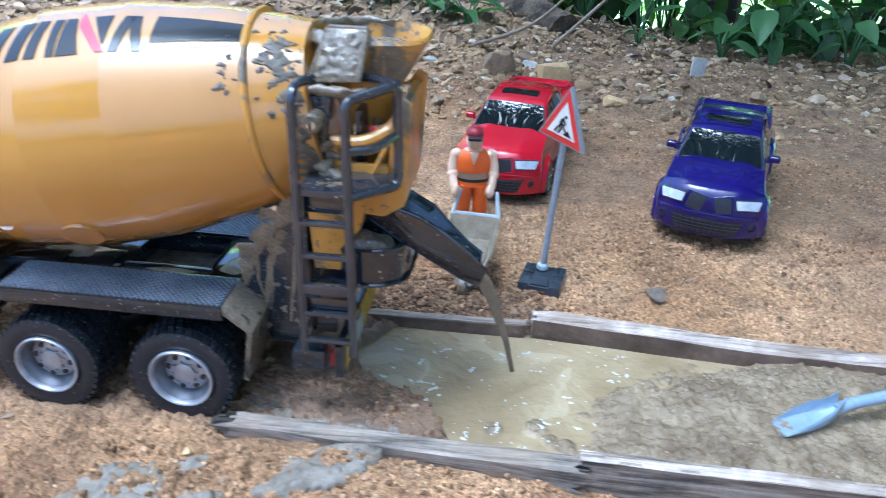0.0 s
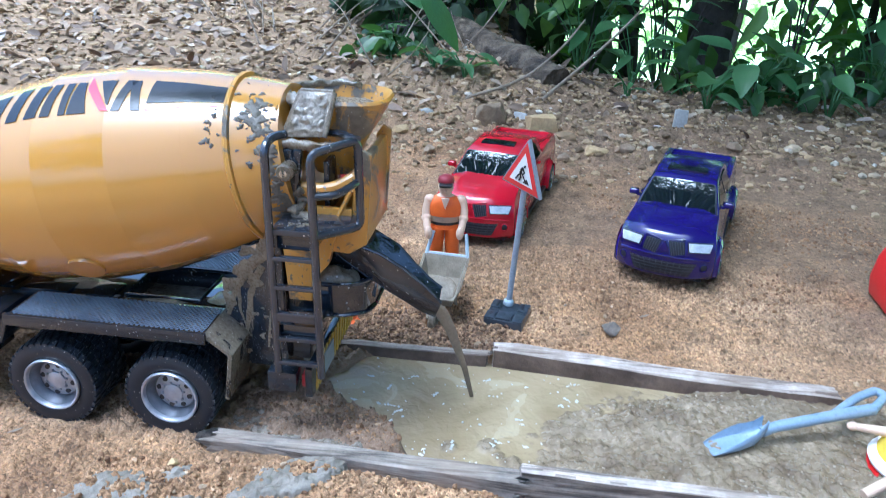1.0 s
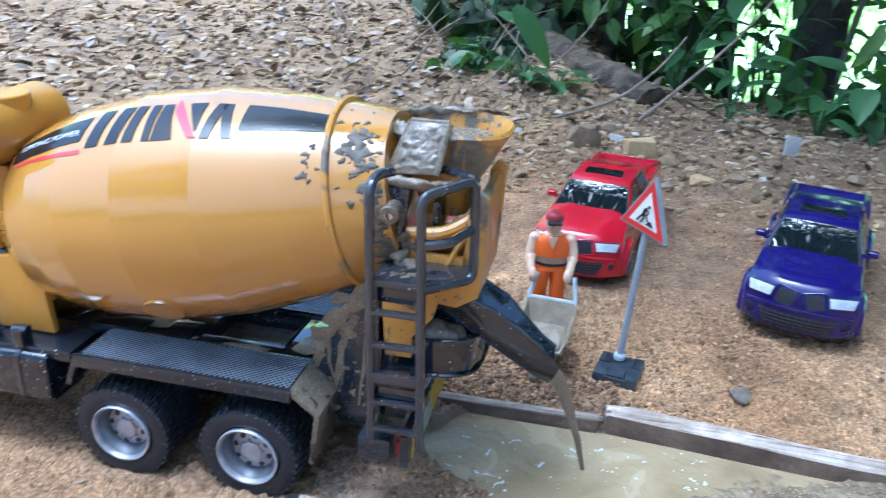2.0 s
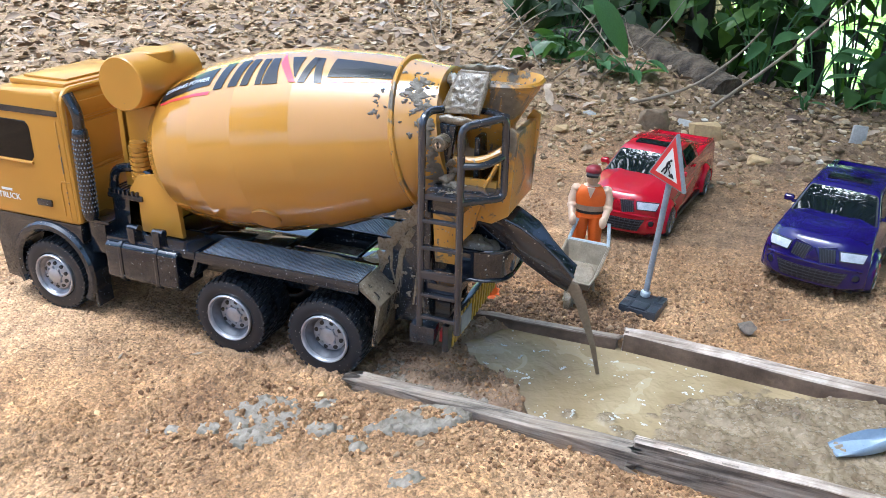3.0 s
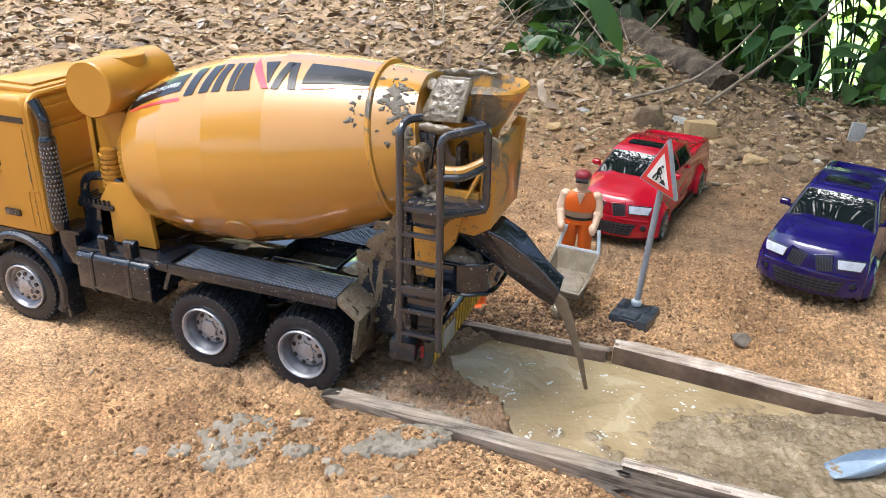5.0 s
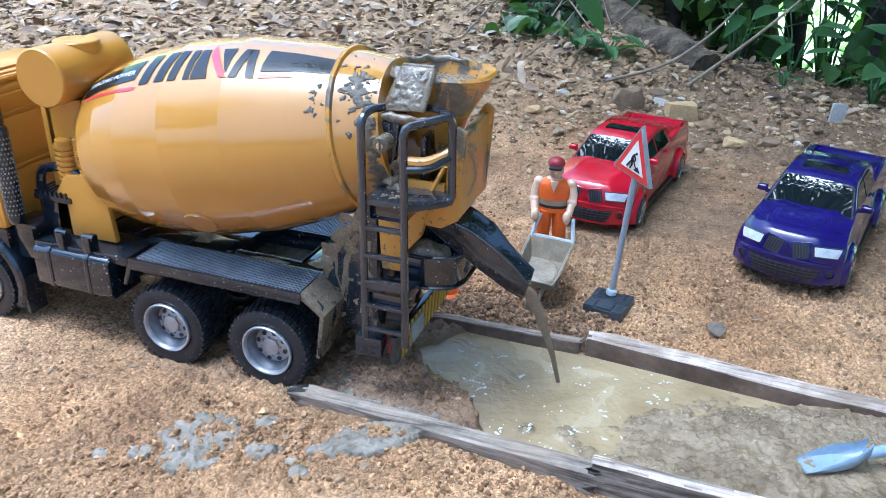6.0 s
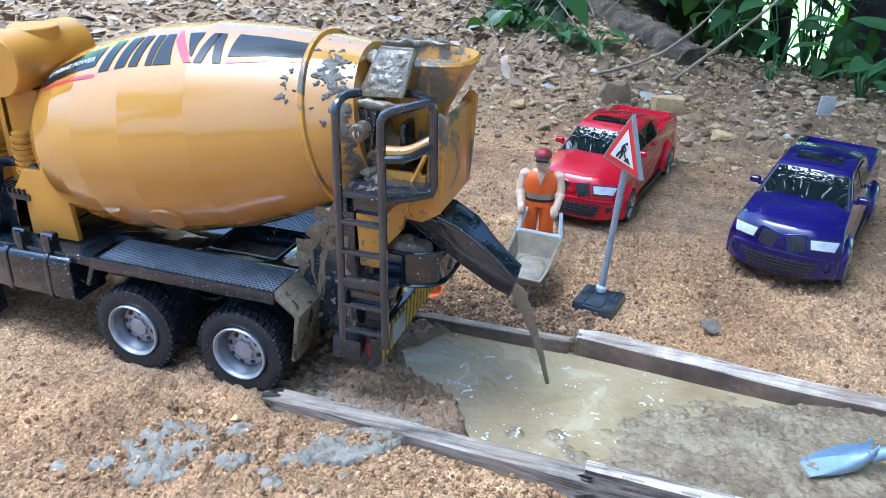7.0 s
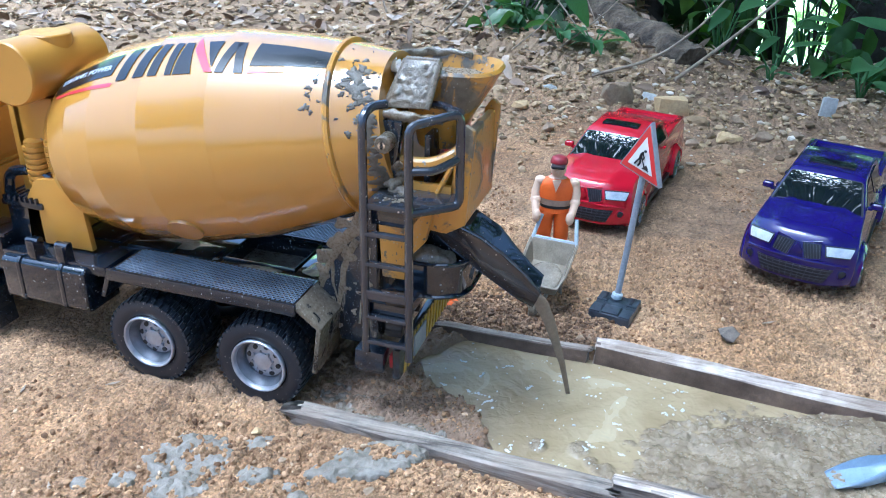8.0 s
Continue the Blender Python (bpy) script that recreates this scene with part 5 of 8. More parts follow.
r = random.Random(5)
b = None
for k in range(70):
    b = film(0.116 + 0.006 * r.gauss(0, 1) if k % 9 else 0.089 + 0.008 * r.random(), r.gauss(46, 13), 0.0004 + 0.0020 * r.random() ** 3, r, b)
for s0, a0, z in ((0.117, 50, 0.0062), (0.119, 40, 0.0060), (0.114, 42, 0.0055), (0.120, 57, 0.0045), (0.114, 55, 0.0035), (0.122, 33, 0.005), (0.111, 47, 0.0026), (0.1165, 29, 0.0030), (0.0905, 40, 0.0022), (0.0890, 28, 0.0030), (0.0925, 25, 0.0016)):
    b = film(s0, a0, z, r, b)
for k in range(9):
    b = film(0.123 + 0.004 * r.random(), 20 - 7 * k, 0.0045 + 0.003 * r.random(), r, b)
ob = tp("cement_splatter", b, M["cake_dry"], drum, "dried grey cement splatter", 120)
ob["kind"] = "stuff"

# cement that has run down the side plate
def streak(line, w0, w1, y, seed):
    pts = rounded([Vector((x, y, z)) for x, z in line], 0.012, 5)
    own = tube(pts, w0, 8, taper=w1)
    for v in own.verts:
        v.co.y = y + (v.co.y - y) * 0.16
        v.co += Vector((0.0012 * noise.noise(v.co * 160 + Vector((seed, 0, 0))), 0, 0.0008 * noise.noise(v.co * 210)))
    return own


for k, (line, w0, w1) in enumerate((([(-0.1080, 0.1230), (-0.1226, 0.1102), (-0.1330, 0.0908), (-0.1385, 0.0730)], 0.0042, 0.0016), ([(-0.1121, 0.1121), (-0.1218, 0.0932), (-0.1242, 0.0737), (-0.1290, 0.0514)], 0.0026, 0.0012), ([(-0.1044, 0.1081), (-0.1073, 0.0795), (-0.1119, 0.0494)], 0.0020, 0.0008), ([(-0.1300, 0.0960), (-0.1300, 0.0800), (-0.1262, 0.0620)], 0.0015, 0.0007))):
    tp("cement_run", streak(line, w0, w1, 0.4028, k * 7.0), M["cake"], None, "streak of cement run down the side plate", 60)

# mud clinging to the rear pedestal and the guard
spots = []
for k in range(12):
    f = r.random()
    spots.append((Vector((-0.134 + 0.03 * f + 0.004 * r.gauss(0, 1), 0.4028, 0.084 + 0.05 * f + 0.004 * r.gauss(0, 1))), (0, -1, 0), 0.0020 + 0.0045 * r.random() ** 2, 0.0006))
for k in range(16):
    spots.append((Vector((-0.130 + 0.026 * r.random(), 0.4028, 0.04 + 0.05 * r.random())), (0, -1, 0), 0.0008 + 0.0020 * r.random() ** 2, 0.0004))
blobs("mud_splash", spots, M["cake"], None, "lumps of wet cement on the pedestal", 31)

# hopper over the drum's mouth
HC = Vector((-0.0700, 0.446, 0))
b = bmesh.new()
rows = []
for z, rx0, rx1, ry, in ((0.172, 0.014, 0.016, 0.019), (0.188, 0.018, 0.019, 0.022), (0.2205, 0.033, 0.039, 0.030), (0.2225, 0.0315, 0.0375, 0.0285), (0.19, 0.0165, 0.0175, 0.0205), (0.178, 0.012, 0.014, 0.017)):
    row = []
    for k in range(32):
        a = 2 * math.pi * k / 32
        c, s = math.cos(a), math.sin(a)
        sq = (abs(c) ** 3 + abs(s) ** 3) ** (-1 / 3)
        row.append(b.verts.new((HC.x + (rx1 if c > 0 else rx0) * c * sq * 0.96, HC.y + ry * s * sq * 0.96, z - (0.003 if c > 0.6 and z > 0.21 else 0) * 0)))
    rows.append(row)
for u, v in zip(rows, rows[1:]):
    for k in range(32):
        b.faces.new((u[k], u[(k + 1) % 32], v[(k + 1) % 32], v[k]))
b.faces.new(rows[0])
hop = tp("hopper", b, M["yellow_muddy"], None, "yellow hopper funnel crusted with cement")
b = tube([(HC.x + 0.0335 * math.cos(radians(a)), HC.y + 0.029 * math.sin(radians(a)), 0.2215) for a in range(70, 292, 7)], 0.0042, 9, flat=0.55)
for v in b.verts:
    v.co += Vector((0.6, 0.6, 1.0)) * 0.0022 * noise.noise(v.co * 130) + Vector((0, 0, 0.0012)) * noise.noise(v.co * 420)
tp("cement_crust", b, M["cake_wet"], hop, "wet cement crust on the rim", 70)
tp("cement_fill", lathe([(0.028, 0.2135), (0.02, 0.2125), (0, 0.2105)], pose(HC.x, HC.y, 0), 24, cap=False), M["cake"], hop)
# sloping feed plate coated with cement
q = [(-0.0945, 0.4075, 0.2005), (-0.0675, 0.4055, 0.2030), (-0.0635, 0.417, 0.2285), (-0.0855, 0.421, 0.2275)]
b = bmesh.new()
qa, qb, qc, qd = (Vector(v) for v in q)
nrm = (qb - qa).cross(qd - qa).normalized()
nrm = nrm if nrm.y < 0 else -nrm
grid = []
for i in range(29):
    row = []
    for k in range(25):
        u, w = i / 28, k / 24
        c = (qa * (1 - w) + qb * w) * (1 - u) + (qd * (1 - w) + qc * w) * u
        edge = min(1, 8 * min(u, 1 - u, w, 1 - w))
        row.append(b.verts.new(c + nrm * (0.0008 + edge * (0.0012 + 0.0034 * max(0, noise.noise(c * 210)) + 0.0024 * abs(noise.noise(c * 420)) + 0.0008 * noise.noise(c * 900)))))
    grid.append(row)
for u, w in zip(grid, grid[1:]):
    for k in range(24):
        b.faces.new((u[k], u[k + 1], w[k + 1], w[k]))
join(b, plate(q, 0.002, 0.0005))
fp = tp("feed_plate", b, M["cake_wet"], None, "feed plate coated with lumpy wet cement", 70)
for i, j in ((0, 3), (1, 2), (3, 2)):
    tp("plate_rim", tube([q[i], q[j]], 0.0021, 8), M["cake"], fp)
b = tube([(-0.103, 0.404, 0.1980), (-0.095, 0.4025, 0.1985), (-0.086, 0.4030, 0.1975), (-0.078, 0.4025, 0.1982), (-0.070, 0.4030, 0.1978), (-0.058, 0.408, 0.1965)], 0.0036, 10, flat=0.7, corner=0.004)
for v in b.verts:
    v.co += Vector((0, 0.4, 1)) * 0.0022 * noise.noise(v.co * 200)
tp("plate_lip", b, M["cake"], fp, "sagging lip of cement", 70)
tp("feed_block", box(-0.106, -0.094, 0.426, 0.462, 0.198, 0.219, 0.005), M["cake"])

# hanger bracket and pivot bolt below the plate
tp("hanger", prism([(-0.092, 0.158), (-0.085, 0.158), (-0.080, 0.196), (-0.093, 0.196)], 0.3985, 0.405, "y", 0.001), M["black_muddy"])
b = lathe([(0.0055, 0), (0.0055, 0.010), (0.0045, 0.011), (0, 0.011)], pose(-0.0885, 0.399, 0.184, 90, 0, 0), 20)
pv = tp("pivot", b, M["cake"])
tp("pivot_bolt", lathe([(0.0024, 0), (0.0024, 0.0125), (0, 0.0128)], pose(-0.0885, 0.399, 0.184, 90, 0, 0), 12), M["chrome"], pv)
b = prism([(-0.083, 0.150), (-0.050, 0.150), (-0.050, 0.158), (-0.078, 0.158), (-0.078, 0.172), (-0.083, 0.172)], 0.402, 0.406, "y", 0.0006)
tp("inner_frame", b, M["yellow_muddy"])
tp("cross_pipe", tube([(-0.082, 0.403, 0.170), (-0.063, 0.404, 0.170), (-0.048, 0.410, 0.178), (-0.046, 0.425, 0.184)], 0.0038, 10, corner=0.008), M["yellow_muddy"])
tp("cross_strut", tube([(-0.060, 0.402, 0.150), (-0.050, 0.402, 0.171)], 0.0016, 6), M["yellow_muddy"])

# rear housing
prof = [(-0.086, 0.128), (-0.053, 0.1255), (-0.041, 0.133), (-0.0375, 0.193), (-0.0435, 0.1965), (-0.048, 0.190), (-0.051, 0.150), (-0.082, 0.150)]
b = prism(prof, 0.405, 0.409, "y", 0.0008)
box(-0.0455, -0.0405, 0.409, 0.467, 0.134, 0.190, 0.001, bm=b)
prism(prof, 0.467, 0.471, "y", 0.0008, bm=b)
prism([(-0.086, 0.1275), (-0.053, 0.125), (-0.042, 0.132), (-0.042, 0.135), (-0.054, 0.1285), (-0.086, 0.131)], 0.4092, 0.4668, "y", 0.0003, bm=b)
tp("rear_housing", b, M["yellow_muddy"], None, "yellow rear housing with cement smears")
tp("housing_back", prism([(0.410, 0.152), (0.466, 0.152), (0.466, 0.186), (0.410, 0.186)], -0.070, -0.066, "x", 0.001), M["black_muddy"])
# yellow bracket under the platform
q = [(-0.098, 0.150), (-0.058, 0.150), (-0.066, 0.118), (-0.078, 0.104), (-0.078, 0.090), (-0.094, 0.090)]
tp("rear_bracket", prism(q, 0.401, 0.409, "y", 0.001), M["yellow_muddy"], None, "yellow bracket below the platform")
tp("rear_bracket", prism(q, 0.463, 0.471, "y", 0.001), M["yellow_muddy"])

# ladder with platform and guard rail
LY = 0.3715
lad = tp("ladder", tube([(-0.0935, LY, 0.052), (-0.0940, LY, 0.204), (-0.0930, 0.381, 0.2085), (-0.088, 0.392, 0.2075)], 0.0027, 10, corner=0.006), M["rail"], None, "brown-black ladder with guard rail")
tp("side_rail", tube([(-0.0645, LY, 0.050), (-0.0665, LY, 0.2025), (-0.0435, 0.3945, 0.2065), (-0.0425, 0.3955, 0.150), (-0.0655, LY + 0.0005, 0.1505)], 0.0027, 10, corner=0.006), M["rail"], lad)
tp("guard_bar", tube([(-0.0660, LY, 0.1765), (-0.053, 0.377, 0.1765), (-0.0435, 0.395, 0.1795)], 0.0025, 10, corner=0.005), M["rail"], lad)
tp("guard_bar", tube([(-0.0435, 0.3945, 0.2065), (-0.060, 0.412, 0.2045), (-0.075, 0.418, 0.203)], 0.0025, 10, corner=0.005), M["rail"], lad)
for z in (0.1345, 0.1145, 0.0955, 0.0775, 0.0595):
    b = box(-0.0935, -0.0650, LY - 0.0022, LY + 0.0022, z - 0.0014, z + 0.0014, 0.0007)
    if z == 0.0955:
        box(-0.0935, -0.0650, LY - 0.002, LY + 0.002, z - 0.005, z + 0.001, 0.0007, bm=b)
    tp("rung", b, M["rail"], lad)
b = prism([(-0.0935, 0.3715), (-0.0655, 0.3715), (-0.0425, 0.395), (-0.0425, 0.405), (-0.0935, 0.405)], 0.1495, 0.1535, "z", 0.0008)
tp("platform", b, M["rail"], lad, "small dark platform speckled with cement")
tp("platform_box", box(-0.092, -0.067, 0.377, 0.403, 0.138, 0.1495, 0.001), M["black_clean"], lad)
tp("step_box", box(-0.092, -0.066, 0.374, 0.40, 0.078, 0.086, 0.001), M["black_clean"])
spots = []
for k in range(14):
    spots.append((Vector((-0.091 + 0.02 * r.random(), 0.378 + 0.024 * r.random(), 0.1535)), (0, 0, 1), 0.0008 + 0.0022 * r.random() ** 2, 0.0005))
for k in range(5):
    spots.append((Vector((-0.086 + 0.006 * r.random(), 0.394 + 0.01 * r.random(), 0.154 + 0.004 * k)), (0, -0.5, 1), 0.0055 - 0.0008 * k, 0.003))
blobs("cement_lump", spots, M["cake"], lad, "wet cement heap on the platform", 12)

# swivel base of the chute
b = prism([(-0.086, 0.404), (-0.058, 0.404), (-0.0440, 0.412), (-0.0400, 0.424), (-0.0400, 0.452), (-0.050, 0.466), (-0.086, 0.468)], 0.0790, 0.1025, "z", 0.0022, 3)
base = tp("swivel_base", b, M["black_clean"], None, "black swivel base below the chute")
tp("base_rim", tube([(-0.086, 0.4035, 0.1030), (-0.058, 0.4035, 0.1030), (-0.0430, 0.4115, 0.1030), (-0.0395, 0.424, 0.1030), (-0.0395, 0.452, 0.1030)], 0.0011, 6, corner=0.006), M["black_clean"], base)
tp("base_rim", tube([(-0.086, 0.4035, 0.0795), (-0.058, 0.4035, 0.0795), (-0.0430, 0.4115, 0.0795), (-0.0395, 0.424, 0.0795), (-0.0395, 0.452, 0.0795)], 0.0013, 6, corner=0.006), M["black_clean"], base)
tp("swivel_arm", prism([(-0.085, 0.100), (-0.055, 0.100), (-0.050, 0.116), (-0.072, 0.125), (-0.085, 0.112)], 0.424, 0.446, "y", 0.002), M["black_muddy"])
own = ball(scaled(-0.064, 0.4135, 0.1022, 0.016, 0.0085, 0.0095, 0, 12, 0), 24, 12)
for v in own.verts:
    v.co += Vector((0.5, 0.5, 1)) * 0.0035 * noise.noise(v.co * 140)
tp("cement_lump", own, M["guard"], base, "dark wet cement heaped on the base", 70)

# chute: an open trough that slopes back from the truck
NEAR = [(-0.0680, 0.1235), (-0.0560, 0.1272), (-0.0478, 0.1276), (-0.0331, 0.1224), (-0.0183, 0.1135), (-0.0034, 0.1021), (0.0077, 0.0905)]
LOW = [(-0.0670, 0.1180), (-0.0600, 0.1130), (-0.0430, 0.1013), (-0.0301, 0.0928), (-0.0191, 0.0864), (-0.0082, 0.0800), (0.0030, 0.0756)]
FAR = [(-0.0640, 0.1225), (-0.0552, 0.1236), (-0.0455, 0.1229), (-0.0290, 0.1135), (-0.0170, 0.1000), (-0.0060, 0.0890), (0.0030, 0.0822)]


def trough(rows_of):
    own = bmesh.new()
    rings = [[own.verts.new(q) for q in ring] for ring in rows_of]
    n = len(rings[0])
    for u, v in zip(rings, rings[1:]):
        for k in range(n):
            own.faces.new((u[k], u[(k + 1) % n], v[(k + 1) % n], v[k]))
    own.faces.new(rings[0])
    own.faces.new(rings[-1][::-1])
    return own


def spread(line, n=25):
    f = np.linspace(0, len(line) - 1, n)
    return list(zip(np.interp(f, range(len(line)), [q[0] for q in line]), np.interp(f, range(len(line)), [q[1] for q in line])))


near_rows, bed_rows, far_rows = [], [], []
for (nx, nz), (lx, lz), (fx, fz) in zip(spread(NEAR), spread(LOW), spread(FAR)):
    mx, mz = (nx + lx) / 2 - 0.0004, (nz + lz) / 2
    near_rows.append([(nx, 0.4125, nz), (mx, 0.4138, mz), (lx, 0.4190, lz + 0.0012), (lx + 0.0006, 0.4200, lz + 0.0026), (mx + 0.0008, 0.4158, mz + 0.0008), (nx + 0.0006, 0.4146, nz + 0.0002)])
    bed_rows.append([(lx, 0.4188, lz + 0.0010), (lx, 0.4260, lz - 0.0008), (lx, 0.4350, lz - 0.0012), (lx, 0.4430, lz + 0.0008), (lx, 0.4425, lz + 0.0026), (lx, 0.4350, lz + 0.0008), (lx, 0.4262, lz + 0.0012), (lx, 0.4198, lz + 0.0028)])
    px2, pz = (fx + lx) / 2, (fz + lz) / 2
    far_rows.append([(lx, 0.4425, lz + 0.0014), (px2, 0.4490, pz), (fx, 0.4530, fz), (fx, 0.4512, fz + 0.0002), (px2, 0.4472, pz + 0.0006), (lx, 0.4415, lz + 0.0028)])
ch = tp("chute", trough(near_rows), M["chute"], None, "dark brown-black discharge chute, wet and splashed")
tp("chute_cheek", trough(far_rows), M["black_clean"], ch, "black far wall of the chute")
tp("chute_bed", trough(bed_rows), M["black_clean"], ch)
tp("chute_residue", trough([[(r[7][0], 0.4262, r[6][2] + 0.0010), (r[5][0], 0.4320, r[5][2] + 0.0018), (r[5][0], 0.4390, r[5][2] + 0.0022), (r[4][0], 0.4405, r[5][2] + 0.0006), (r[6][0], 0.4265, r[6][2] - 0.0002)] for r in bed_rows[8:]]), M["cake_wet"], ch, "film of wet cement in the chute")
tp("chute_lip", tube([Vector((x, 0.4134, z + 0.0006)) for x, z in spread(NEAR, 13)], 0.0013, 8), M["chute"], ch)
tp("chute_lip", tube([Vector((x, 0.4521, z + 0.0004)) for x, z in spread(FAR, 13)], 0.0011, 8), M["black_clean"], ch)

# cement running off the chute into the pool
st = [Vector(v) for v in ((-0.0040, 0.4300, 0.0815), (0.0050, 0.4315, 0.0765), (0.0120, 0.4350, 0.060), (0.0215, 0.4420, 0.028), (0.0300, 0.4495, -0.008))]
b = bmesh.new()
rings = []
for i, q in enumerate(rounded(st, 0.008, 4)):
    f = (q.z - st[-1].z) / (st[0].z - st[-1].z)
    w, h = 0.0015 + 0.0042 * max(0, f) ** 1.6, 0.0012 + 0.0008 * max(0, f)
    rings.append([b.verts.new(q + Vector((0.75, 0.3, 0)).normalized() * w * math.cos(k * math.pi / 5) + Vector((-0.3, -0.5, 0.6)).normalized() * h * math.sin(k * math.pi / 5) + Vector((1, 0, 0)) * 0.0008 * noise.noise(q * 130)) for k in range(10)])
for u, v in zip(rings, rings[1:]):
    for k in range(10):
        b.faces.new((u[k], u[(k + 1) % 10], v[(k + 1) % 10], v[k]))
b.faces.new(rings[0])
b.faces.new(rings[-1])
bmesh.ops.translate(b, vec=-st[-1], verts=b.verts)
stream = new("cement_stream", mesh_of("cement_stream", b, M["stream"], 70))
stream.location = st[-1]
tagged(stream, "thin stream of wet cement running off the chute", "cement")

# rear bumper with hazard stripes and lamps
tp("rear_bumper", box(-0.0775, -0.0725, 0.376, 0.496, 0.030, 0.052, 0.001), M["black"])
b = bmesh.new()
for k in range(15):
    y = 0.384 + k * 0.0075
    own = prism([(y, 0.031), (y + 0.0035, 0.031), (y + 0.0075, 0.051), (y + 0.004, 0.051)], -0.0725, -0.0717, "x", 0, 1)
    join(b, own)
tp("hazard_stripes", b, M["hazard_yellow"], None, "yellow hazard stripes")
b = box(-0.1015, -0.082, 0.371, 0.383, 0.036, 0.051, 0.0012)
tp("lamp_box", b, M["black"])
tp("tail_lamp", box(-0.0800, -0.0745, 0.3770, 0.396, 0.0375, 0.0470, 0.001), M["red_lens"], None, "red tail lamp smeared with mud")
tp("bumper_plate", plate([(-0.0714, 0.40, 0.034), (-0.0714, 0.424, 0.034), (-0.0714, 0.424, 0.049), (-0.0714, 0.40, 0.049)], 0.001), M["sign_grey"])


# ---- pickup cars ----
def pickup(name, paint, place, turn, label, size=1.0):
    car = thing(name, (place[0], place[1], float(ground_z(place[0], place[1])) - 0.0005), label, "toy car", "toy pickups", turn)
    car.scale = (size, size, size)
    W = 0.0445
    FX, RX, AR = 0.081, -0.081, 0.0195
    arch = lambda cx: [(cx + AR * math.cos(radians(a)), 0.0165 + AR * math.sin(radians(a))) for a in range(0, 181, 15)]
    nose = [(0.122, 0.0095), (0.1300, 0.0140), (0.1322, 0.0240), (0.1318, 0.0330), (0.1312, 0.0420), (0.1290, 0.0490), (0.1250, 0.0532), (0.1180, 0.0556), (0.0950, 0.0582), (0.0660, 0.0598)]
    prof = nose + [(-0.045, 0.0600), (-0.128, 0.0605), (-0.131, 0.057), (-0.131, 0.016), (-0.127, 0.012)]
    low = arch(RX)[::-1] + arch(FX)[::-1]

    def shape(v):
        """Rounds the plain block: nose swept back at its sides, shoulders drawn in, two swells along the bonnet."""
        x, y, z = v
        u = min(1.0, abs(y) / W)
        if x > 0.05:
            f = (x - 0.05) / 0.08
            x -= 0.018 * f * u**3
            z -= 0.0048 * f * u**4 * (1 if z > 0.035 else 0)
        if z > 0.04:
            y *= 1 - 0.12 * ((z - 0.04) / 0.02) ** 1.5 * (1 if u > 0.5 else 0.6)
        if z > 0.05 and x > 0.02:
            z += 0.0020 * (1 - u * u) + 0.0011 * math.exp(-(((u - 0.55) / 0.16) ** 2))
        return Vector((x, y, z))

    b = prism(prof + low, -W, W, "y", 0.0, 1, None, 19)
    for v in b.verts:
        v.co = shape(v.co)
    part("body", bevel(b, 0.0014, 2, 38), paint, car, "", 50)

    def nose_at(y, z, off=0.0):
        x = float(np.interp(z, [q[1] for q in nose], [q[0] for q in nose]))
        q = shape((x, y, z))
        return q + Vector((1.0, 0.9 * (y / W) ** 3, 0.15)).normalized() * off

    def nose_patch(corners, off, n=7, k=4):
        """A panel that follows the nose; corners (y, z) go round."""
        own = bmesh.new()
        c = [Vector((*q, 0)) for q in corners]
        grid, back = [], []
        for i in range(n):
            for lst, o in ((grid, off), (back, -0.002)):
                row = []
                for j in range(k):
                    f, g = i / (n - 1), j / (k - 1)
                    q = (c[0] * (1 - f) + c[1] * f) * (1 - g) + (c[3] * (1 - f) + c[2] * f) * g
                    row.append(own.verts.new(nose_at(q.x, q.y, o)))
                lst.append(row)
        for u, v in zip(grid, grid[1:]):
            for j in range(k - 1):
                own.faces.new((u[j], u[j + 1], v[j + 1], v[j]))
        loop = lambda g: g[0][:] + [r[-1] for r in g[1:]] + g[-1][-2::-1] + [r[0] for r in g[-2:0:-1]]
        p, q = loop(grid), loop(back)
        for i in range(len(p)):
            own.faces.new((p[i], p[(i + 1) % len(p)], q[(i + 1) % len(p)], q[i]))
        return own

    # cabin: upright screen, narrow roof
    SB, ST = (0.0680, 0.0575), (0.0375, 0.0795)
    cab_p = [SB, ST, (0.026, 0.0822), (-0.012, 0.0830), (-0.036, 0.0812), (-0.0440, 0.0770), (-0.0510, 0.0575)]
    b = prism(cab_p, -0.0400, 0.0400, "y", 0.0, 1, None, 9)

    def lean(v):
        h = max(0, (v.z - 0.0575) / 0.0255)
        return Vector((v.x, v.y * (1 - 0.24 * h), v.z + 0.0016 * (1 - (v.y / 0.04) ** 2) * (1 if v.z > 0.076 else 0)))

    for v in b.verts:
        v.co = lean(v.co)
    part("cabin", bevel(b, 0.0026, 3, 25), paint, car, "", 50)

    def on_screen(f, y, off):
        q = lean(Vector((SB[0] + (ST[0] - SB[0]) * f, y, SB[1] + (ST[1] - SB[1]) * f)))
        q.x += 0.0030 * (1 - (y / 0.036) ** 2) * (1 - f)
        return q + Vector((0.022, 0, 0.0305)).normalized() * off

    b = bmesh.new()
    rows = [[b.verts.new(on_screen(f, y * 0.0362, 0.0010)) for y in np.linspace(-1, 1, 13)] for f in np.linspace(0.05, 0.93, 6)]
    for u, v in zip(rows, rows[1:]):
        for k in range(12):
            b.faces.new((u[k], u[k + 1], v[k + 1], v[k]))
    part("windscreen", b, M["car_glass"], car, "dark windscreen reflecting the canopy")
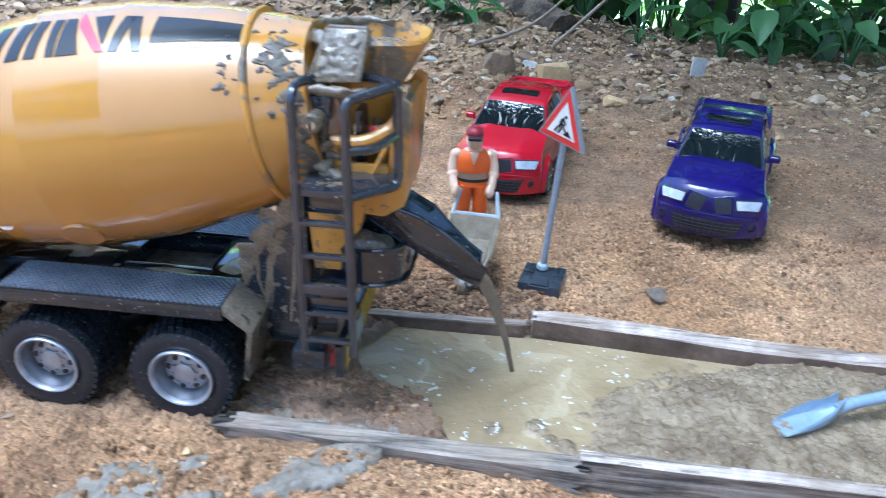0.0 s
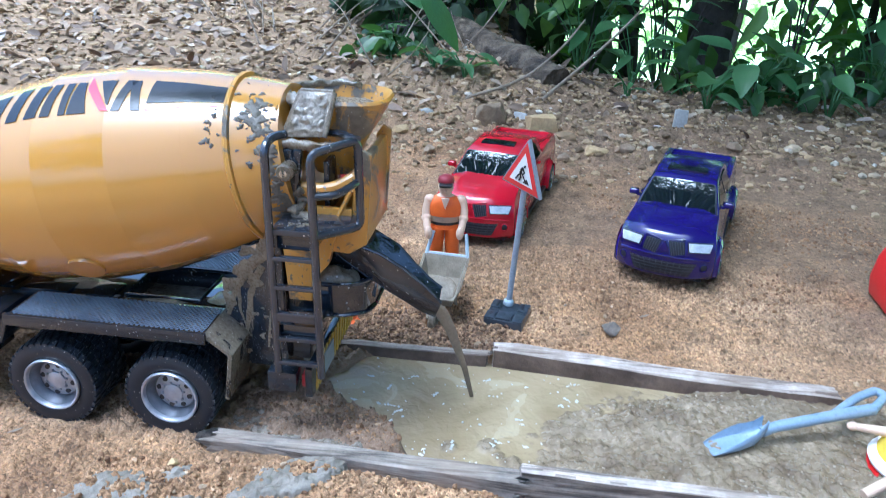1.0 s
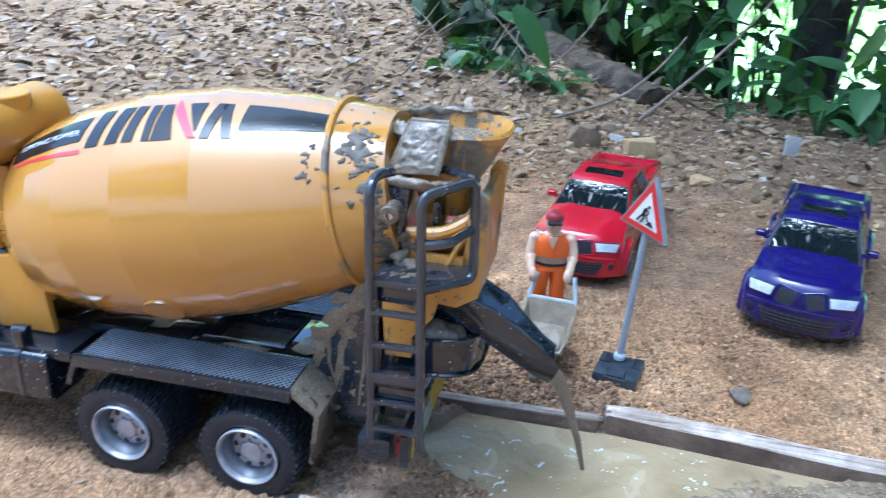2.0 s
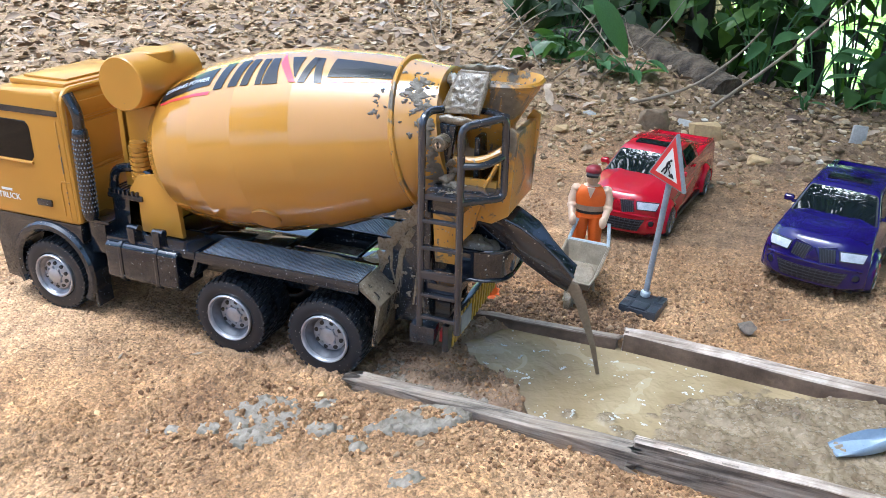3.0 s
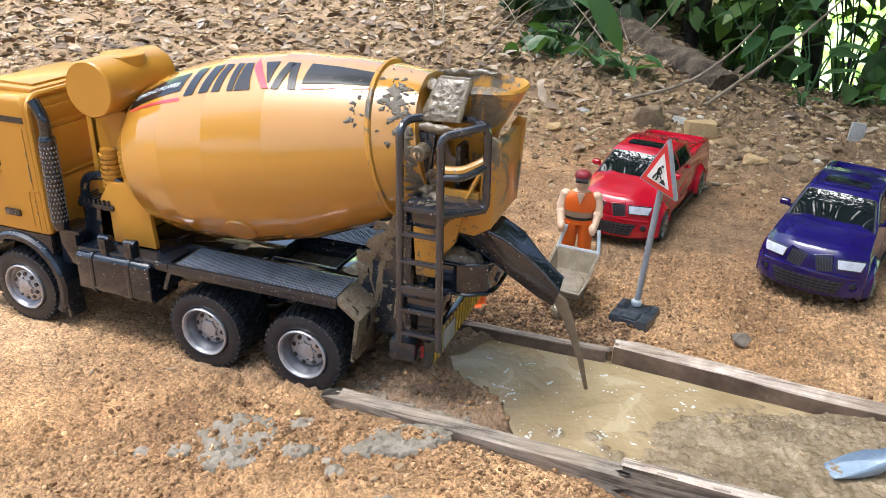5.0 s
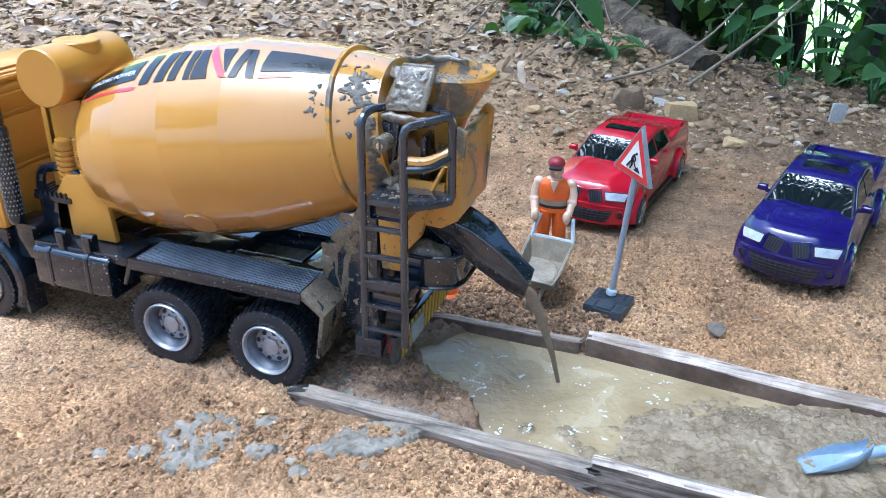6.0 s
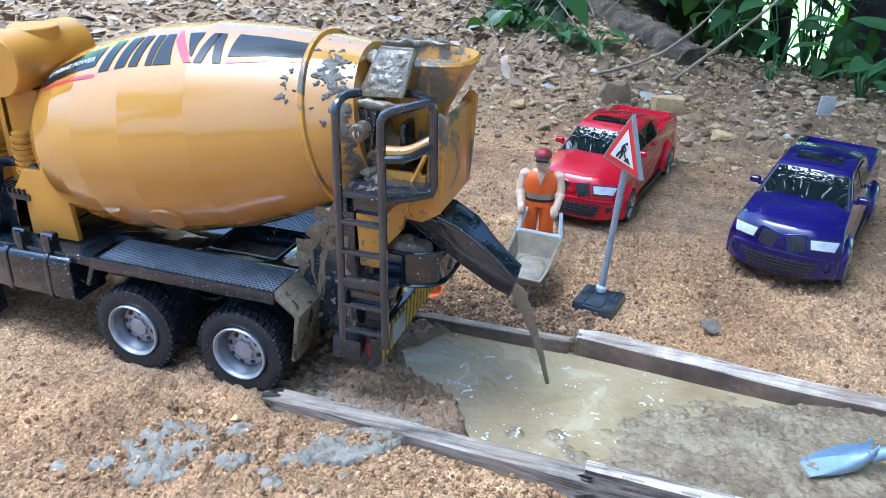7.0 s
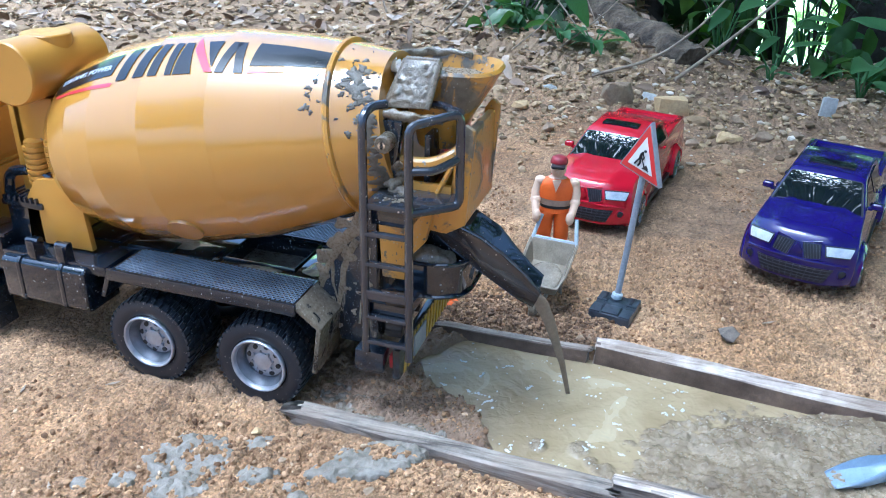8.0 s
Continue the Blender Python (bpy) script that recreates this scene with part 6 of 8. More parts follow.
    part("screen_frame", tube([on_screen(0.02, -0.0375, 0.0006), on_screen(0.95, -0.0370, 0.0004), on_screen(0.95, 0.0370, 0.0004), on_screen(0.02, 0.0375, 0.0006)], 0.0009, 6, corner=0.003), M["grille"], car)
    part("scuttle", tube([on_screen(0.0, y, 0.0006) for y in np.linspace(-0.0375, 0.0375, 11)], 0.0012, 6), M["grille"], car)
    for s in (-1, 1):
        part("wiper", tube([on_screen(0.03, s * 0.022 + 0.004, 0.0016), on_screen(0.10, s * 0.016 - 0.010, 0.0016), on_screen(0.06, s * 0.016 - 0.018, 0.0016)], 0.0005, 5), M["grille"], car)
        for q in ([(0.054, 0.0615), (0.034, 0.0765), (0.014, 0.0785), (0.010, 0.0610)], [(0.005, 0.0610), (0.008, 0.0785), (-0.026, 0.0780), (-0.038, 0.0610)]):
            b = plate([lean(Vector((x, s * 0.0406, z))) for x, z in q], 0.0014 * s)
            part("side_window", b, M["car_glass"], car, "dark side window")
        # mirror on its arm
        b = box(0.0445, 0.0510, min(s * 0.0410, s * 0.0505), max(s * 0.0410, s * 0.0505), 0.0605, 0.0665, 0.0024, 3)
        box(0.0460, 0.0500, min(s * 0.0360, s * 0.0430), max(s * 0.0360, s * 0.0430), 0.0595, 0.0625, 0.001, bm=b)
        part("mirror", b, paint, car)
        # headlight with a dark bezel
        part("light_bezel", nose_patch([(s * 0.0216, 0.0410), (s * 0.0396, 0.0420), (s * 0.0420, 0.0510), (s * 0.0200, 0.0500)], 0.0006), M["grille"], car)
        part("headlight", nose_patch([(s * 0.0228, 0.0422), (s * 0.0388, 0.0430), (s * 0.0412, 0.0502), (s * 0.0212, 0.0492)], 0.0016), M["lamp"], car, "clear pale headlight")
        # upper grille half, slanting to the badge
        g = part("grille", nose_patch([(s * 0.0070, 0.0362), (s * 0.0192, 0.0388), (s * 0.0172, 0.0498), (s * 0.0030, 0.0488)], 0.0006), M["grille"], car, "dark mesh grille")
        for k in range(6):
            f = (k + 0.5) / 6
            part("grille_bar", tube([nose_at(s * (0.0070 + 0.0122 * f), 0.0364 + 0.0026 * f, 0.0010), nose_at(s * (0.0030 + 0.0142 * f), 0.0486 + 0.0010 * f, 0.0010)], 0.00038, 5), M["grille_bar"], g)
        part("grille_rim", tube([nose_at(*q, 0.0010) for q in ((s * 0.0066, 0.0356), (s * 0.0196, 0.0383), (s * 0.0176, 0.0504), (s * 0.0024, 0.0494), (s * 0.0066, 0.0356))], 0.0007, 6), paint, car)
        # fog lamp in its socket
        q = Matrix.Translation(nose_at(s * 0.0365, 0.0255, -0.0005)) @ pose(0, 0, 0, 0, 90, s * 26)
        fl = part("fog_socket", lathe([(0.0046, -0.002), (0.0046, 0.0012), (0.0036, 0.0016), (0.0032, 0.0002)], q, 20), paint, car)
        part("fog_lamp", lathe([(0.0032, -0.002), (0.0031, 0.0008), (0.0020, 0.0014), (0, 0.0015)], q, 16), M["grille"], fl)
        # door handles and sill
        for x in (0.016, -0.024):
            part("door_handle", box(x - 0.0045, x + 0.0045, s * 0.0420 - 0.0012, s * 0.0420 + 0.0012, 0.0535, 0.0558, 0.0008), paint, car)
        part("sill", box(-0.058, 0.058, s * 0.0435 - 0.0025, s * 0.0435 + 0.0025, 0.0095, 0.0150, 0.0012), M["grille"], car)
        # wheel arch flares
        for cx in (FX, RX):
            b = bmesh.new()
            rows = []
            for a in range(-14, 195, 11):
                ca, sa = math.cos(radians(a)), math.sin(radians(a))
                rows.append([b.verts.new((cx + rr * ca, s * yy, 0.0165 + rr * sa)) for rr, yy in ((0.0193, 0.040), (0.0193, 0.0478), (0.0208, 0.0488), (0.0232, 0.0472), (0.0262, 0.0436), (0.0268, 0.040))])
            for u, v in zip(rows, rows[1:]):
                for k in range(5):
                    b.faces.new((u[k], u[k + 1], v[k + 1], v[k]))
            part("arch_flare", b, paint, car)
    part("emblem", prism([(0.0, 0.0500), (0.0040, 0.0425), (0, 0.0385), (-0.0040, 0.0425)], 0.1295, 0.1330, "x", 0.0008), paint, car, "plain painted badge")
    part("bumper_ridge", tube([nose_at(y, 0.0352, 0.0002) for y in np.linspace(-0.040, 0.040, 17)], 0.0013, 8), paint, car)
    # lower grille with its mesh
    lg = part("lower_grille", nose_patch([(-0.0245, 0.0165), (0.0245, 0.0165), (0.0305, 0.0300), (-0.0305, 0.0300)], 0.0004, 13), M["grille"], car, "dark lower grille")
    for z in (0.0195, 0.0225, 0.0255, 0.0285):
        h = 0.0245 + 0.006 * (z - 0.0165) / 0.0135
        part("grille_bar", tube([nose_at(y, z, 0.0008) for y in np.linspace(-h, h, 11)], 0.0004, 5), M["grille_bar"], lg)
    for k in range(11):
        f = (k + 0.5) / 11 * 2 - 1
        part("grille_bar", tube([nose_at(0.0245 * f, 0.0168, 0.0007), nose_at(0.0305 * f, 0.0298, 0.0007)], 0.0004, 5), M["grille_bar"], lg)
    # sunroof
    part("sunroof", prism([(0.0225, -0.0195), (0.0225, 0.0195), (0.0065, 0.0190), (0.0065, -0.0190)], 0.0820, 0.0856, "z", 0.0008), M["car_glass"], car, "dark sunroof panel")
    # cargo bed
    b = box(-0.125, -0.056, -0.0345, 0.0345, 0.030, 0.0592, 0.0005)
    part("cargo_bed", b, paint, car)
    for s in (-1, 1):
        part("bed_rail", box(-0.129, -0.050, s * 0.0355 - 0.0035, s * 0.0355 + 0.0035, 0.057, 0.0635, 0.0015), paint, car)
    part("tailgate", box(-0.1305, -0.126, -0.035, 0.035, 0.035, 0.063, 0.0015), paint, car)
    # wheels
    for cx in (FX, RX):
        for s in (-1, 1):
            w = piece("wheel", CAR_W["tyre"], car, pose(cx, s * 0.0418, 0.0172, 0, 0, 0 if s < 0 else 180) @ Matrix.Scale(1.06, 4))
            piece("rim", CAR_W["rim"], w, Matrix())
            piece("spokes", CAR_W["spokes"], w, Matrix())
    part("floor_pan", box(-0.12, 0.115, -0.036, 0.036, 0.0075, 0.03, 0.001), M["dark"], car)
    return car


mm = pose(0, 0, 0, 90, 0, 0)
b = None
for k in range(10):
    a = 2 * math.pi * k / 10
    b = tube([(0.002 * math.cos(a), -0.0068, 0.002 * math.sin(a)), (0.011 * math.cos(a + 0.08), -0.0068, 0.011 * math.sin(a + 0.08))], 0.0009, 5, b)
CAR_W = {
    "tyre": mesh_of("car_tyre", lathe([(0.0115, -0.006), (0.0125, -0.0065), (0.0155, -0.006), (0.0165, -0.004), (0.0165, 0.004), (0.0155, 0.006), (0.0125, 0.0065), (0.0115, 0.006)], mm, 32, cap=False), M["tyre"]),
    "rim": mesh_of("car_rim", lathe([(0.0118, 0.0068), (0.0108, 0.0068), (0.0104, 0.0035), (0, 0.0035)], mm, 28, cap=False), M["rim"]),
    "spokes": mesh_of("car_spokes", b, M["chrome"]),
}
pickup("toy_pickup_red", M["red_paint"], (0.0201, 0.8401), math.degrees(math.atan2(-0.984, -0.178)), "glossy red toy pickup with dark windows on the soil")
pickup("toy_pickup_blue", M["blue_paint"], (0.2231, 0.7694), math.degrees(math.atan2(-0.963, -0.27)), "glossy dark blue toy pickup with dark windows", 1.02)


# ---- worker figure: one plain mesh ----
def worker(x, y, turn):
    z0 = float(ground_z(x, y))
    slots = [M["orange"], M["skin"], M["band"], M["dark"], M["cap"]]
    bm = bmesh.new()

    def add(own, slot):
        for f in own.faces:
            f.material_index = slot
        join(bm, own)

    for s in (-1, 1):
        add(tube([(s * 0.0085, 0, 0.006), (s * 0.009, 0.0005, 0.026), (s * 0.0072, 0, 0.053)], 0.0062, 12, taper=0.0078), 0)
        add(box(s * 0.0085 - 0.0055, s * 0.0085 + 0.0055, -0.011, 0.006, 0, 0.0075, 0.0025, 3), 3)
        add(tube([(s * 0.0165, 0.0, 0.0855), (s * 0.0195, -0.001, 0.072), (s * 0.0193, -0.005, 0.062)], 0.0048, 12, taper=0.0042), 1)
        add(tube([(s * 0.0193, -0.005, 0.064), (s * 0.0172, -0.013, 0.0535)], 0.0040, 12, taper=0.0036), 1)
        add(ball(scaled(s * 0.0190, -0.0045, 0.0635, 0.0052, 0.0052, 0.0058)), 1)
        add(ball(scaled(s * 0.0160, -0.0155, 0.052, 0.0042, 0.0048, 0.0048)), 1)
        add(ball(scaled(s * 0.0160, 0, 0.0852, 0.0056, 0.0054, 0.0056)), 1)
    # torso, from belt to neck
    rows = [(0.052, 0.0145, 0.0080, 0), (0.0555, 0.0142, 0.0080, 0), (0.0556, 0.0146, 0.0084, 3), (0.0585, 0.0146, 0.0084, 3), (0.0586, 0.0150, 0.0088, 2), (0.066, 0.0158, 0.0094, 2), (0.0661, 0.0162, 0.0096, 0), (0.078, 0.0178, 0.0102, 0), (0.086, 0.0165, 0.0088, 0), (0.0905, 0.009, 0.0066, 0), (0.093, 0.0052, 0.005, 1), (0.096, 0.0046, 0.0046, 1)]
    own = bmesh.new()
    rings = [[own.verts.new((rx * math.cos(2 * math.pi * k / 20), ry * math.sin(2 * math.pi * k / 20), z)) for k in range(20)] for z, rx, ry, m in rows]
    for (u, v, row) in zip(rings, rings[1:], rows[1:]):
        for k in range(20):
            own.faces.new((u[k], u[(k + 1) % 20], v[(k + 1) % 20], v[k])).material_index = row[3]
    own.faces.new(rings[0])
    join(bm, own)
    # bare neck opening of the vest
    add(prism([(-0.0042, 0.0905), (0, 0.0765), (0.0042, 0.0905)], -0.0112, -0.0078, "y", 0.0004), 1)
    # head, cap with peak, dark glasses
    add(ball(scaled(0, -0.001, 0.1020, 0.0078, 0.0090, 0.0112), 16, 12), 1)
    add(ball(scaled(0, -0.0098, 0.1000, 0.0014, 0.0018, 0.0022), 8, 6), 1)
    add(lathe([(0.0083, 0.1075), (0.0084, 0.1100), (0.0074, 0.1138), (0.0046, 0.1158), (0, 0.1164)], pose(0, -0.0005, 0), 20), 4)
    add(box(-0.0066, 0.0066, -0.0152, -0.004, 0.1066, 0.1086, 0.0008), 3)
    add(box(-0.0058, 0.0058, -0.0101, -0.0035, 0.1034, 0.1052, 0.0006), 3)
    for v in bm.verts:
        z = v.co.z * 1.26 if v.co.z < 0.0565 else 0.0712 + (v.co.z - 0.0565) * 0.75
        v.co = Vector((v.co.x * 0.88, v.co.y * 0.9, z))
    ob = new("worker_doll", mesh_of("worker_doll", bm, slots, 50))
    ob.matrix_basis = pose(x, y, z0 - 0.001, 0, 0, turn)
    return tagged(ob, "plastic worker doll in orange vest and trousers, red cap", "doll")


worker(-0.0155, 0.607, 6)


# ---- wheelbarrow ----
def wheelbarrow(x, y, turn):
    z0 = float(ground_z(x, y))
    w = thing("toy_wheelbarrow", (x, y, z0), "toy wheelbarrow with cement-grey tray and blue-grey handles", "wheelbarrow", "", turn)
    # tray open to the front (-y)
    b = bmesh.new()
    rim = [(-0.0205, 0.026, 0.0475), (0.0205, 0.026, 0.0475), (0.0200, -0.008, 0.0345), (0.0165, -0.0185, 0.0270), (-0.0165, -0.0185, 0.0270), (-0.0200, -0.008, 0.0345)]
    bot = [(-0.0155, 0.018, 0.030), (0.0155, 0.018, 0.030), (0.0150, -0.003, 0.0215), (0.0138, -0.0145, 0.0190), (-0.0138, -0.0145, 0.0190), (-0.0150, -0.003, 0.0215)]
    tin = [(q[0] * 0.93, q[1] * 0.96 + 0.0002, q[2] + 0.0004) for q in rim]
    bin_ = [(q[0] * 0.93, q[1] * 0.95, q[2] + 0.0018) for q in bot]
    R1, R2, R3, R4 = ([b.verts.new(v) for v in ring] for ring in (bot, rim, tin, bin_))
    for u, v in ((R1, R2), (R2, R3), (R3, R4)):
        for k in range(6):
            b.faces.new((u[k], u[(k + 1) % 6], v[(k + 1) % 6], v[k]))
    b.faces.new(R1)
    b.faces.new(R4[::-1])
    part("tray", bevel(b, 0.0008, 2, 40), M["barrow"], w, "tray coated with grey cement")
    part("tray_rim", tube([*rim, rim[0]], 0.0011, 6), M["barrow"], w)
    for s in (-1, 1):
        b = tube([(s * 0.0190, 0.0262, 0.0465), (s * 0.0185, 0.0285, 0.0505), (s * 0.0150, 0.037, 0.0665)], 0.0017, 8, corner=0.006)
        part("handle", b, M["steel_tube"], w, "blue-grey handle")
        b = tube([(s * 0.0105, 0.012, 0.029), (s * 0.0125, 0.016, 0.002)], 0.0016, 6)
        part("leg", b, M["barrow"], w)
        b = tube([(s * 0.009, 0.008, 0.028), (s * 0.0045, -0.022, 0.0085)], 0.0018, 6)
        part("fork", b, M["barrow"], w)
    part("cross_bar", tube([(-0.018, 0.028, 0.0485), (0.018, 0.028, 0.0485)], 0.0016, 8), M["steel_tube"], w)
    part("cement_load", ball(scaled(0, 0.001, 0.0262, 0.0150, 0.0165, 0.0030, 22), 24, 10), M["cake_wet"], w, "wet cement left in the tray")
    part("wheel", lathe([(0.0035, -0.0032), (0.007, -0.0034), (0.0085, -0.002), (0.0085, 0.002), (0.007, 0.0034), (0.0035, 0.0032)], pose(0, -0.022, 0.0085, 0, 90, 0), 24), M["cake"], w, "small wheel caked with cement")
    return w


wheelbarrow(-0.0125, 0.5600, -5)


# ---- road sign ----
sign = thing("road_works_sign", (0.0485, 0.567, 0.0), "leaning triangular road works sign, red border, grey pole", "road sign")
SO = Vector((0.0485, 0.567, 0.0))


def sp(name, b, material, parent=None, label="", smooth=35):
    return part(name, b, material, parent or sign, label, smooth, SO)


gz = float(ground_z(0.0485, 0.567))
SB = Matrix.Translation((0.0485, 0.567, gz)) @ pose(0, 0, 0, 0, 0, -11)


def sbox(x0, x1, y0, y1, z0, z1, bv, bm=None):
    own = box(x0, x1, y0, y1, z0, z1, bv)
    own.transform(SB)
    return join(bm, own)


b = sbox(-0.0172, 0.0172, -0.0185, 0.0185, -0.002, 0.0075, 0.0012)
sb = sp("sign_base", b, M["sign_black"], None, "black recessed base block")
for s in (-1, 1):
    sp("base_rib", sbox(s * 0.0125 - 0.0045, s * 0.0125 + 0.0045, -0.018, -0.004, 0.007, 0.0088, 0.0008), M["sign_black"], sb)
    sp("base_rib", sbox(s * 0.0125 - 0.0045, s * 0.0125 + 0.0045, 0.003, 0.018, 0.007, 0.0088, 0.0008), M["sign_black"], sb)
    sp("base_rib", sbox(s * 0.0112 - 0.0013, s * 0.0112 + 0.0013, 0.005, 0.016, 0.0082, 0.0094, 0.0005), M["grille"], sb)
sp("base_plate", sbox(-0.007, 0.007, -0.017, -0.003, 0.007, 0.0092, 0.0008), M["sign_black"], sb)
PB, PT = Vector((0.0482, 0.5785, 0.004)), Vector((0.0550, 0.5810, 0.1255))
sp("base_collar", lathe([(0.0046, 0), (0.0046, 0.0035), (0.0034, 0.005)], Matrix.Translation(PB) @ pose(0, 0, 0.0035, 0, 4, 0), 16), M["steel_tube"], sb)
sp("pole", tube([PB, PT], 0.0027, 12), M["sign_grey"], None, "grey plastic pole")
T3, R3, L3 = Vector((0.0550, 0.5700, 0.1636)), Vector((0.0681, 0.5621, 0.1148)), Vector((0.0342, 0.5960, 0.1195))
C3 = (T3 + R3 + L3) / 3
N3 = (R3 - T3).cross(L3 - T3).normalized()
if N3.y > 0:
    N3 = -N3
tri = lambda k, n: [C3 + (v - C3) * k + N3 * n for v in (T3, L3, R3)]


def tri_plate(k, n0, n1, bv=0.0):
    own = bmesh.new()
    lo, hi = [own.verts.new(v) for v in tri(k, n0)], [own.verts.new(v) for v in tri(k, n1)]
    own.faces.new(lo)
    own.faces.new(hi)
    for i in range(3):
        own.faces.new((lo[i], lo[(i + 1) % 3], hi[(i + 1) % 3], hi[i]))
    bmesh.ops.recalc_face_normals(own, faces=own.faces)
    return bevel(own, bv, 2)


board = sp("sign_board", tri_plate(1.0, -0.004, 0.0, 0.0008), M["sign_grey"], None, "grey rimmed triangular board")
sp("sign_border", tri_plate(0.90, -0.001, 0.0003), M["sign_red"], board, "red border")
sp("sign_face", tri_plate(0.60, -0.001, 0.0006), M["sign_white"], board, "white face")
# digging pictogram in plain strokes
e1 = (R3 - L3).normalized()
e2 = ((T3 - L3) - e1 * (T3 - L3).dot(e1)).normalized()
pic = lambda u, v: C3 + e1 * u * 0.00118 + e2 * v * 0.00112 + N3 * 0.0010
strokes = [([(-6, -6.2), (-3.4, -2.2), (-1.6, -0.5)], 0.00075), ([(-2.5, -6.4), (-0.8, -3.2), (-1.4, -0.6)], 0.00075), ([(-1.4, -0.6), (-0.6, 3.2), (1.0, 5.0)], 0.0012), ([(0.6, 4.4), (2.4, 1.8), (1.4, 0.0)], 0.0006), ([(-0.4, 1.2), (3.6, -4.8)], 0.0005)]
b = None
for pts, rad in strokes:
    b = tube([pic(*q) for q in pts], rad, 6, b)
b = join(b, plate([pic(1.6, -6.4), pic(8.2, -6.4), pic(5.4, -2.6)], 0.0004))
hd = bmesh.new()
bmesh.ops.create_uvsphere(hd, u_segments=10, v_segments=8, radius=0.0012, matrix=Matrix.Translation(pic(2.6, 6.6)))
b = join(b, hd)
sp("pictogram", b, M["dark"], board, "black digging pictogram")


# ---- boards of the form ----
def board_bm(x0, x1, y0, y1, zt0, zt1, zb, thick, seed, rag0=0.0, rag1=0.0, n=90, crack=0.0006):
    """A weathered board on edge along x: split along its grain, its ends broken into splinters."""
    r = np.random.RandomState(seed)
    own = bmesh.new()
    h, up = thick / 2, 11
    sides = [(-1, f) for f in (0.0, 0.3, 0.45, 0.6, 0.75, 0.9)]
    groove = np.where(r.rand(40) < 0.3, r.rand(40) * 2.2, r.rand(40) * 0.5) * crack
    ends = r.rand(40) ** 1.6
    rows = []
    for i in range(n + 1):
        f = i / n
        x = x0 + (x1 - x0) * f
        yc = y0 + (y1 - y0) * f + 0.0009 * math.sin(5 * f + seed)
        zt = zt0 + (zt1 - zt0) * f + (0.0022 if zt0 > 0.004 and y0 > 0.45 else 0.0012) * float(fbm(np.array(x * 24.0), np.array(seed * 3.1), 2))
        q = [(-h, zb + (zt - 0.0006 - zb) * g, 0) for s, g in sides] + [(h * 0.96 * (2 * k / (up - 1) - 1), zt, 1) for k in range(up)] + [(h, zb + (zt - zb) * 0.6, 2), (h, zb, 2)]
        row = []
        for k, (dy, z, kind) in enumerate(q):
            wave = float(fbm(np.array(x * 22.0 + k * 5.3), np.array(k * 1.7 + seed), 2)) + 0.5
            dip = groove[k] * (0.25 + 1.1 * wave)
            a = min(1.0, (x - x0) / 0.02) if rag0 else 1.0
            ex = -rag0 * ends[k] * (1 - min(1, i / 3)) + rag1 * (ends[k + 20] - 0.35) * max(0, 1 - (n - i) / 4)
            row.append(own.verts.new((x + ex, yc + dy + (dip if kind == 0 else 0), z - (dip if kind == 1 else 0) - (0.003 * (1 - a) * ends[k] if kind == 1 else 0))))
        rows.append(row)
    m = len(rows[0])
    for u, v in zip(rows, rows[1:]):
        for k in range(m):
            own.faces.new((u[k], u[(k + 1) % m], v[(k + 1) % m], v[k]))
    own.faces.new(rows[0])
    own.faces.new(rows[-1])
    return own


def board_thing(label, at, *args, **kw):
    bm = board_bm(*args, **kw)
    bmesh.ops.translate(bm, vec=-Vector(at), verts=bm.verts)
    bmesh.ops.recalc_face_normals(bm, faces=bm.faces)
    for f in bm.faces:
        f.material_index = 1 if f.normal.y < -0.6 else 0
    ob = new("wooden_plank", mesh_of("wooden_plank", bm, [M["wood_pale" if at[0] > 0.1 else "wood"], M["wood_wet" if at[1] > 0.45 else "wood"]], 30))
    ob.location = at
    return tagged(ob, label, "plank", "boards of the form")


board_thing("thin weathered plank along the pit, muddy", (-0.03, 0.493, 0), -0.098, 0.038, 0.495, 0.4965, 0.003, 0.005, -0.02, 0.008, 1, 0.003, 0.006)
board_thing("thick weathered grey plank beside the wet cement", (0.17, 0.494, 0), 0.042, 0.305, 0.5010, 0.4845, 0.0095, 0.0065, -0.02, 0.017, 2, 0.003, 0.003)
board_thing("grey split plank with a broken end in the soil", (-0.03, 0.352, 0), -0.137, 0.0725, 0.3645, 0.3445, 0.0022, 0.0105, -0.02, 0.0145, 3, 0.016, 0.02, n=120, crack=0.0013)
board_thing("brown-grey plank end overlapping the split plank", (0.14, 0.349, 0), 0.071, 0.33, 0.3495, 0.344, 0.0150, 0.0125, -0.02, 0.011, 4, 0.002, 0.004, n=100, crack=0.0010)

# ---- shovel in the cement ----
SH = Vector((0.20, 0.405, 0))
shovel = thing("toy_shovel", SH, "blue-grey plastic toy shovel stuck in wet cement", "shovel")


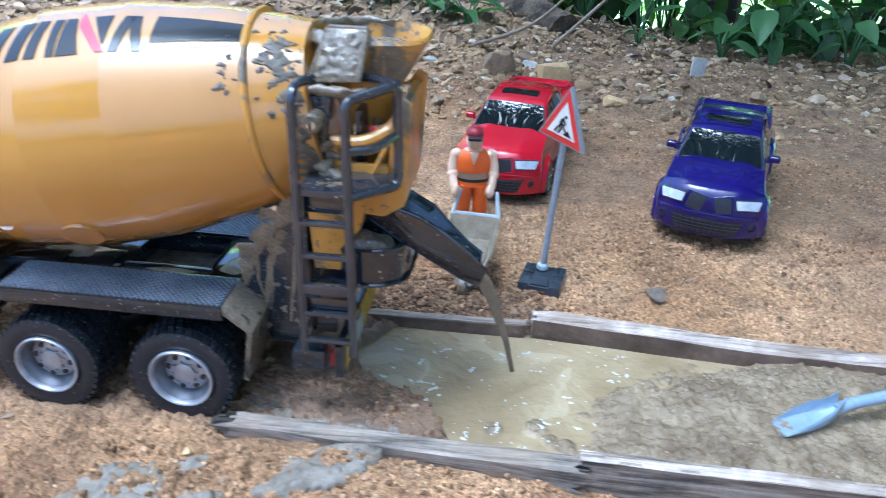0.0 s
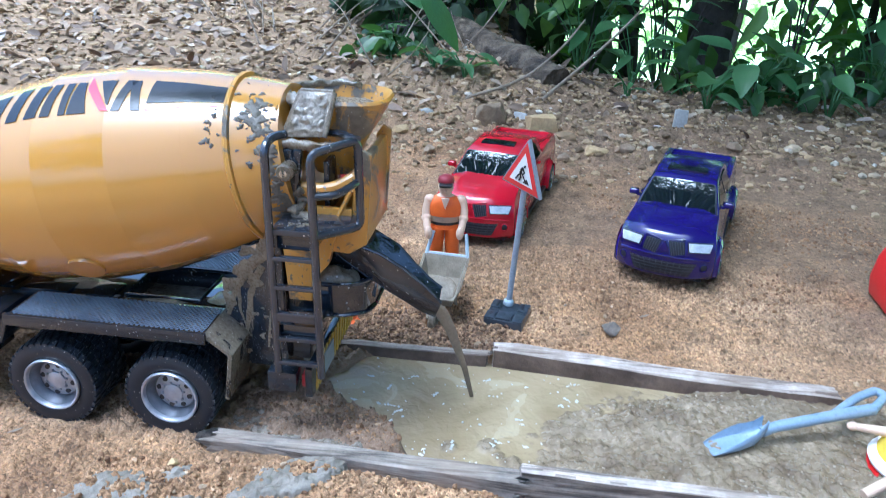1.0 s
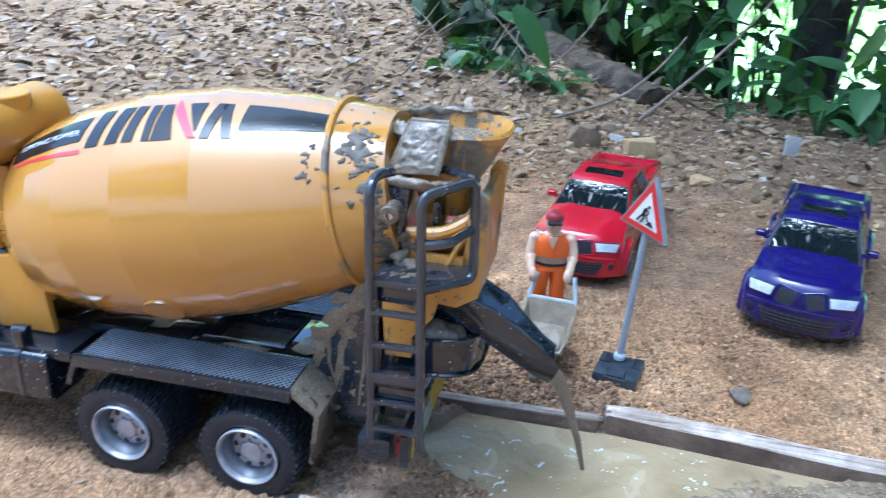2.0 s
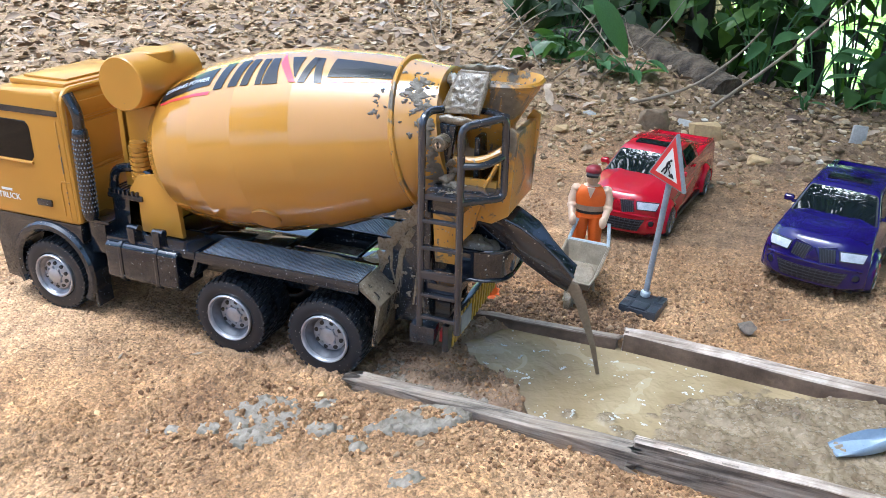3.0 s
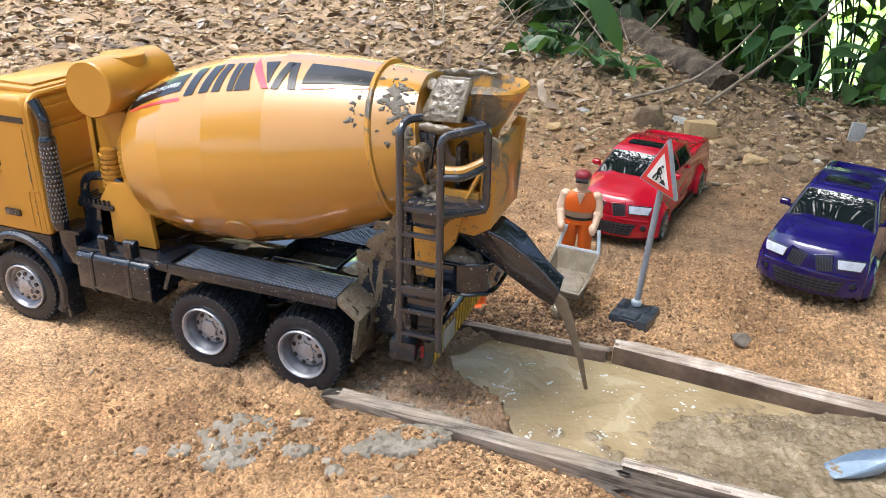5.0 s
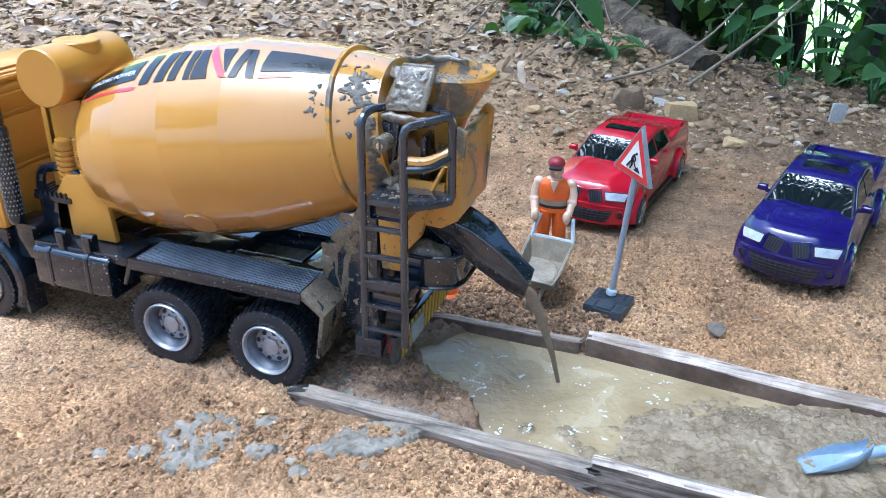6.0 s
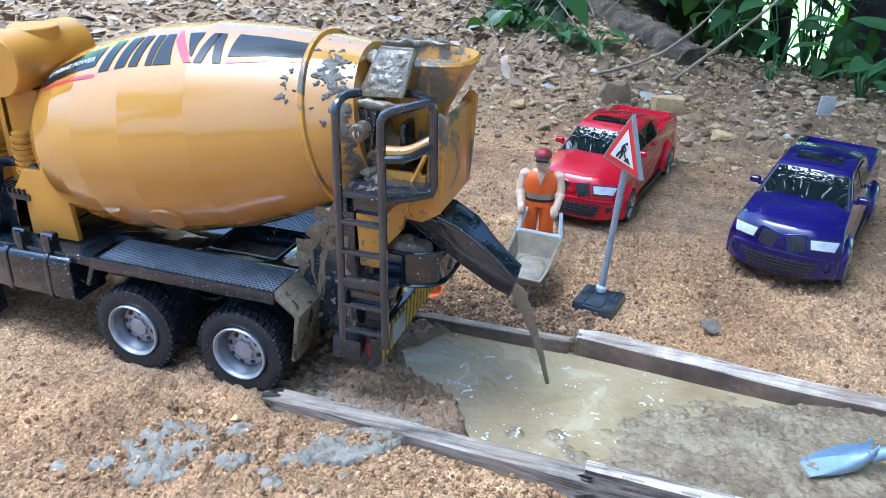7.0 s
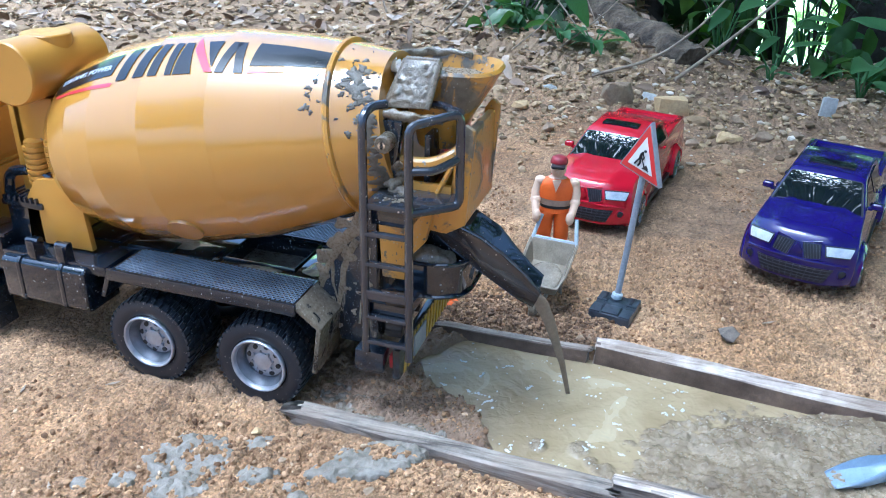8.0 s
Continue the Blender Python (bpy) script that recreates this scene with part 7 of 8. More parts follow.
def blade_bm():
    """A flat-bottomed scoop with raised sides, its open end towards -x."""
    own = bmesh.new()
    tip, neck = Vector((0.1965, 0.4055, 0.0015)), Vector((0.2345, 0.4210, 0.0065))
    d = neck - tip
    side = Vector((-d.y, d.x, 0)).normalized()
    rows = []
    for lay in (0, 1):
        for i in range(9):
            f = i / 8
            w = (0.0064 + 0.0030 * math.sin(math.pi * min(1, f + 0.12))) * (1 if f < 0.82 else 1 - 2.0 * (f - 0.82))
            wall = 0.0015 + 0.0075 * min(1, f * 1.6)
            row = []
            for sx, sz in ((-1.0, 1.0), (-0.94, 0.5), (-0.86, 0.1), (-0.5, 0.0), (0.0, 0.0), (0.5, 0.0), (0.86, 0.1), (0.94, 0.5), (1.0, 1.0)):
                z = wall * sz + (0.006 * (f - 0.82) / 0.18 if f > 0.82 else 0) - 0.0012 * lay
                row.append(own.verts.new(tip + d * f + side * (w - (0.0012 if lay == 0 else 0)) * sx + Vector((0, 0, z))))
            rows.append(row)
    up, lo = rows[:9], rows[9:]
    for g in (up, lo):
        for u, v in zip(g, g[1:]):
            for k in range(8):
                own.faces.new((u[k], u[k + 1], v[k + 1], v[k]))
    loop = lambda g: g[0] + [r[-1] for r in g[1:]] + g[-1][-2::-1] + [r[0] for r in g[-2:0:-1]]
    a, c = loop(up), loop(lo)
    for k in range(len(a)):
        own.faces.new((a[k], a[(k + 1) % len(a)], c[(k + 1) % len(a)], c[k]))
    return own


part("blade", blade_bm(), M["shovel"], shovel, "", 60, SH)
part("shaft", tube([(0.2335, 0.4205, 0.0095), (0.242, 0.424, 0.0125), (0.285, 0.438, 0.0175), (0.314, 0.4475, 0.020)], 0.0037, 12, corner=0.01, taper=0.0042), M["shovel"], shovel, "", 40, SH)
part("grip", tube([(0.286, 0.4395, 0.0185), (0.306, 0.459, 0.021), (0.3225, 0.4695, 0.022), (0.3265, 0.462, 0.022), (0.314, 0.4475, 0.0205)], 0.0032, 10, corner=0.006), M["shovel"], shovel, "", 40, SH)

# ---- doll and red toy at the edge ----
bm = bmesh.new()
for own, slot in (
    (tube([(0.293, 0.4305, 0.016), (0.305, 0.424, 0.019), (0.324, 0.414, 0.024)], 0.0026, 10, taper=0.0042), 0),
    (ball(scaled(0.2905, 0.4315, 0.0155, 0.0042, 0.0034, 0.0030)), 0),
    (lathe([(0.030, 0.0), (0.0285, 0.006), (0.02, 0.026), (0.012, 0.04)], pose(0.330, 0.411, 0.002), 24), 1),
    (lathe([(0.0318, 0.004), (0.0328, 0.0065), (0.0295, 0.011)], pose(0.330, 0.411, -0.002), 24), 2),
    (lathe([(0.0325, -0.003), (0.0330, 0.003)], pose(0.330, 0.409, -0.003), 24), 3),
    (tube([(0.279, 0.3695, 0.007), (0.296, 0.379, 0.012), (0.318, 0.39, 0.02)], 0.0034, 10), 0),
    (ball(scaled(0.335, 0.41, 0.052, 0.014, 0.013, 0.015)), 0),
):
    for f in own.faces:
        f.material_index = slot
    join(bm, own)
bmesh.ops.translate(bm, vec=(-0.332, -0.392, 0), verts=bm.verts)
doll = new("doll", mesh_of("doll", bm, [M["skin"], M["doll_yellow"], M["doll_white"], M["red_toy"]], 50))
doll.location = (0.337, 0.391, 0)
tagged(doll, "plain doll in a yellow and white frilled dress", "doll")
RT = Vector((0.420, 0.640, float(ground_z(0.420, 0.640))))
toy = thing("red_plastic_toy", RT, "bright red rounded plastic toy standing on the soil", "toy")
part("shell", prism([(0.391, 0.0), (0.388, 0.02), (0.391, 0.042), (0.399, 0.060), (0.44, 0.066), (0.46, 0.0)], 0.605, 0.68, "y", 0.006, 3), M["red_toy"], toy, "", 40, (RT.x, RT.y, 0))

# traffic cone standing behind the truck
CN = Vector((-0.092, 0.546, float(ground_z(-0.092, 0.546)) + 0.001))
cone = thing("toy_traffic_cone", CN, "orange toy traffic cone standing behind the truck", "traffic cone")
cm = Matrix.Translation(CN)
part("cone_body", lathe([(0.0085, 0.001), (0.0065, 0.008), (0.0022, 0.030), (0, 0.0305)], cm, 24), M["orange"], cone, "", 40, CN)
part("cone_stripe", lathe([(0.0060, 0.0115), (0.0046, 0.018), (0.0038, 0.018)], cm, 24), M["sign_white"], cone, "white stripe", 40, CN)
part("cone_base", lathe([(0.0125, -0.002), (0.0128, 0.0008), (0.0115, 0.0018), (0.008, 0.002)], cm, 28), M["orange"], cone, "", 40, CN)


# ---- cement splashes on the soil ----
def splash(x, y, rx, ry, turn, seed, h=0.003, material=None):
    """A flat blot with a ragged rim and a pitted, lumpy top."""
    c, s = math.cos(radians(turn)), math.sin(radians(turn))

    def inside(px, py):
        dx, dy = px - x, py - y
        u, v = (dx * c + dy * s) / rx, (dy * c - dx * s) / ry
        return 1.22 - np.hypot(u, v) + 0.75 * fbm(px * 75 + seed * 3.7, py * 75, 3) + 0.45 * fbm(px * 330, py * 330 + seed, 2)

    def top(px, py):
        m = inside(px, py)
        skin = terrain(px, py) + 0.010 * fbm(px * 4, py * 4, 3) + 0.0020
        lump = 0.0024 * nodules(px, py, 0.0046, seed, 0.35) + 0.0030 * fbm(px * 150, py * 150, 3) - 0.0022 * nodules(px, py, 0.0040, seed + 60, 0.12)
        return np.where(m > 0, skin + 0.45 * h * step(0.0, 0.25, m) + lump * step(0.0, 0.3, m), ground_z(px, py) - 0.002)

    g = 0.0011
    reach = 1.5 * max(rx, ry)
    me = sheet("cement_splash", np.arange(x - reach, x + reach, g), np.arange(y - reach, y + reach, g), top, keep=lambda px, py: inside(px, py) > 0)
    me.transform(Matrix.Translation((-x, -y, 0)))
    me.materials.append(material or M["splash"])
    ob = new("cement_splash", me)
    ob.location = (x, y, 0)
    return tagged(ob, "grey blot of spilt cement drying on the soil", "cement", "cement blots")


for k, q in enumerate(((-0.1850, 0.304, 0.022, 0.019, 15, 0.003), (-0.178, 0.281, 0.015, 0.010, 20, 0.002), (-0.1405, 0.303, 0.012, 0.007, 15, 0.002), (-0.0745, 0.329, 0.027, 0.0125, 30, 0.004), (-0.216, 0.2745, 0.008, 0.006, 0, 0.001), (-0.1035, 0.290, 0.006, 0.005, 0, 0.001), (-0.113, 0.298, 0.004, 0.003, 0, 0.001), (-0.235, 0.264, 0.005, 0.004, 0, 0.001), (-0.150, 0.331, 0.010, 0.005, 30, 0.001), (-0.06, 0.268, 0.010, 0.007, 30, 0.001))):
    splash(*q[:5], k + 3, q[5])
for k, q in enumerate(((-0.100, 0.385, 0.034, 0.014, -18, 0.0022), (-0.062, 0.372, 0.022, 0.007, -15, 0.002))):
    splash(*q[:5], k + 40, q[5], M["splash_wet"])


# ---- rocks ----
def rock(name, x, y, sx, sy, sz, material, label, seed, turn=0, sink=0.3, tilt=0):
    """An angular broken stone: the hull of a few points, its edges worn."""
    r = random.Random(seed)
    own = bmesh.new()
    for k in range(15):
        v = Vector((r.gauss(0, 1), r.gauss(0, 1), r.gauss(0, 1))).normalized() * r.uniform(0.85, 1.15)
        own.verts.new((v.x * sx, v.y * sy, v.z * sz))
    res = bmesh.ops.convex_hull(own, input=own.verts)
    bmesh.ops.delete(own, geom=[v for v in own.verts if not v.link_faces], context="VERTS")
    bmesh.ops.bevel(own, geom=own.edges[:], offset=min(sx, sy, sz) * 0.07, segments=1, affect="EDGES", clamp_overlap=True)
    ob = new(name, mesh_of(name, own, material, 20))
    ob.matrix_basis = pose(x, y, float(ground_z(x, y)) + sz * (1 - 2 * sink) * 0.8, tilt, 0, turn)
    return tagged(ob, label, "rock")


rock("pebble", 0.1365, 0.548, 0.0098, 0.008, 0.0072, M["rock_dark"], "small dark brown pebble on the soil", 1)
rock("rock", -0.0235, 1.245, 0.031, 0.022, 0.034, M["rock"], "angular brown rock behind the pickup", 12, 20, 0.2)
own = box(-0.024, 0.024, -0.015, 0.015, -0.016, 0.022, 0.004, 2)
for v in own.verts:
    v.co += Vector((1, 0.6, 1)) * 0.006 * noise.noise(v.co * 40)
ob = new("rock", mesh_of("rock", own, M["rock_yellow"], 25))
ob.matrix_basis = pose(0.064, 1.225, float(ground_z(0.064, 1.225)) + 0.006, 4, -6, 14)
tagged(ob, "ochre block of rock behind the pickup", "rock")
rock("rock", 0.026, 1.29, 0.020, 0.015, 0.012, M["rock_white"], "flat pale grey stone", 4, 30)
rock("rock", -0.1423, 1.29, 0.017, 0.010, 0.006, M["rock_white"], "flat pale grey stone", 44, 10)
own = box(-0.011, 0.011, -0.004, 0.004, -0.006, 0.030, 0.0022, 2)
for v in own.verts:
    v.co += Vector((1, 0.4, 1)) * 0.003 * noise.noise(v.co * 60)
slab = new("pale_stone", mesh_of("pale_stone", own, M["rock_white"], 25))
slab.matrix_basis = pose(0.2985, 1.315, float(ground_z(0.2985, 1.315)), -8, 4, 10)
tagged(slab, "upright pale flat stone by the leafy plants", "rock")
for k, (x, y, sz) in enumerate(((-0.1579, 0.3368, 0.0042), (-0.0655, 0.3059, 0.0036), (0.0278, 0.5120, 0.0052), (-0.0138, 0.5365, 0.0050), (0.035, 0.5135, 0.0034), (-0.075, 0.288, 0.0030), (-0.30, 0.262, 0.0032), (-0.128, 0.318, 0.0034))):
    rock("pebble", x, y, sz, sz * 0.8, sz * 0.7, M["rock" if k % 3 else "rock_yellow"], "small tan pebble lying on the clay", k + 60, k * 50)
STRAW = mesh_of("straw", prism([(-0.0055, 0), (0, 0.0012), (0.0055, 0.0003), (0.0002, -0.0010)], 0, 0.0007, "z", 0.0002), M["twig"])
for k, (x, y) in enumerate(((-0.2803, 0.3520), (-0.3355, 0.3266), (-0.135, 0.2902), (0.10, 0.60), (-0.25, 0.255), (0.17, 0.585))):
    ob = new("straw", STRAW)
    ob.matrix_basis = pose(x, y, float(ground_z(x, y)) + 0.0012, 6, -5, 35 + 70 * k)
    tagged(ob, "pale dry straw chip on the clay", "straw", "straw chips")
for k, (x, y, s) in enumerate(((0.145, 1.08, 0.022), (0.19, 1.12, 0.02), (0.24, 1.15, 0.018), (0.17, 1.22, 0.025), (0.29, 1.06, 0.016), (-0.16, 1.16, 0.018), (-0.25, 1.02, 0.015), (0.10, 1.05, 0.017), (-0.19, 0.9, 0.012), (-0.42, 1.2, 0.024), (-0.55, 1.3, 0.026), (-0.1, 1.06, 0.016), (0.36, 1.17, 0.02), (0.44, 1.1, 0.018))):
    rock("rock", x, y, s * 0.85, s * 0.65, s * 0.5, M["rock" if k % 5 else "rock_yellow"], "fist-like loose rock among gravel", k + 7, k * 37)


# ---- trees, log, branches ----
def stem(name, pts, r0, r1, material, label, category, seg=10):
    at = Vector(pts[0])
    pts = rounded([Vector(q) - at for q in pts], 0.15, 5)
    b = tube(pts, r0, seg, taper=r1)
    for v in b.verts:
        d = noise.noise((v.co + at) * 9) * 0.25 * r0
        v.co += Vector((v.co.x, v.co.y, 0)).normalized() * d * 0.4 if v.co.length > 1e-4 else Vector()
    ob = new(name, mesh_of(name, b, material, 60))
    ob.location = at
    return tagged(ob, label, category)


gzf = lambda x, y: float(ground_z(x, y))
log_pts = [Vector(v) for v in ((0.085, 1.600, -0.010), (0.045, 1.648, -0.001), (-0.03, 1.74, 0.014), (-0.12, 1.845, 0.030), (-0.21, 1.95, 0.047), (-0.36, 2.13, 0.08))]
b = tube(rounded([v - log_pts[0] for v in log_pts], 0.05, 4), 0.037, 18, taper=0.046)
bmesh.ops.subdivide_edges(b, edges=b.edges[:], cuts=2, use_grid_fill=True)
for v in b.verts:
    q = v.co + log_pts[0]
    v.co += Vector((0, -0.3, 1)) * (0.012 * noise.noise(q * 16) + 0.006 * noise.noise(Vector((q.x * 20, q.y * 90, q.z * 90))))
ob = new("fallen_log", mesh_of("fallen_log", b, M["log_bark"], 60))
ob.location = log_pts[0]
tagged(ob, "rotten brown log lying down the bank", "log")
stem("dry_branch", [(-0.08, 1.38, 0.004), (0.02, 1.43, 0.03), (0.09, 1.5, 0.083), (0.13, 1.56, 0.13)], 0.0032, 0.0018, M["twig"], "thin dry branch rising from the soil", "branch", 8)
stem("dry_branch", [(0.06, 1.42, 0.0), (0.14, 1.5, 0.06), (0.23, 1.6, 0.134), (0.31, 1.7, 0.22)], 0.0034, 0.002, M["twig"], "thin dry branch rising from the soil", "branch", 8)
rt = random.Random(3)


def tree(x, y, r, h, material, lean=(0, 0), crown=True):
    at = Vector((x, y, gzf(x, y) - 0.05))
    t = thing("tree", at, "slender forest tree with dark bark" if material is M["bark"] else "thin pale-stemmed young tree", "tree", "forest trees")
    top = Vector((lean[0], lean[1], h))
    pts = [top * f + Vector((0.03 * math.sin(5 * f + x * 7), 0.02 * math.cos(4 * f + y), 0)) for f in np.linspace(0, 1, 10)]
    part("trunk", tube(pts, r, 12, taper=r * 0.55), material, t, "", 60)
    for k in range(4):
        f = 0.35 + 0.14 * k
        a = rt.random() * 6.28
        q = pts[int(f * 9)]
        e = q + Vector((math.cos(a), math.sin(a), 0.6)) * h * 0.16
        part("limb", tube([q, (q + e) / 2 + Vector((0, 0, 0.03)), e], r * 0.3, 7, taper=r * 0.12), material, t, "", 60)
    if crown:
        n = 420
        rr = np.random.RandomState(int(x * 100 + y * 10) % 1000)
        c = np.stack([rr.normal(top.x * 0.8, 0.32, n), rr.normal(top.y * 0.8, 0.32, n), h * (0.45 + 0.6 * rr.rand(n))], -1)
        ob = leaf_cloud("crown", c, (rr.rand(n) * 6.28, rr.normal(-0.3, 0.5, n), rr.normal(0, 0.5, n)), 0.07 + 0.08 * rr.rand(n), M["leaf_dark"], "", "", seed=5)
        ob.parent = t
        for key in ("label", "category", "kind"):
            if key in ob:
                del ob[key]
    return t


def big_tree(x, y, h):
    at = Vector((x, y, gzf(x, y) - 0.1))
    t = thing("tree", at, "tall leafy tree, mostly unseen, added to shape light and reflections", "tree", "tall trees")
    pts = [Vector((0.06 * math.sin(4 * f + x), 0.06 * math.cos(3 * f + y), h * f)) for f in np.linspace(0, 1, 9)]
    part("trunk", tube(pts, 0.09, 12, taper=0.03), M["bark"], t, "", 60)
    rr = np.random.RandomState(int(abs(x * 100 + y * 10)) % 1000)
    hubs = []
    for k in range(9):
        q = pts[3 + k % 5]
        a = k * 2.4
        e = q + Vector((math.cos(a) * 0.9, math.sin(a) * 0.9, 0.5)) * rr.uniform(0.6, 1.1)
        hubs.append(e)
        part("limb", tube([q, (q + e) / 2 + Vector((0, 0, 0.06)), e], 0.03, 7, taper=0.008), M["bark"], t, "", 60)
    n = 900
    c = np.array([hubs[i % 9] for i in range(n)]) + rr.normal(0, 0.30, (n, 3))
    ob = leaf_cloud("crown", c, (rr.rand(n) * 6.28, rr.normal(-0.3, 0.5, n), rr.normal(0, 0.5, n)), 0.14 + 0.16 * rr.rand(n), M["leaf_dark"], "", "", seed=5)
    ob.parent = t
    for key in ("label", "category", "kind"):
        if key in ob:
            del ob[key]
    return t


tree(0.50, 2.15, 0.062, 2.6, M["bark"], (0.05, 0.1))
tree(0.28, 2.35, 0.03, 2.4, M["bark"], (-0.1, 0.1))
tree(0.86, 2.0, 0.03, 2.2, M["bark"], (0.15, 0.05))
tree(-0.02, 2.2, 0.034, 2.4, M["bark"], (-0.05, 0.2))
tree(1.25, 2.5, 0.05, 2.6, M["bark"], (0.0, 0.1))
for k in range(26):
    x, y = rt.uniform(-0.25, 1.7), rt.uniform(1.95, 3.2)
    tree(x, y, rt.uniform(0.006, 0.015), rt.uniform(0.9, 1.6), M["bark_pale" if k % 2 else "bark"], (rt.uniform(-0.15, 0.15), rt.uniform(-0.1, 0.1)), crown=k % 4 == 0)

# tall trees, mostly unseen, added round the clearing to shape light and reflections
for x, y, hh in ((-3.4, -3.2, 4.6), (1.2, -4.2, 4.4), (2.6, -1.4, 4.0), (1.9, 0.5, 3.6), (1.7, 1.5, 3.4), (0.9, 2.0, 3.4), (2.9, 1.9, 4.6)):
    big_tree(x, y, hh)

# a tree whose limbs reach over the cars
at = Vector((1.15, 2.1, gzf(1.15, 2.1) - 0.1))
over = thing("tree", at, "tall forest tree with limbs over the clearing", "tree", "tall trees")
part("trunk", tube([(0, 0, 0), (-0.03, 0, 1.2), (-0.1, -0.1, 2.6), (-0.1, -0.2, 3.6)], 0.08, 12, taper=0.03), M["bark"], over, "", 60)
rr = np.random.RandomState(77)
tips = [Vector((-1.1, -1.5, 2.9)), Vector((-0.8, -1.2, 3.1)), Vector((-1.3, -1.0, 2.8)), Vector((-0.6, -1.5, 3.0)), Vector((-1.0, -0.7, 3.2)), Vector((-0.5, -0.8, 2.7)), Vector((-1.5, -1.35, 3.1)), Vector((-1.95, -1.30, 3.1)), Vector((-2.2, -1.05, 3.0)), Vector((-1.75, -0.95, 2.9))]
for e in tips:
    q = Vector((-0.07, -0.08, 2.1))
    part("limb", tube([q, (q + e) / 2 + Vector((0, 0, 0.25)), e], 0.03, 7, taper=0.006), M["bark"], over, "", 60)
n = 7200
c = np.array([tips[i % len(tips)] for i in range(n)]) + rr.normal(0, 1, (n, 3)) * (0.27, 0.27, 0.14)
ob = leaf_cloud("crown", c, (rr.rand(n) * 6.28, rr.normal(-0.2, 0.3, n), rr.normal(0, 0.4, n)), 0.03 + 0.05 * rr.rand(n), M["leaf_dark"], "", "", seed=5)
ob.parent = over
for key in ("label", "category", "kind"):
    if key in ob:
        del ob[key]

# low undergrowth of the forest
n = 3600
rr = np.random.RandomState(21)
p = np.stack([rr.uniform(-0.25, 2.0, n), rr.uniform(1.75, 3.4, n), np.zeros(n)], -1)
p[:, 2] = ground_z(p[:, 0], p[:, 1]) + 0.04 + 0.75 * rr.rand(n)
clump = fbm(p[:, 0] * 4, p[:, 1] * 4 + p[:, 2] * 5, 3) > 0.06 + 0.12 * step(0.1, 0.4, p[:, 0])
p = p[clump]
n = len(p)
leaf_cloud("undergrowth", p, (rr.rand(n) * 6.28, rr.normal(-0.35, 0.5, n), rr.normal(0, 0.5, n)), 0.045 + 0.075 * rr.rand(n), M["leaf_dark"], "dark green forest undergrowth with gaps", "undergrowth", seed=9)

# foliage between the stems with shade in its colour, broad leaves at the wood's edge
n = 5200
p = np.stack([rr.uniform(-0.55, 1.5, n), rr.uniform(2.1, 3.3, n), np.zeros(n)], -1)
p[:, 2] = ground_z(p[:, 0], p[:, 1]) + 0.02 + 0.95 * rr.rand(n)
p = p[fbm(p[:, 0] * 5, p[:, 2] * 6 + p[:, 1] * 2, 3) > 0.0 + 0.5 * step(0.2, 0.45, p[:, 0])]
n = len(p)
leaf_cloud("undergrowth", p, (rr.rand(n) * 6.28, rr.normal(-0.4, 0.5, n), rr.normal(0, 0.6, n)), 0.06 + 0.08 * rr.rand(n), M["leaf_shade_tint"], "foliage deep in the wood, its shade put into dark leaf colour", "undergrowth", seed=19, wide=0.5)
for cx, cy, cz, sx, sz, n in ((0.36, 1.70, 0.0, 0.08, 0.03, 26), (0.50, 1.66, 0.02, 0.11, 0.05, 60), (0.70, 1.72, 0.02, 0.14, 0.06, 70), (0.16, 2.05, 0.12, 0.16, 0.09, 60), (0.36, 2.0, 0.24, 0.16, 0.12, 50), (0.64, 1.95, 0.33, 0.16, 0.12, 46), (0.90, 1.92, 0.22, 0.16, 0.14, 46), (-0.12, 2.2, 0.16, 0.14, 0.07, 60), (-0.28, 1.69, 0.055, 0.06, 0.012, 80), (-0.22, 1.80, 0.06, 0.05, 0.014, 60), (-0.36, 1.95, 0.12, 0.12, 0.05, 100), (-0.22, 2.10, 0.12, 0.12, 0.06, 100)):
    p = np.stack([rr.normal(cx, sx * 0.6, n), rr.normal(cy, 0.07, n), rr.normal(cz, sz * 0.6, n)], -1)
    p[:, 2] = np.maximum(p[:, 2], ground_z(p[:, 0], p[:, 1]) + 0.015)
    at = Vector((cx, cy, gzf(cx, cy)))
    bush = thing("bush", at, "dense green bush with broad leaves at the wood's edge", "bush", "bushes")
    # the bushes far left get the leaves with shade in their colour
    ob = leaf_cloud("foliage", p - np.array(at)[None], (rr.normal(-1.57, 1.3, n), rr.normal(-0.45, 0.45, n), rr.normal(0, 0.5, n)), 0.035 + 0.05 * rr.rand(n) ** 1.5, M["leaf_broad" if cy < 1.8 else "leaf_shade_tint" if cx < -0.15 else "leaf_dark"], "", "", seed=29, wide=0.55, droop=0.3)
    ob.parent = bush
    for key in ("label", "category"):
        if key in ob:
            del ob[key]
    ob["kind"] = "stuff"
    for k in range(6):
        e = Vector((rr.normal(0, sx * 0.5), rr.normal(0, 0.05), max(0.03, cz - at.z + rr.normal(0, sz * 0.4))))
        part("stem", tube([(0, 0, -0.02), e * 0.5 + Vector((0, 0, 0.02)), e], 0.003, 5, taper=0.0012), M["bark"], bush)

LEAF = [mesh_of("leaf", leaf_bm(1.0, w, 0.22, d, 9), M["leaf"], 60) for w, d in ((0.5, 0.25), (0.58, 0.4), (0.36, 0.4))]


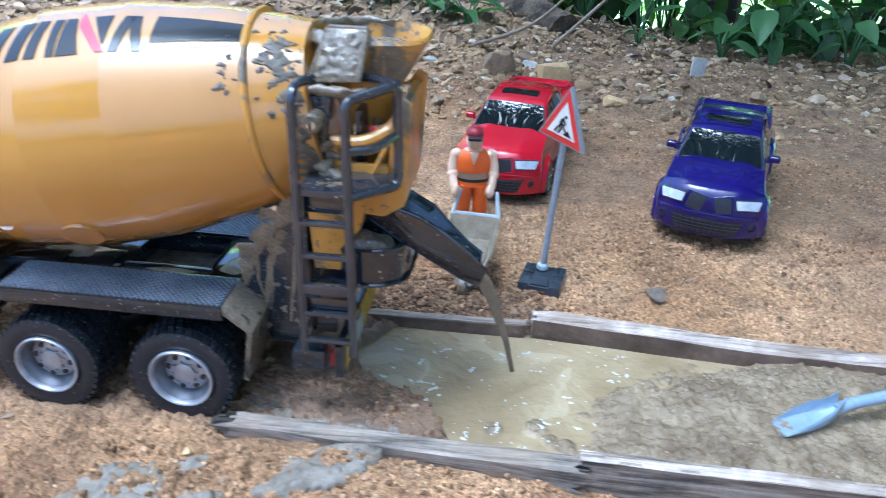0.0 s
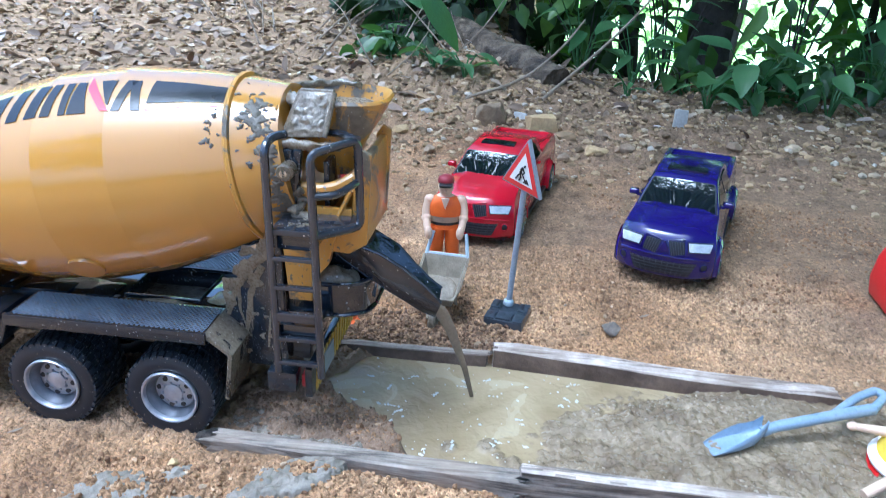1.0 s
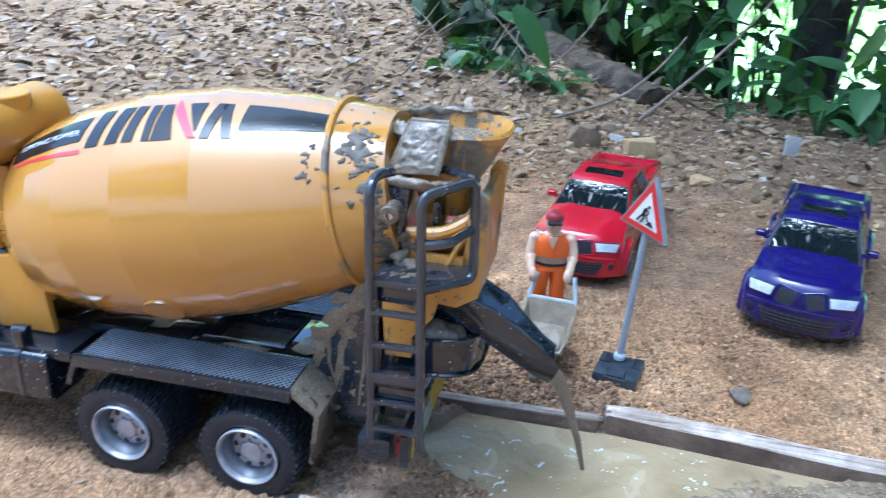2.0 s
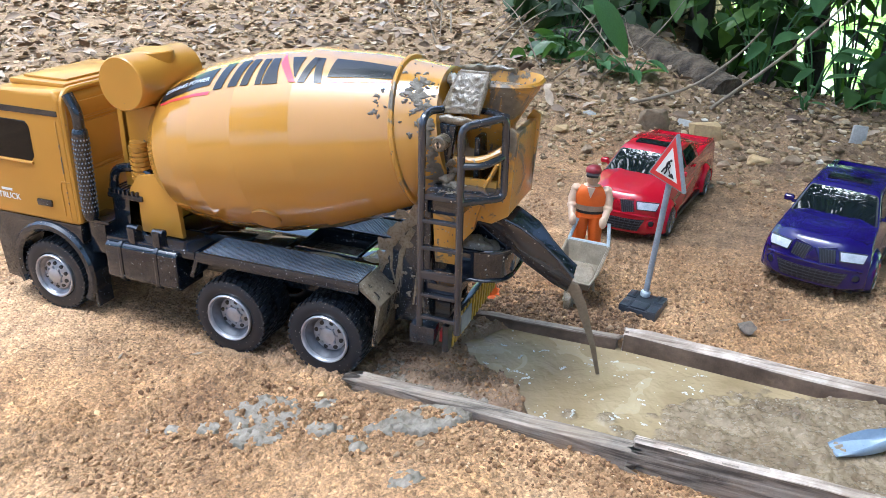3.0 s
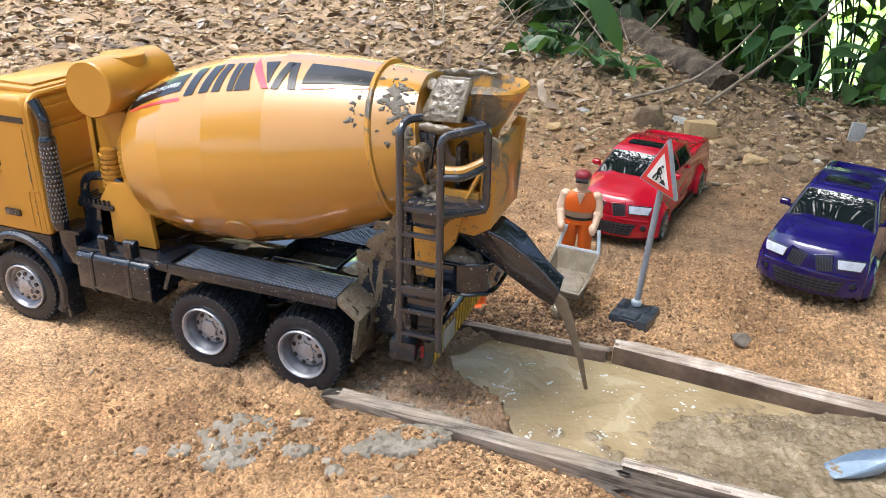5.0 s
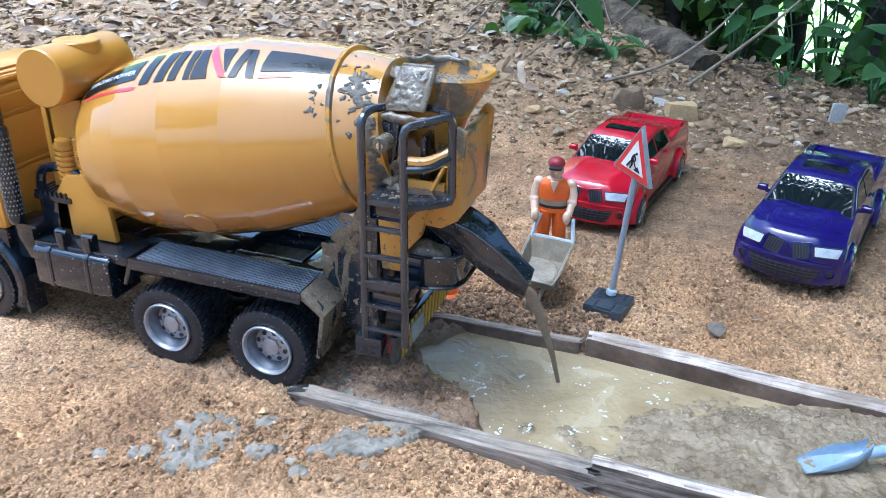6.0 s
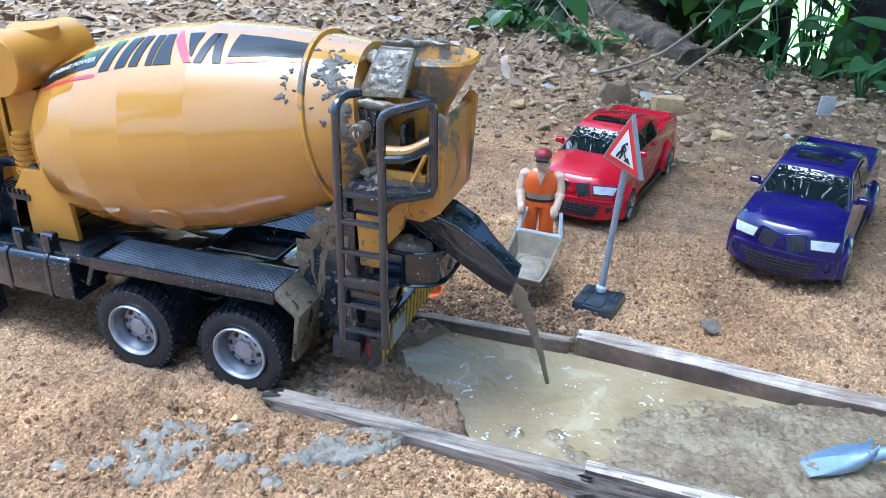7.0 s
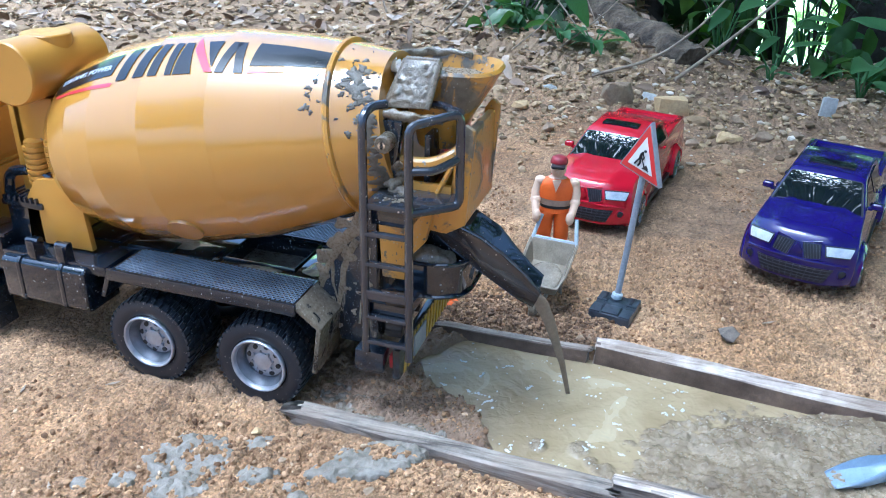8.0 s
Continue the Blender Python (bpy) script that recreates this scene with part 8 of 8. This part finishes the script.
def plant(x, y, leaves, label, seed, height=0.1, spread=0.5, size=(0.06, 0.1), lift=0.2, name="leafy_plant"):
    r = random.Random(seed)
    at = Vector((x, y, gzf(x, y)))
    t = thing(name, at, label, "plant", "leafy plants")
    for k in range(leaves):
        f = 0.25 + 0.75 * (k + 0.5) / leaves
        a = k * 2.4 + r.uniform(-0.4, 0.4)
        q = Vector((math.cos(a) * spread * height * f * 0.5, math.sin(a) * spread * height * f * 0.5, height * f))
        part("stalk", tube([(0, 0, -0.01), q * 0.5 + Vector((0, 0, height * 0.12)), q], 0.0022, 5, taper=0.0012), M["leaf"], t)
        s = r.uniform(*size)
        m = Matrix.Translation(q) @ Euler((r.uniform(-0.4, 0.4), -lift + r.uniform(-0.35, 0.35), a + r.uniform(-0.5, 0.5))).to_matrix().to_4x4() @ Matrix.Scale(s, 4)
        piece("leaf", LEAF[k % 3], t, m)
    return t


SMALL, BUSHY = "small green broad-leaved plant at the bank", "bushy plant with drooping large green leaves"
plant(-0.17, 1.56, 6, SMALL, 1, 0.045, 1.0, (0.05, 0.075), 0.0)
plant(-0.10, 1.54, 6, SMALL, 2, 0.05, 1.0, (0.05, 0.07), 0.0)
plant(0.23, 1.56, 5, "young plant with round pale green leaves", 12, 0.055, 1.0, (0.022, 0.032), 0.0)
plant(0.38, 1.52, 9, BUSHY, 3, 0.08, 1.2, (0.045, 0.075), 0.05)
plant(0.47, 1.55, 11, BUSHY, 4, 0.12, 1.1, (0.05, 0.085), 0.05)
plant(0.60, 1.50, 9, BUSHY, 5, 0.10, 1.1, (0.05, 0.085), 0.05)
plant(0.72, 1.62, 10, BUSHY, 6, 0.22, 0.9, (0.08, 0.13), 0.15)
plant(0.25, 1.72, 9, BUSHY, 7, 0.15, 0.9, (0.06, 0.10), 0.15)
plant(0.14, 1.86, 9, BUSHY, 8, 0.24, 0.9, (0.06, 0.10), 0.15)
plant(0.90, 1.78, 11, BUSHY, 9, 0.30, 0.8, (0.08, 0.13), 0.15)
plant(0.33, 1.95, 9, BUSHY, 11, 0.30, 0.8, (0.06, 0.11), 0.15)
plant(-0.30, 1.85, 8, BUSHY, 13, 0.22, 0.9, (0.06, 0.1), 0.15)
# single long leaf hanging in over the log
t = thing("hanging_leaf", (-0.185, 1.5, 0.172), "long bright green leaf hanging over the bank", "leaf")
m = Euler((0.9, 0.80, -0.15)).to_matrix().to_4x4() @ Matrix.Scale(0.125, 4)
piece("leaf", LEAF[2], t, m)
# twigs and roots on the bank
for k in range(26):
    x, y = rt.uniform(-0.75, -0.1), rt.uniform(1.45, 2.0)
    a = rt.uniform(0.4, 2.7)
    l = rt.uniform(0.08, 0.3)
    z = gzf(x, y)
    stem("dry_twig", [(x, y, z), (x + l * 0.5 * math.cos(a), y + 0.06, z + l * 0.35), (x + l * math.cos(a) * 0.8, y + 0.1, z + l * rt.uniform(0.4, 0.8))], rt.uniform(0.0012, 0.003), 0.0007, M["twig"], "dry grey-brown twig in the leaf litter", "twig", 6)
